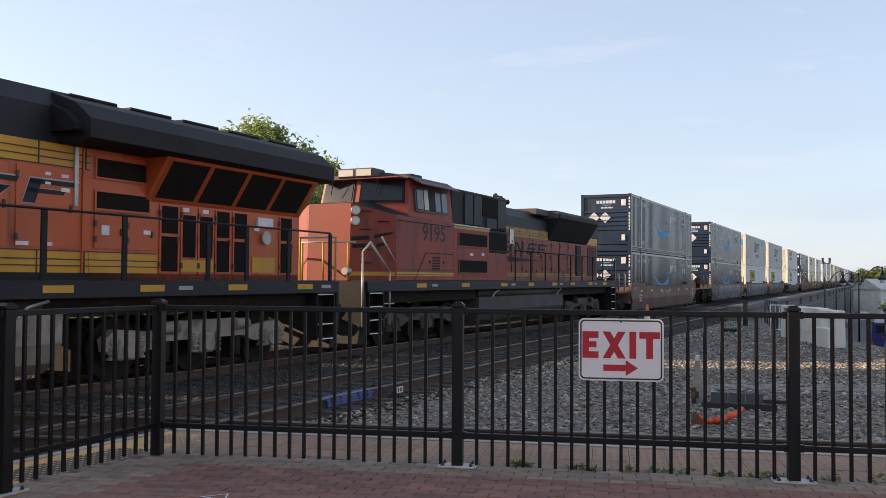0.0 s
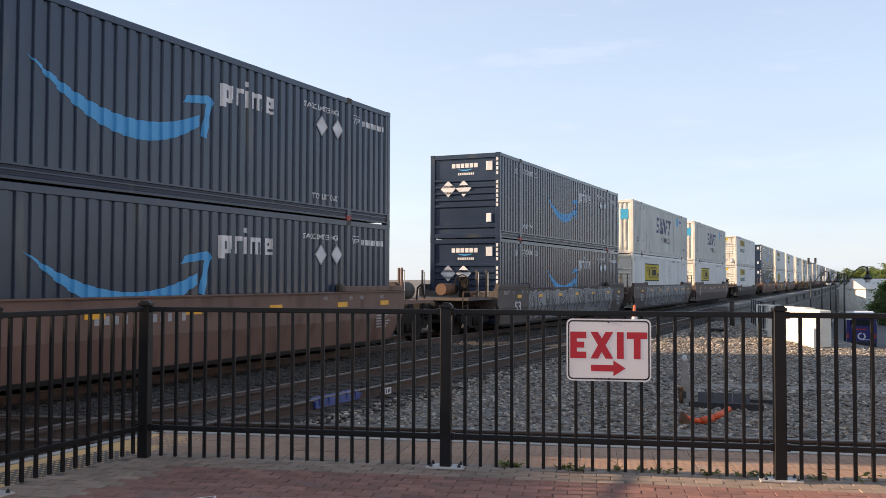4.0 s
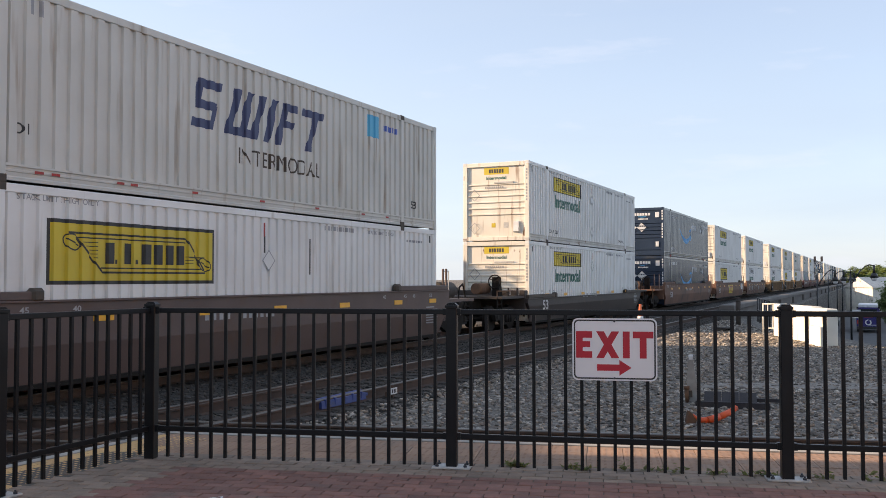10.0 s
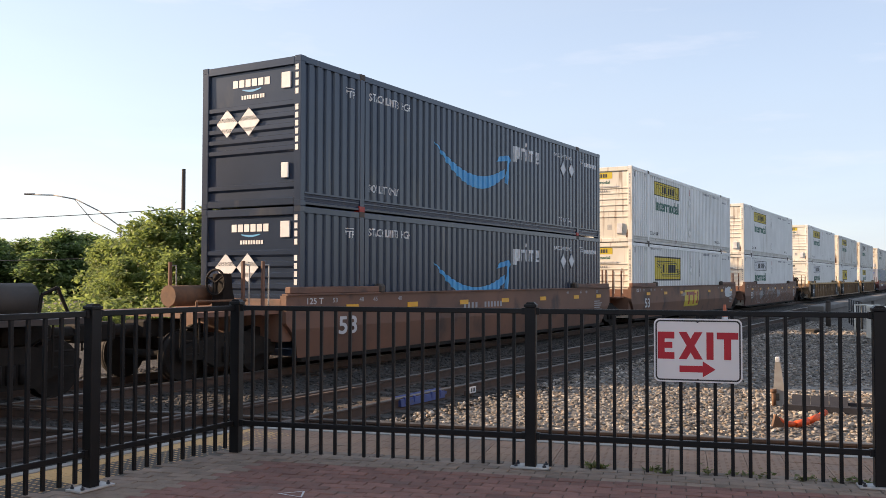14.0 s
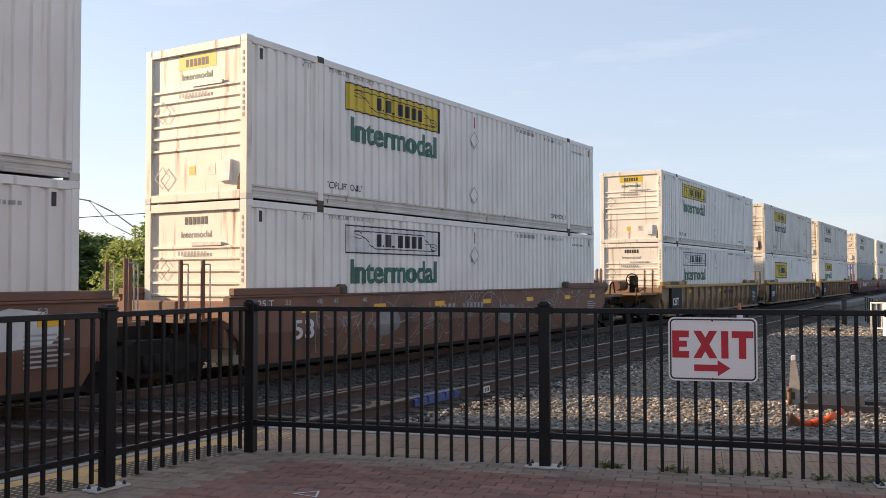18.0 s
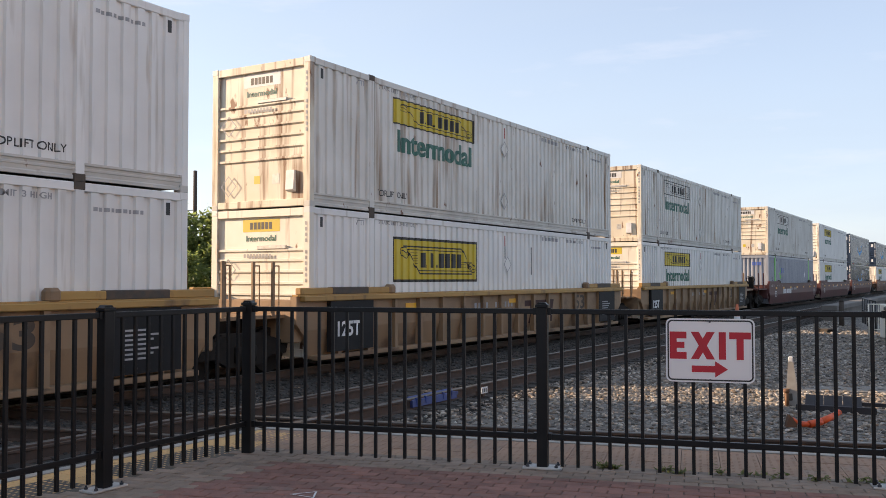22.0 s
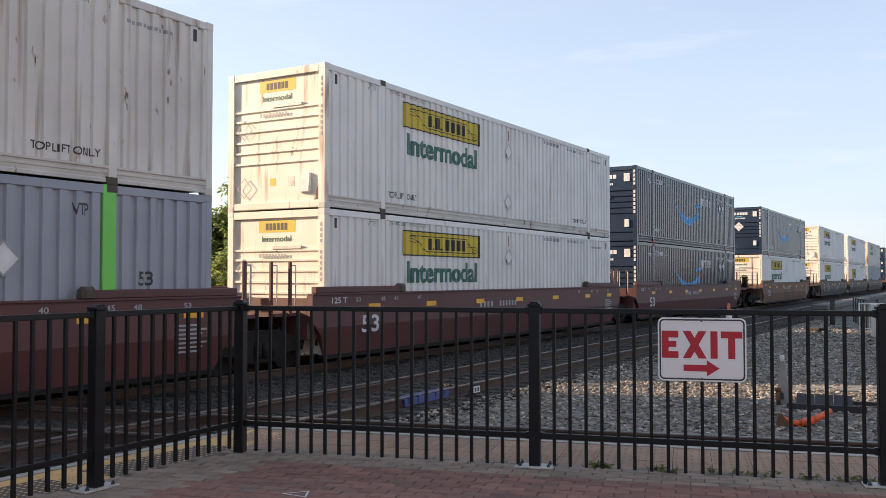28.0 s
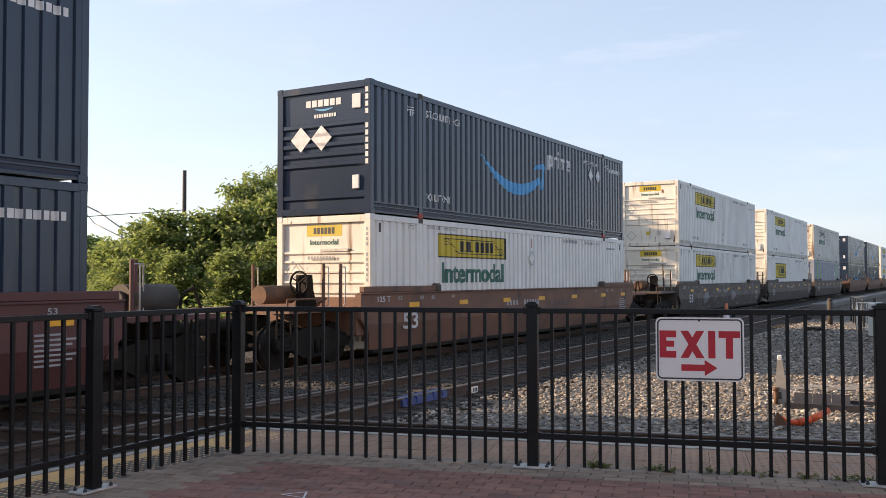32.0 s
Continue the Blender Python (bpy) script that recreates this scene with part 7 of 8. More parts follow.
    for dx, dy, dz, d in ((-0.1, -0.2, 0.56, -1), (-0.1, 0.0, 0.66, -1), (-0.1, 0.2, 0.56, -1), (0.1, -0.12, 0.5, 1), (0.1, 0.12, 0.5, 1)):
        bm = bmesh.new()
        tube(bm, (12.7, dy, 4.05 + dz), (12.7 + d * 0.3, dy, 4.05 + dz), 0.03, 10, 0.05)
        tube(bm, (12.7 + d * 0.3, dy, 4.05 + dz), (12.7 + d * 0.42, dy, 4.05 + dz), 0.05, 10, 0.1)
        part("trumpet", bm, M_LBLACK, horn, "black horn trumpet")
    bm = bmesh.new()
    box(bm, 13.9, 15.25, -1.0, 1.0, 4.12, 4.36, bev=0.03)
    part("roof_duct", bm, M_ROOFB, root, "dusty brown roof duct")
    # flared radiator
    bm = bmesh.new()
    prism(bm, [(-hy, 3.26), (-1.45, 4.08), (-1.45, 4.22), (-1.25, 4.36), (1.25, 4.36), (1.45, 4.22), (1.45, 4.08), (hy, 3.26)], "x", 15.25, 20.4)
    part("radiator_wing", bm, M_LBLACK, root, "flared sooty black radiator section")
    boxpart("wing_face", (15.235, 15.25, -1.40, 1.40, 4.06, 4.30), M_ROOFB, root, "dusty brown front of the radiator")
    for k in range(3):
        bm = bmesh.new()
        tube(bm, (16.2 + k * 1.6, 0, 4.35), (16.2 + k * 1.6, 0, 4.42), 0.7, 16)
        part("radiator_fan", bm, M_LBLACK, root)
    boxpart("rear_hood", (20.4, 21.95, -hy, hy, 1.68, 3.22), P, root, bev=0.02)
    boxpart("rear_stripe", (20.4, 21.95, -hy - 0.004, hy + 0.004, 3.22, 3.54), M_LYEL, root)
    boxpart("rear_cap", (20.4, 21.95, -hy, hy, 3.54, 4.40), M_LBLUE, root, bev=0.04)
    panel(root, "rear_recess", 20.5, 21.75, 1.88, 3.14, -hy, M_MAROON)
    handrail(root, [10.4, 11.9, 13.4, 14.9, 16.4, 17.9, 19.4, 20.9, 22.9], -1.5, 1.68, 2.68, M_LBLACK, 0.035)
    handrail(root, [10.4, 14.9, 19.4, 22.9], 1.5, 1.68, 2.68, M_LBLACK)
    # front platform rails, bent and bright
    for y in (-1.47, 1.47):
        bm = bmesh.new()
        pipe(bm, [(0.6, y, 0.6), (0.6, y, 2.35), (0.95, y, 2.6), (1.9, y, 1.9), (1.9, y, 0.6)], 0.025, 8)
        pipe(bm, [(2.6, y, 1.7), (2.4, y, 1.95), (1.5, y, 2.75)], 0.02, 8)
        part("step_rail", bm, M_SILVER, root, "bright bent step handrail")
    for y in (-1.0, -0.3, 0.3, 1.0):
        bm = bmesh.new()
        pipe(bm, [(0.7, y, 1.68), (0.7, y, 2.6)], 0.025, 8)
        part("front_stanchion", bm, M_LYEL, root)
    bm = bmesh.new()
    tube(bm, (0.7, -1.2, 2.6), (0.7, 1.2, 2.6), 0.02, 8)
    part("front_rail", bm, M_SILVER, root)
    for y in (-1.0, 1.0):
        bm = bmesh.new()
        tube(bm, (0.55, y, 1.9), (0.75, y, 1.9), 0.09, 14)
        part("ditch_light", bm, M_SILVER, root, "round ditch light")
    for y in (-0.5, 0.35):
        bm = bmesh.new()
        pipe(bm, [(0.6, y, 1.4), (0.45, y, 1.1), (0.5, y + 0.1, 0.75), (0.6, y + 0.2, 0.95)], 0.025)
        part("air_hose", bm, M_SILVER, root)
    for y in (-1.45, 1.45):
        bm = bmesh.new()
        pipe(bm, [(L - 0.15, y, 0.6), (L - 0.15, y, 2.5), (L - 0.6, y, 2.62)], 0.025, 8)
        part("step_rail", bm, M_SILVER, root)
    return root


MOVERS.append((loco_leading(), 17.25 - 22.4, 0.0))
MOVERS.append((loco_second(), 17.6, 0.0))


# ---------------------------------------------------------------- trees and far things
def polar(az, r, z=0.0):
    """A place seen from the platform at an angle to the right of the y axis, r metres ahead."""
    return Vector((r * math.tan(radians(az)), r, z))


def leaves(rng, centres, spread, count, size):
    """Drooping leaf blades in tufts: five-sided blades, folded along the middle."""
    c = centres[rng.integers(0, len(centres), count)]
    p = c + rng.normal(0, 1, (count, 3)) * spread
    ang = rng.uniform(0, 2 * np.pi, count)
    droop = rng.uniform(-1.0, 0.35, count)
    d = np.stack([np.cos(ang) * np.cos(droop), np.sin(ang) * np.cos(droop), np.sin(droop)], 1)
    up = rng.normal(0, 0.5, (count, 3)) + np.array([0, 0, 1])
    side = np.cross(d, up)
    side /= np.linalg.norm(side, axis=1)[:, None] + 1e-9
    nrm = np.cross(side, d)
    l = size * rng.uniform(0.7, 1.5, (count, 1))
    w = l * 0.26
    v = np.stack([p, p + d * l * 0.45 + side * w + nrm * w * 0.35, p + d * l, p + d * l * 0.45 - side * w + nrm * w * 0.35], 1).reshape(-1, 3)
    i = 4 * np.arange(count)[:, None]
    f = np.concatenate([i + np.array([[0, 1, 2]]), i + np.array([[0, 2, 3]])], 1).reshape(-1, 3)
    return v, f


def make_tree(name, label, category, h, crown_r, n_tufts, n_leaves, size, seed, material, low=0.25, trunk_r=0.14, dome=False):
    rng = np.random.default_rng(seed)
    root = thing(name, label, category, "trees behind the track")
    bm = bmesh.new()
    tips = []
    pts = [Vector((0, 0, -0.1))]
    for k in range(5):
        pts.append(Vector((rng.normal(0, 0.12), rng.normal(0, 0.12), h * 0.75 * (k + 1) / 5)))
    for k in range(5):
        tube(bm, pts[k], pts[k + 1], trunk_r * (1 - k * 0.16), 8, trunk_r * (1 - (k + 1) * 0.16))
    n_limb = 11
    for k in range(n_limb):
        z = h * (low + (0.72 - low) * k / n_limb)
        a = k * 2.4 + rng.uniform(-0.4, 0.4)
        reach = crown_r * rng.uniform(0.55, 0.95) * (1.0 - 0.35 * k / n_limb)
        p0 = Vector((0, 0, z))
        p1 = p0 + Vector((math.cos(a) * reach * 0.55, math.sin(a) * reach * 0.55, h * rng.uniform(0.05, 0.13)))
        p2 = p0 + Vector((math.cos(a + 0.2) * reach, math.sin(a + 0.2) * reach, h * rng.uniform(0.08, 0.24)))
        tube(bm, p0, p1, trunk_r * 0.4, 6, trunk_r * 0.26)
        tube(bm, p1, p2, trunk_r * 0.26, 6, trunk_r * 0.1)
        tips += [p1, p2, (p1 + p2) / 2]
    part("trunk", bm, M_BARK, root)
    cs = [np.array(t) for t in tips]
    while len(cs) < n_tufts:
        a, u = rng.uniform(0, 6.28), rng.uniform(0, 1)
        z = h * (low * 0.8 + (0.96 - low * 0.8) * u)
        env = crown_r * (0.2 + 1.0 * math.sin(math.pi * (0.15 + 0.83 * u)) ** 0.8) * (0.62 + 0.36 * math.sin(a * 2 + seed) * math.sin(a * 3 + 5 * u))
        if dome:
            env = crown_r * (0.14 + 0.95 * math.sqrt(max(0.0, 1 - ((u - 0.42) / 0.58) ** 2))) * (0.82 + 0.22 * math.sin(a * 3 + seed + 4 * u))
        r = env * math.sqrt(rng.uniform(0.15, 1.0)) * rng.uniform(0.7, 1.15)
        cs.append(np.array((math.cos(a) * r, math.sin(a) * r, z + rng.uniform(-0.2, 0.2))))
    cs = np.array(cs)
    v, f = leaves(rng, cs, np.array([0.26, 0.26, 0.17]) * crown_r / 2.2, n_leaves, size)
    part("crown", raw("crown", v.tolist(), f.tolist(), material), material, root)
    return root


def pose_scaled(p, turn, sc):
    return Matrix.Translation(p) @ Matrix.Rotation(turn, 4, "Z") @ Matrix.Diagonal((*sc, 1))


TALL = make_tree("tree", "tall leafy tree with feathery green foliage behind the track", "tree", 8.6, 1.9, 84, 6200, 0.27, 11, M_LEAF)
BUSHY = make_tree("tree", "broad low leafy tree beside the track", "tree", 5.0, 2.3, 105, 9000, 0.22, 12, M_LEAF, low=0.08, trunk_r=0.1)
ROUND = make_tree("tree", "leafy tree with a rounded feathery crown behind the track", "tree", 8.6, 2.7, 150, 11000, 0.27, 15, M_LEAF, low=0.32, dome=True)
DARK = make_tree("tree", "dark green tree in the far tree line", "tree", 7.5, 3.2, 200, 11000, 0.42, 13, M_LEAF2, low=0.06, trunk_r=0.16)


def plant(proto, az, r, top, width=1.0, base=None):
    """Sets a tree so that its crown ends at a given height."""
    z = BED if base is None else base
    h = {TALL: 8.6, BUSHY: 5.9, DARK: 7.2, ROUND: 8.7}[proto]
    k = (top - z) / h
    p = polar(az, r, z)
    m = pose_scaled(p, random.uniform(0, 6.28), (k * width, k * width, k))
    if id(proto) in USED:
        return copy_thing(proto, m @ Matrix.Diagonal((*(1 / c for c in proto.scale), 1)))
    USED.add(id(proto))
    proto.matrix_basis = m
    return proto


def crest(az, r, el):
    return EYE[2] + r / math.cos(radians(az)) * math.tan(radians(el))


for proto, az, r, el, w in ((ROUND, -11.5, 44, 10.3, 0.85), (ROUND, -14.0, 44, 8.5, 0.6), (ROUND, -9.2, 50, 8.6, 0.55), (ROUND, -7.2, 56, 7.9, 0.5), (ROUND, -5.7, 60, 6.9, 0.5), (BUSHY, -15.6, 33, 6.4, 0.9), (ROUND, -16.4, 35, 6.9, 0.8), (BUSHY, -17.6, 33, 5.6, 1.0),
                          (BUSHY, -19.6, 33, 5.1, 1.0), (BUSHY, -21.6, 33, 5.0, 1.1), (BUSHY, -23.2, 34, 4.3, 1.05), (BUSHY, -25.0, 35, 3.0, 0.95), (BUSHY, -13.0, 31, 4.6, 1.1), (BUSHY, -10.0, 32, 4.8, 1.1), (BUSHY, -7.4, 52, 4.6, 1.1), (BUSHY, -15.2, 30.5, 3.2, 1.1),
                          (BUSHY, -5.4, 60, 3.8, 1.0), (BUSHY, -18.0, 29.5, 2.4, 1.1), (BUSHY, -21.2, 30, 2.2, 1.1), (BUSHY, -11.4, 30, 3.0, 1.1), (BUSHY, -24.0, 31, 1.8, 1.1)):
    plant(proto, az, r, crest(az, r, el), w)
# trees added beside the line, out of sight, only to shade the platform
for x, y, top in ((-23, 9.0, 7.4), (-23, 5.5, 7.7), (-23, 2.0, 8.4), (-23, -2, 8.8)):
    k = (top - BED) / 8.6
    copy_thing(TALL, pose_scaled(Vector((x, y, BED)), x, (k * 1.3, k * 1.3, k)))


def shade_block():
    """An added block across the line, out of sight, sized to shade the platform."""
    root = thing("depot_building", "plain brick block added out of view to shade the platform", "building", m=pose(-26, -2, BED))
    boxpart("wall", (-5, 0, -13, 14.4, 0, 8.4), M_BRICK, root)
    roof = bmesh.new()
    prism(roof, [(-5.5, 8.4), (0.5, 8.4), (0.5, 8.6), (-2.5, 8.85), (-5.5, 8.6)], "y", -13.4, 14.8)
    part("roof", roof, M_RAILS, root)


def bounce_block():
    """An added sunlit block behind the platform, out of sight: it closes the place and throws warm light back."""
    root = thing("station_building", "tan brick block with a flat roof, added out of view to reflect warm light", "building", m=pose(17, -22, 0))
    boxpart("wall", (0, 9, -26, 27, -0.4, 8.5), M_TANB, root)
    boxpart("roof", (-0.6, 9.6, -26.6, 27.6, 8.5, 8.9), M_RAILS, root)


shade_block()
bounce_block()
for k in range(22):
    az = -40 + k * 1.55
    plant(DARK, az, 72 + (k * 7) % 11, crest(az, 72 + (k * 7) % 11, 2.25 + 0.35 * math.sin(k * 1.7)), 1.35)
for az, r, el, w, base in ((27.2, 118, 0.1, 1.2, -4.4), (28.6, 112, 0.2, 1.2, -4.4), (30.2, 108, 0.3, 1.2, -4.4), (26.0, 190, 0.9, 1.5, -4.4), (27.4, 185, 1.2, 1.5, -4.4), (28.8, 180, 1.0, 1.5, -4.4), (25.0, 330, 1.5, 1.8, -4.4), (23.2, 400, 1.25, 2.0, -4.4), (25.7, 300, 1.6, 1.8, -4.4), (27.0, 260, 1.8, 1.8, -4.4), (28.2, 240, 2.0, 1.8, -4.4), (22.2, 480, 1.1, 2.2, BED),
                        (26.3, 320, 1.6, 1.8, -4.4), (24.2, 420, 1.4, 2.0, -4.4), (27.8, 300, 1.3, 1.8, -4.4), (23.6, 520, 0.7, 2.2, BED), (22.6, 540, 0.7, 2.2, BED), (29.8, 200, 1.5, 1.5, -4.4), (31.5, 150, 1.7, 1.5, -4.4), (33.5, 130, 1.9, 1.5, -4.4)):
    plant(DARK if r < 125 else TALL, az, r, crest(az, r, el - (0.75 if el > 0.95 else 0.2)), w, base)


def weeds():
    """Low green growth along the foot of the trees, and tufts along the fence."""
    rng = np.random.default_rng(21)
    c = []
    for k in range(420):
        az = rng.uniform(-30, -4)
        r = rng.uniform(27.5, 33)
        p = polar(az, r, BED + rng.uniform(0, 0.9))
        if p.dot(N) > 16.3:
            c.append(tuple(p))
    v, f = leaves(rng, np.array(c), np.array([0.4, 0.4, 0.3]), 15000, 0.22)
    ob = new("undergrowth", raw("undergrowth", v.tolist(), f.tolist(), M_LEAF))
    tagged(ob, "tangled green undergrowth below the trees", "undergrowth", kind="stuff")
    c = []
    for u in [0.42, 0.48, 0.55, 1.0, 1.3, 1.62, 1.75, 1.95, 2.05, 2.2, 2.3, 2.42, 2.7, 3.1, 3.3, 0.9, 1.5]:
        p = POST_B + (POST_C - POST_B).normalized() * u + G * rng.uniform(0.05, 0.16)
        for j in range(2):
            c.append((p.x + rng.normal(0, 0.03), p.y + rng.normal(0, 0.015), rng.uniform(0.0, 0.03)))
    v, f = leaves(rng, np.array(c), np.array([0.03, 0.012, 0.012]), 260, 0.045)
    v[:, 2] = np.abs(v[:, 2])
    ob = new("weed_tufts", raw("weed_tufts", v.tolist(), f.tolist(), M_GRASS))
    tagged(ob, "small weeds growing along the fence foot", "weeds", kind="stuff")


weeds()


def utility_pole():
    p = polar(-20.7, 45, BED)
    root = thing("utility_pole", "bare dark wooden pole with thin wires among the trees", "pole", m=Matrix.Translation(p))
    bm = bmesh.new()
    tube(bm, (0, 0, -0.2), (0, 0, crest(-20.7, 45, 6.6) - BED), 0.13, 10, 0.10)
    part("shaft", bm, M_WOOD, root)
    q = polar(-47, 48, BED)
    two = thing("utility_pole", "plain dark wooden pole carrying thin wires", "pole", m=Matrix.Translation(q))
    bm = bmesh.new()
    tube(bm, (0, 0, -0.2), (0, 0, 6.5), 0.13, 10, 0.10)
    part("shaft", bm, M_WOOD, two)
    d = q - p
    for z0, z1, sag in ((crest(-20.7, 45, 4.2) - BED, 4.9, 0.35), (crest(-20.7, 45, 1.4) - BED, 3.4, 0.5)):
        bm = bmesh.new()
        pts = [Vector((d.x * t, d.y * t, z0 + (z1 - z0) * t - sag * 4 * t * (1 - t))) for t in (k / 16 for k in range(17))]
        pipe(bm, pts, 0.022, 5)
        part("wire", bm, M_LAMPB, root, "thin dark wire")


def arm_lamp():
    p = polar(-24.3, 60, BED)
    q = polar(-29.2, 60, 0)
    root = thing("street_lamp", "galvanised street lamp with a long double arm", "street lamp", m=Matrix.Translation(p))
    top, tip = crest(-24.9, 60, 3.0) - BED, crest(-29.2, 60, 4.75) - BED
    dx = q.x - p.x
    bm = bmesh.new()
    tube(bm, (0, 0, -0.1), (0, 0, top + 0.2), 0.1, 10, 0.07)
    part("pole", bm, M_GALVP, root)
    bm = bmesh.new()
    pipe(bm, [(0, 0, top), (dx * 0.25, 0, top + (tip - top) * 0.5), (dx * 0.5, 0, top + (tip - top) * 0.85), (dx * 0.75, 0, tip - 0.04), (dx, 0, tip)], 0.045, 8)
    part("arm", bm, M_GALVP, root)
    bm = bmesh.new()
    pipe(bm, [(0, 0, top - 0.6), (dx * 0.3, 0, top + 0.35), (dx * 0.52, 0, top + (tip - top) * 0.86)], 0.03, 8)
    part("brace", bm, M_GALVP, root)
    bm = bmesh.new()
    box(bm, dx - 0.5, dx + 0.25, -0.15, 0.15, tip - 0.02, tip + 0.10, bev=0.05)
    part("lamp_head", bm, M_GALVP, root)


utility_pole()
arm_lamp()


# ---------------------------------------------------------------- the lower street
LOW = -4.4


def street():
    bm = bmesh.new()
    a, b, c, d = at(28, 3.9), at(1200, 3.9), at(1200, -13), at(28, -13)
    bm.faces.new([bm.verts.new((p.x, p.y, LOW + 0.02)) for p in (a, d, c, b)])
    tagged(part("road", bm, M_ASPH), "worn grey asphalt street below the embankment", "road", kind="structure")
    bm = bmesh.new()
    for n0, n1 in ((3.9, 4.1), (-13.2, -13.0)):
        q = [at(28, n0), at(1200, n0), at(1200, n1), at(28, n1)]
        prism(bm, [(p.x, p.y) for p in q], "z", LOW, LOW + 0.15)
    tagged(part("kerb", bm, M_CONC), "grey concrete kerb along the street", "kerb", kind="structure")
    bm = bmesh.new()
    for k in range(60):
        q = [at(40 + k * 9, -4.6), at(43 + k * 9, -4.6), at(43 + k * 9, -4.45), at(40 + k * 9, -4.45)]
        bm.faces.new([bm.verts.new((p.x, p.y, LOW + 0.026)) for p in q])
    tagged(part("road_marking", bm, M_YEL), "dashed yellow centre line", "road marking", kind="structure")


street()


def retaining_wall():
    root = thing("retaining_wall", "long grey concrete retaining wall under the tracks", "wall", kind="structure", m=Matrix.Translation(at(43, 6.0, 0)) @ Matrix.Rotation(HD, 4, "Z"))
    bm = bmesh.new()
    box(bm, 0, 11.96, -0.25, 0.2, LOW, 0.02)
    wallm = finish(bm, "wall_panel")
    wallm.materials.append(M_WALLC)
    bm = bmesh.new()
    box(bm, -0.02, 11.98, -0.38, 0.3, 0.02, 0.26, bev=0.03)
    cap = finish(bm, "coping")
    cap.materials.append(M_WALLC)
    bm = bmesh.new()
    box(bm, -0.3, 0.3, -0.42, 0.0, LOW, 0.0)
    pil = finish(bm, "pilaster")
    pil.materials.append(M_WALLC)
    for k in range(60):
        o = part("wall_panel", wallm, M_WALLC, root)
        o.location = (k * 12, 0, 0)
        part("coping", cap, M_WALLC, o)
        part("pilaster", pil, M_WALLC, o)


retaining_wall()


def gooseneck_lamp(az, r, arm, h):
    p = polar(az, r, LOW)
    root = thing("street_lamp", "black street lamp with a gooseneck arm and bell shade", "street lamp", "lamps along the street", m=Matrix.Translation(p))
    bm = bmesh.new()
    tube(bm, (0, 0, 0), (0, 0, 0.8), 0.16, 10, 0.12)
    tube(bm, (0, 0, 0.8), (0, 0, h), 0.085, 10, 0.06)
    tube(bm, (0, 0, h), (0, 0, h + 0.4), 0.05, 8, 0.01)
    part("pole", bm, M_LAMPB, root)
    bm = bmesh.new()
    pts = [(arm * (0.05 + 0.95 * t), 0, h - 0.8 + 1.5 * math.sin(t * 1.9) / math.sin(1.9) * (0.95 if t < 0.9 else 0.93)) for t in (0, 0.2, 0.4, 0.6, 0.8, 0.92, 1.0)]
    pipe(bm, pts, 0.045, 8)
    end = pts[-1]
    part("arm", bm, M_LAMPB, root)
    bm = bmesh.new()
    tube(bm, (end[0], 0, end[2] - 0.55), (end[0], 0, end[2] + 0.1), 0.10, 12, 0.07)
    tube(bm, (end[0], 0, end[2] - 0.95), (end[0], 0, end[2] - 0.55), 0.34, 12, 0.16)
    s = part("shade", bm, M_LAMPB, root)
    bm = bmesh.new()
    tube(bm, (end[0], 0, end[2] - 1.2), (end[0], 0, end[2] - 0.95), 0.16, 10, 0.26)
    part("globe", bm, M_WHITE, s, "frosted pale lamp globe")
    if arm > 1.8:
        for z in (3.1, 2.7):
            boxpart("street_sign", (0.08, 0.75, -0.02, 0.02, z, z + 0.28), M_WHITE, root, "small pale street sign")


for az, r, arm, h in ((24.75, 72.5, 1.9, 6.3), (22.95, 84, 1.7, 6.0), (23.55, 98, 1.7, 6.0), (24.02, 112, 1.7, 6.0), (24.3, 127, 1.7, 6.0)):
    gooseneck_lamp(az, r, arm, h)


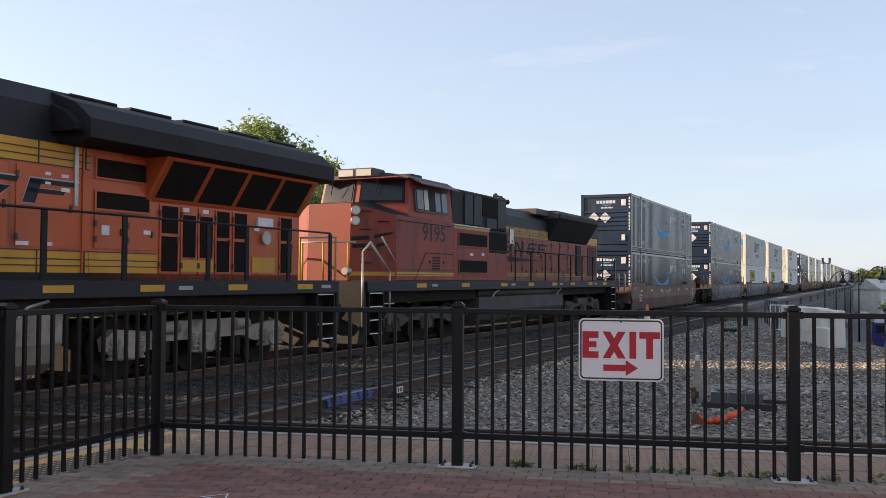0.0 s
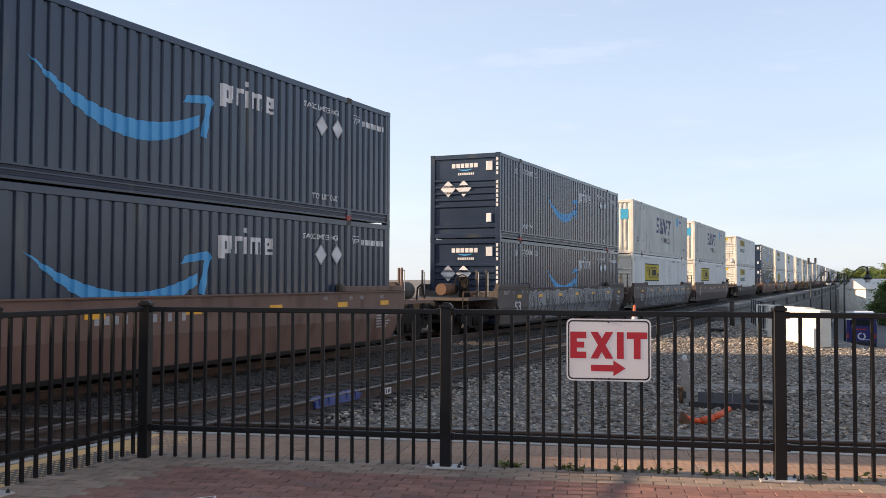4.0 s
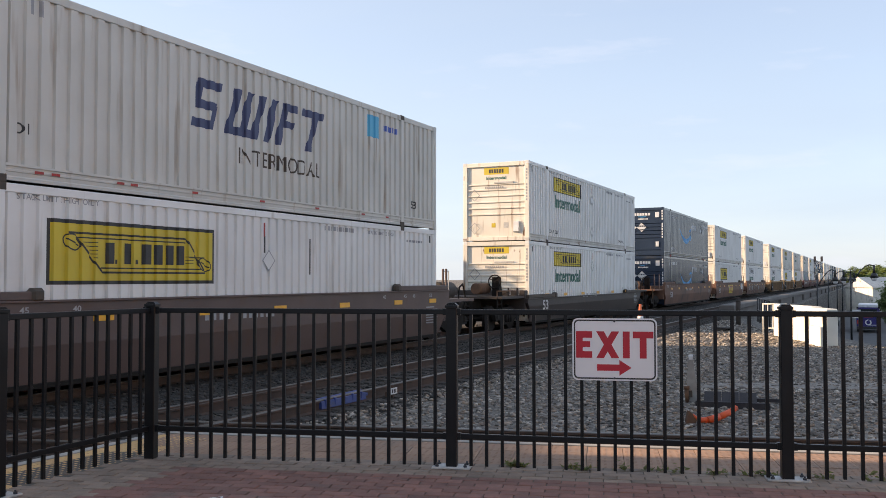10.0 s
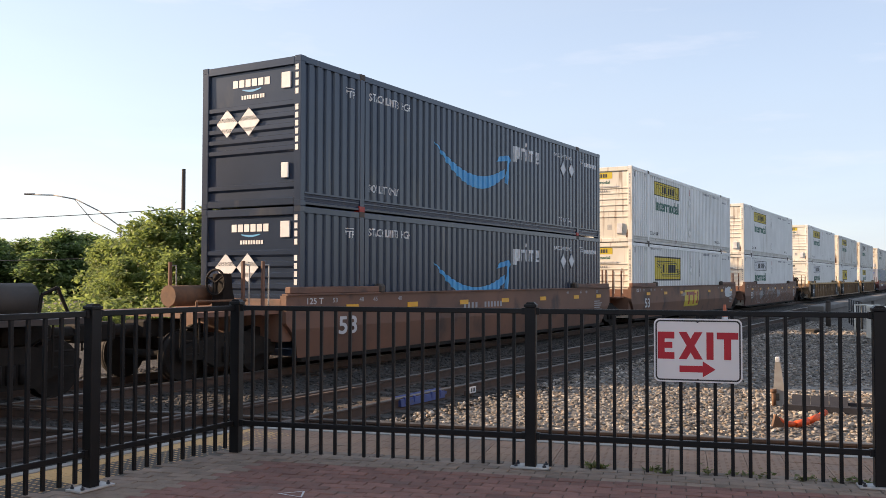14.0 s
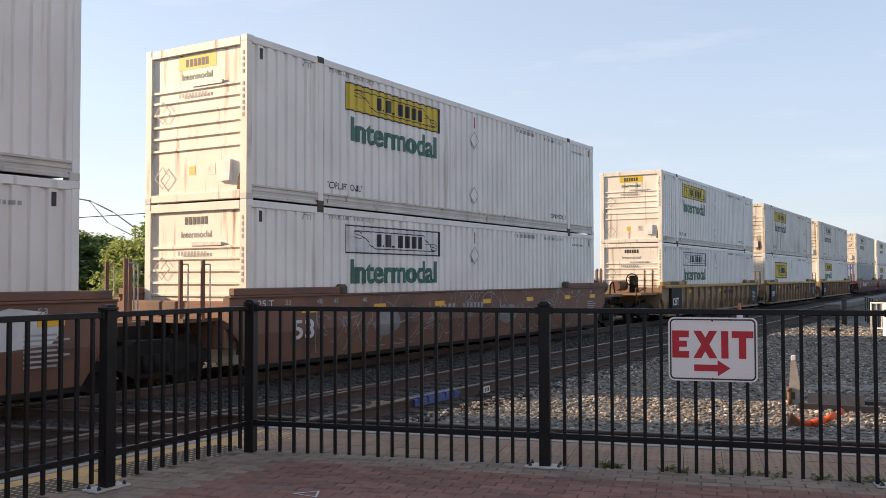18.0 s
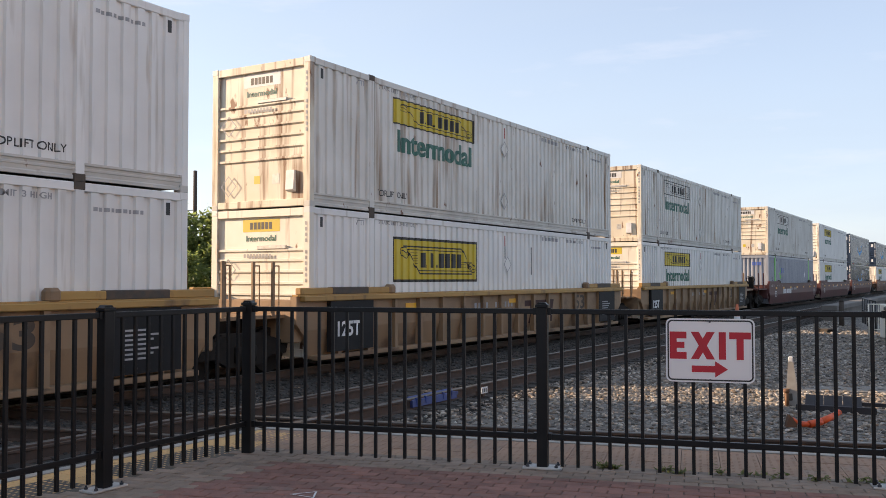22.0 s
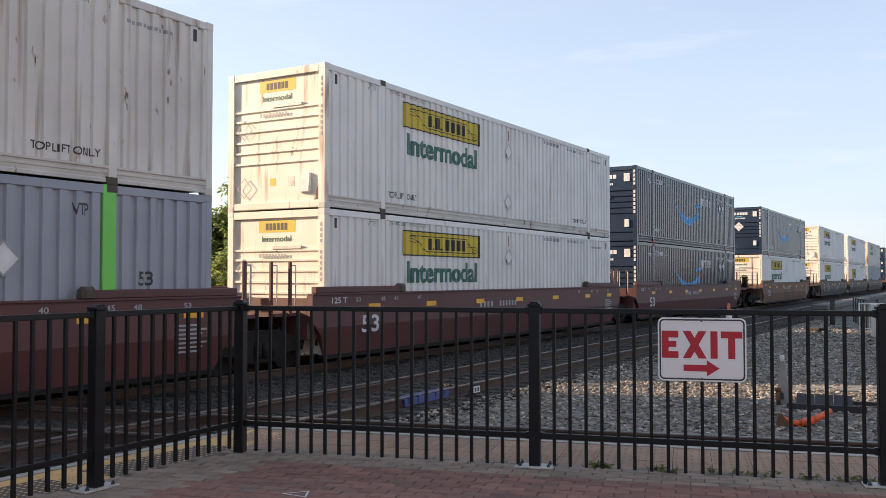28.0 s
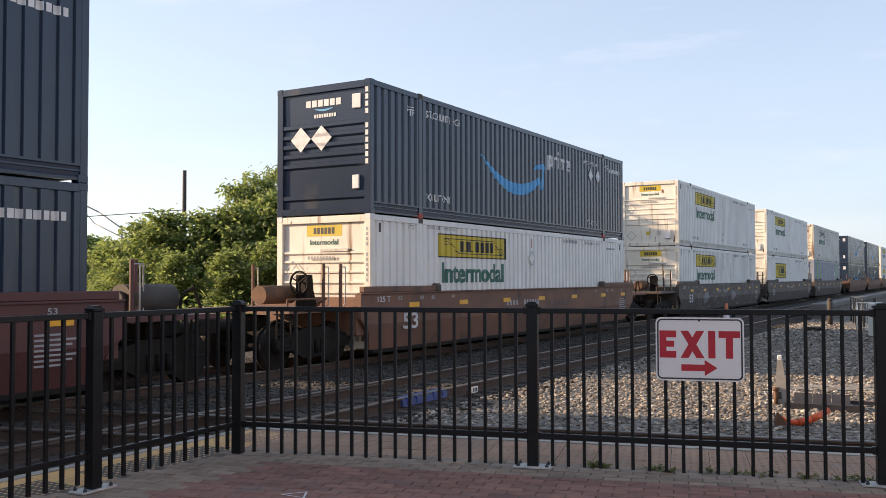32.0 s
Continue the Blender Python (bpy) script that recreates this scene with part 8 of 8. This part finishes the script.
def bus():
    root = thing("shuttle_bus", "dark blue shuttle bus with a white ring logo on its rear", "bus")
    bm = bmesh.new()
    prism(bm, [(-1.15, 0.45), (1.15, 0.45), (1.18, 1.5), (1.12, 2.5), (0.95, 2.72), (-0.95, 2.72), (-1.12, 2.5), (-1.18, 1.5)], "x", 0, 7.2)
    part("body", bm, M_BUS, root)
    boxpart("roof_cap", (0.1, 7.0, -0.98, 0.98, 2.72, 3.05), M_WHITE, root, "pale roof", bev=0.05)
    boxpart("rear_window", (-0.02, 0.0, -0.85, 0.85, 2.0, 2.55), M_GLASS, root, "dark rear window")
    boxpart("bumper", (-0.12, 0.06, -1.15, 1.15, 0.42, 0.68), M_LAMPB, root, bev=0.03)
    boxpart("brake_light", (-0.025, 0.0, -0.45, 0.45, 1.66, 1.76), M_REDM, root, "red brake light bar")
    for y in (-1.05, 1.05):
        boxpart("tail_light", (-0.03, 0.0, y - 0.07, y + 0.07, 0.95, 1.35), M_REDM, root, "red tail light")
        boxpart("roof_mirror", (-0.1, 0.05, y - 0.1, y + 0.1, 2.6, 2.8), M_LAMPB, root)
    bm = bmesh.new()
    for k in range(22):
        a, b = 2 * math.pi * k / 24, 2 * math.pi * (k + 1) / 24
        f = [bm.verts.new((-0.006, r * math.sin(t), 1.12 + r * math.cos(t))) for r, t in ((0.20, a), (0.32, a), (0.32, b), (0.20, b))]
        bm.faces.new(f)
    part("ring_logo", bm, M_WHITE, root, "white ring logo")
    bm = bmesh.new()
    f = [bm.verts.new(v) for v in ((-0.006, -0.95, 0.80), (-0.006, 0.1, 0.80), (-0.006, 0.1, 0.87), (-0.006, -0.95, 0.87))]
    bm.faces.new(f)
    part("stripe", bm, M_WHITE, root)
    for x in (1.5, 5.6):
        for y in (-1.0, 1.0):
            bm = bmesh.new()
            tube(bm, (x, y - 0.14, 0.42), (x, y + 0.14, 0.42), 0.42, 16)
            part("wheel", bm, M_LAMPB, root)
    return root


BUS = bus()


def far_house():
    p = polar(26.0, 165, LOW)
    root = thing("house", "small pale house far down the street", "house", m=Matrix.Translation(p) @ Matrix.Rotation(0.4, 4, "Z"))
    boxpart("wall", (-4, 4, -3, 3, 0, 4.3), M_BLOCK, root)
    bm = bmesh.new()
    prism(bm, [(-3.4, 4.3), (3.4, 4.3), (0, 6.2)], "x", -4.3, 4.3)
    part("roof", bm, M_RAILS, root)
    for x in (-2, 1.5):
        boxpart("window", (x, x + 1, -3.03, -3.0, 1.6, 2.9), M_GLASS, root)


far_house()


def signal_gantry():
    root = thing("signal_mast", "dark railway signal mast beside the far track", "railway signal", m=Matrix.Translation(at(215, 16.2, RAIL)) @ Matrix.Rotation(HD, 4, "Z"))
    bm = bmesh.new()
    tube(bm, (0, 0, -0.3), (0, 0, 5.8), 0.12, 8)
    tube(bm, (0, 0, 5.5), (0, -6.9, 5.5), 0.07, 8)
    part("mast", bm, M_LAMPB, root)
    for y in (-5.3, -6.7):
        bm = bmesh.new()
        box(bm, -0.12, 0.12, y - 0.24, y + 0.24, 5.6, 6.7, bev=0.05)
        part("signal_head", bm, M_DARKST, root)


signal_gantry()


# ---------------------------------------------------------------- loose things on the gravel
def delineator():
    p = polar(12.75, 27.5, BED)
    root = thing("traffic_cone", "orange traffic cone standing beside the tracks", "traffic cone", m=Matrix.Translation(p))
    bm = bmesh.new()
    tube(bm, (0, 0, 0.05), (0, 0, 1.12), 0.16, 14, 0.035)
    part("cone", bm, M_CONE, root)
    boxpart("base", (-0.22, 0.22, -0.22, 0.22, 0, 0.05), M_CONE, root, bev=0.02)
    bm = bmesh.new()
    tube(bm, (0, 0, 0.62), (0, 0, 0.76), 0.100, 14, 0.084)
    part("collar", bm, M_WHITE, root, "white reflective collar")


delineator()


def marker_post():
    root = thing("marker_post", "weathered grey marker post with a rusty base", "post", m=pose(3.93, 13.85, BED, 3, -2, -20) @ Matrix.Diagonal((0.88, 0.88, 0.86, 1)))
    bm = bmesh.new()
    prism(bm, [(-0.10, 0.0), (0.10, 0.0), (0.085, 0.30), (0.045, 0.70), (0.03, 0.83), (-0.03, 0.83), (-0.05, 0.70), (-0.09, 0.30)], "y", -0.03, 0.03)
    part("shaft", bm, M_GALVP, root)
    boxpart("cap", (-0.036, 0.036, -0.036, 0.036, 0.76, 0.85), M_WHITE, root, "pale top", bev=0.01)
    boxpart("hinge", (-0.13, 0.0, -0.06, -0.03, 0.10, 0.22), M_CAST, root, "dark hinge", bev=0.008)
    bm = bmesh.new()
    tube(bm, (-0.09, -0.05, 0.0), (-0.09, -0.05, 0.27), 0.035, 8)
    tube(bm, (-0.09, -0.05, 0.24), (-0.09, -0.05, 0.30), 0.05, 8)
    part("pipe_stub", bm, M_RUSTY, root, "rusty pipe stub")


def switch_board():
    root = thing("equipment_cover", "low dark steel cover in three plates on the gravel", "track equipment", m=pose(4.30, 13.45, BED, 0, 0, -18))
    for k in range(3):
        bm = bmesh.new()
        prism(bm, [(-0.20, 0.02), (0.14, 0.02), (0.14, 0.19), (0.08, 0.20), (-0.20, 0.085)], "x", -0.30 + 0.25 * k, -0.06 + 0.25 * k)
        part("cover_plate", bm, M_DARKST, root)
    boxpart("rod", (0.40, 0.78, -0.02, 0.03, 0.08, 0.13), M_DARKST, root)
    boxpart("skid", (-0.42, 0.62, -0.27, -0.19, 0.0, 0.09), M_DARKST, root)


def orange_arm():
    root = thing("switch_lever", "weathered orange steel lever lying on the gravel", "track equipment", m=pose(3.68, 11.88, BED, 0, 0, 14) @ Matrix.Diagonal((0.74, 0.74, 0.74, 1)))
    bm = bmesh.new()
    pts = [(-0.48, 0, 0.16), (-0.36, -0.02, 0.07), (-0.2, -0.03, 0.06), (0.05, 0, 0.10), (0.3, 0.06, 0.17), (0.46, 0.1, 0.24)]
    for (a, b), w in zip(zip(pts, pts[1:]), (0.03, 0.05, 0.065, 0.06, 0.05)):
        tube(bm, a, b, w, 8)
    part("lever", bm, M_ORP, root)
    bm = bmesh.new()
    prism(bm, [(-0.62, 0.02), (-0.42, 0.02), (-0.40, 0.10), (-0.56, 0.24)], "y", -0.03, 0.03)
    part("foot", bm, M_RUSTY, root)


def blue_box():
    a, b = Vector((-1.77, 13.17, 0)), Vector((-1.22, 14.32, 0))
    d = b - a
    root = thing("blue_derail", "chipped blue steel device lying along the rail", "track equipment", m=Matrix.Translation((a.x, a.y, BED + 0.005)) @ Matrix.Rotation(math.atan2(d.y, d.x), 4, "Z"))
    L = d.length
    bm = bmesh.new()
    prism(bm, [(-0.13, 0.0), (0.10, 0.0), (0.08, 0.11), (-0.02, 0.15), (-0.12, 0.10)], "x", 0.0, L)
    part("housing", bm, M_BLUEP, root)
    for k in range(5):
        boxpart("rib", (0.1 + k * L / 5, 0.13 + k * L / 5, -0.135, 0.07, 0.03, 0.13), M_BLUEP, root)
    boxpart("tongue", (L, L + 0.12, -0.1, 0.06, 0.03, 0.1), M_BLUEP, root, bev=0.02)


def tag_plate():
    p = at(12.85, 6.98, RAIL - 0.13)
    root = thing("marker_plate", "small white plate with dark bars beside the rail", "sign", m=Matrix.Translation(p) @ Matrix.Rotation(HD, 4, "Z"))
    boxpart("plate", (-0.10, 0.10, -0.03, -0.02, 0.03, 0.13), M_WHITE, root)
    boxpart("bracket", (-0.03, 0.03, -0.02, 0.12, -0.02, 0.06), M_RAILW, root)
    for x in (-0.06, 0.0, 0.05):
        boxpart("bar", (x - 0.014, x + 0.014, -0.033, -0.03, 0.05, 0.11), M_BLACK, root)


def concrete_pad():
    bm = bmesh.new()
    q = [(4.55, 15.6), (12.5, 14.9), (13.2, 16.2), (4.9, 16.35)]
    prism(bm, q, "z", BED - 0.1, BED + 0.016)
    bmesh.ops.bevel(bm, geom=bm.edges[:], offset=0.006, segments=1, affect="EDGES")
    tagged(part("concrete_pad", bm, M_PAD), "low worn concrete pad in the gravel", "paving", kind="structure")


for f in (marker_post, switch_board, orange_arm, blue_box, tag_plate, concrete_pad):
    f()


def barrier_blocks():
    a, b = Vector((11.2, 29.8, 0)), Vector((10.92, 25.1, 0))
    d = (b - a)
    tops = (1.06, 1.07, 1.08, 1.05)
    for k in range(4):
        p = a + d * (k / 4)
        L = d.length / 4 - 0.02
        root = thing("concrete_block", "pale concrete barrier block standing on the gravel", "barrier", "barrier blocks", m=Matrix.Translation((p.x, p.y, BED)) @ Matrix.Rotation(math.atan2(d.y, d.x), 4, "Z"))
        bm = bmesh.new()
        box(bm, 0, L, -0.05, 0.28, 0, tops[k], bev=0.025)
        part("block", bm, M_BLOCK, root)
        if k == 2:
            boxpart("hatch", (0.05, L - 0.12, -0.075, -0.05, 0.35, 0.75), M_BLOCK, root, bev=0.01)
        if k == 3:
            boxpart("side_box", (0.1, L + 0.1, -0.25, -0.05, 0.0, 0.55), M_BLOCK, root, bev=0.01)


def gate():
    root = thing("metal_gate", "white tubular metal gate by the tracks", "gate", m=pose(11.25, 31, BED, 0, 0, -28))
    for x in (0.0, 0.75):
        bm = bmesh.new()
        tube(bm, (x, 0, 0), (x, 0, 1.05), 0.025, 8)
        part("gate_post", bm, M_BLOCK, root)
    for z in (0.2, 1.03):
        bm = bmesh.new()
        tube(bm, (0, 0, z), (0.75, 0, z), 0.022, 8)
        part("gate_rail", bm, M_BLOCK, root)
    for k in range(4):
        bm = bmesh.new()
        tube(bm, (0.15 * (k + 1), 0, 0.2), (0.15 * (k + 1), 0, 1.03), 0.012, 6)
        part("gate_bar", bm, M_BLOCK, root)


def dark_railing():
    root = thing("railing", "dark steel railing at the edge of the embankment", "railing", m=pose(12.4, 33.5, BED, 0, 0, 74))
    for k in range(6):
        bm = bmesh.new()
        tube(bm, (k * 1.3, 0, 0), (k * 1.3, 0, 1.05), 0.03, 8)
        part("railing_post", bm, M_LAMPB, root)
    for z in (0.55, 1.05):
        bm = bmesh.new()
        tube(bm, (0, 0, z), (6.5, 0, z), 0.025, 8)
        part("railing_bar", bm, M_LAMPB, root)


def timber_bits():
    root = thing("timber_deck", "dark weathered timber deck lying on low blocks", "track equipment", m=pose(10.44, 32.69, BED, 0, 0, 40) @ Matrix.Diagonal((0.5, 0.5, 0.8, 1)))
    boxpart("plate", (-0.55, 0.55, -0.45, 0.45, 0.10, 0.17), M_TIE, root, bev=0.02)
    for x in (-0.5, 0.5):
        boxpart("bearer", (x - 0.1, x + 0.1, -0.4, 0.4, 0, 0.10), M_TIE, root)
    root = thing("bollard", "stubby weathered brown bollard beside the tracks", "bollard", m=pose(12.4, 37.0, BED))
    bm = bmesh.new()
    tube(bm, (0, 0, 0), (0, 0, 0.95), 0.1, 12)
    tube(bm, (0, 0, 0.95), (0, 0, 1.05), 0.1, 12, 0.06)
    part("post", bm, M_WOOD, root)


def paint_mark():
    """A small white triangle sprayed on the bricks."""
    bm = bmesh.new()
    p = [Vector((-1.60, 6.02, 0)), Vector((-1.43, 6.11, 0)), Vector((-1.41, 5.93, 0))]
    c = (p[0] + p[1] + p[2]) / 3
    for i in range(3):
        a, b = p[i], p[(i + 1) % 3]
        bm.faces.new([bm.verts.new((v.x, v.y, 0.0045)) for v in (a, b, b.lerp(c, 0.22), a.lerp(c, 0.22))])
    ob = part("paint_mark", bm, M_WHITE)
    tagged(ob, "small white triangle painted on the brick paving", "painted mark")


paint_mark()
barrier_blocks()
gate()
dark_railing()
timber_bits()


# ---------------------------------------------------------------- paving, brick by brick
def paving():
    root = thing("brick_paving", "worn red brick paving in running bond with a grey border", "paving", kind="structure", m=Matrix.Translation(CORNER) @ Matrix.Rotation(FR, 4, "Z"))
    sheet = bmesh.new()
    box(sheet, 0.0, 40, -40, -0.99, -0.06, -0.008)
    prism(sheet, [(0.0, -0.99), (0.0, -40), (-19, -40), (-7.2, -26)], "z", -0.06, -0.008)
    part("paving_bed", sheet, M_JOINT, root)

    def brick(w, d):
        bm = bmesh.new()
        box(bm, -w / 2 + 0.003, w / 2 - 0.003, -d / 2 + 0.003, d / 2 - 0.003, -0.05, 0.0, bev=0.004)
        return bm
    red = finish(brick(0.2, 0.1), "brick")
    red.materials.append(M_BRICK)
    grey = finish(brick(0.2, 0.1), "brick")
    grey.materials.append(M_BRICKG)
    wall = math.radians(90 - HEAD) - FR                # the fence along the track side, in this frame
    n = 0
    for r in range(34):
        y = -1.05 - 0.1 * r
        for c in range(-14, 62):
            x = 0.2 * c + (0.1 if r % 2 else 0.0) + 0.05
            edge = 0.74 + (y + 1.2) / math.tan(wall)
            if x < edge - 0.34:
                continue
            band = r < 5 or x < edge + 0.3
            near = (r < 15 and -1.2 < x < 5.2 and n < 300 and not (r < 3 and x > 4.5))
            if near:
                o = part("brick", grey if band else red, M_BRICK, root)
                o.location = (x, y, random.uniform(-0.004, 0.002))
                o.rotation_euler = (random.uniform(-0.012, 0.012), random.uniform(-0.012, 0.012), random.uniform(-0.012, 0.012))
                n += 1
    # the joined rest
    vs, fs, mi = [], [], []
    cnt = 0
    for r in range(118):
        y = -1.05 - 0.1 * r
        for c in range(-30, 62):
            x = 0.2 * c + (0.1 if r % 2 else 0.0) + 0.05
            edge = 0.74 + (y + 1.2) / math.tan(wall)
            if x < edge - 0.34:
                continue
            band = r < 5 or x < edge + 0.3
            if r < 15 and -1.2 < x < 5.2 and cnt < 300 and c >= -14 and not (r < 3 and x > 4.5):
                cnt += 1
                continue
            z = random.uniform(-0.004, 0.002)
            b = len(vs)
            w, d, e = 0.097, 0.047, 0.004
            vs += [(x - w, y - d, -0.05), (x + w, y - d, -0.05), (x + w, y + d, -0.05), (x - w, y + d, -0.05), (x - w, y - d, z - e), (x + w, y - d, z - e), (x + w, y + d, z - e), (x - w, y + d, z - e),
                   (x - w + e, y - d + e, z), (x + w - e, y - d + e, z), (x + w - e, y + d - e, z), (x - w + e, y + d - e, z)]
            for i in range(4):
                j = (i + 1) % 4
                fs += [(b + i, b + j, b + 4 + j, b + 4 + i), (b + 4 + i, b + 4 + j, b + 8 + j, b + 8 + i)]
                mi += [int(band)] * 2
            fs.append((b + 8, b + 9, b + 10, b + 11))
            mi.append(int(band))
    me = raw("bricks", vs, fs, M_BRICK)
    me.materials.append(M_BRICKG)
    me.polygons.foreach_set("material_index", mi)
    o = part("bricks", me, M_BRICK, root)
    tagged(o, "more red and grey paving bricks", kind="stuff")


paving()


# ---------------------------------------------------------------- what moves
# distance run by the train, second by second pairs
RUN = [(0, 0.0), (0.5, 5.02), (1, 10.04), (2, 20.08), (3.5, 35.14), (5.5, 55.2), (7, 70.2), (8.5, 85.25), (10, 100.38), (11.5, 115.6), (13, 130.86), (15.5, 156.3), (17, 171.7), (18.5, 187.06),
       (20, 202.44), (21.5, 217.7), (23, 232.95), (24.5, 248.15), (26.5, 268.5), (28, 283.75), (30, 304.1), (31, 314.28), (31.5, 319.37), (32, 324.46)]


def motions():
    turn = Matrix.Rotation(HD, 4, "Z")
    for ob, s, z in MOVERS:
        walk(ob, [(t, Matrix.Translation(at(s - r, TRACK, RAIL + z)) @ turn) for t, r in RUN])
    ride = [(0, 32.6, 66), (1.5, 33.95, 69), (3, 35.2, 73), (5.5, 38.6, 80.5), (6.5, 39.9, 83.5), (8.5, 43.8, 91.6), (10.5, 47.8, 99.5), (14, 55.5, 115), (20, 70, 145), (26, 86, 178), (32, 102, 211)]
    walk(BUS, [(t, Matrix.Translation((x, y, LOW + 0.02)) @ turn) for t, x, y in ride])


motions()
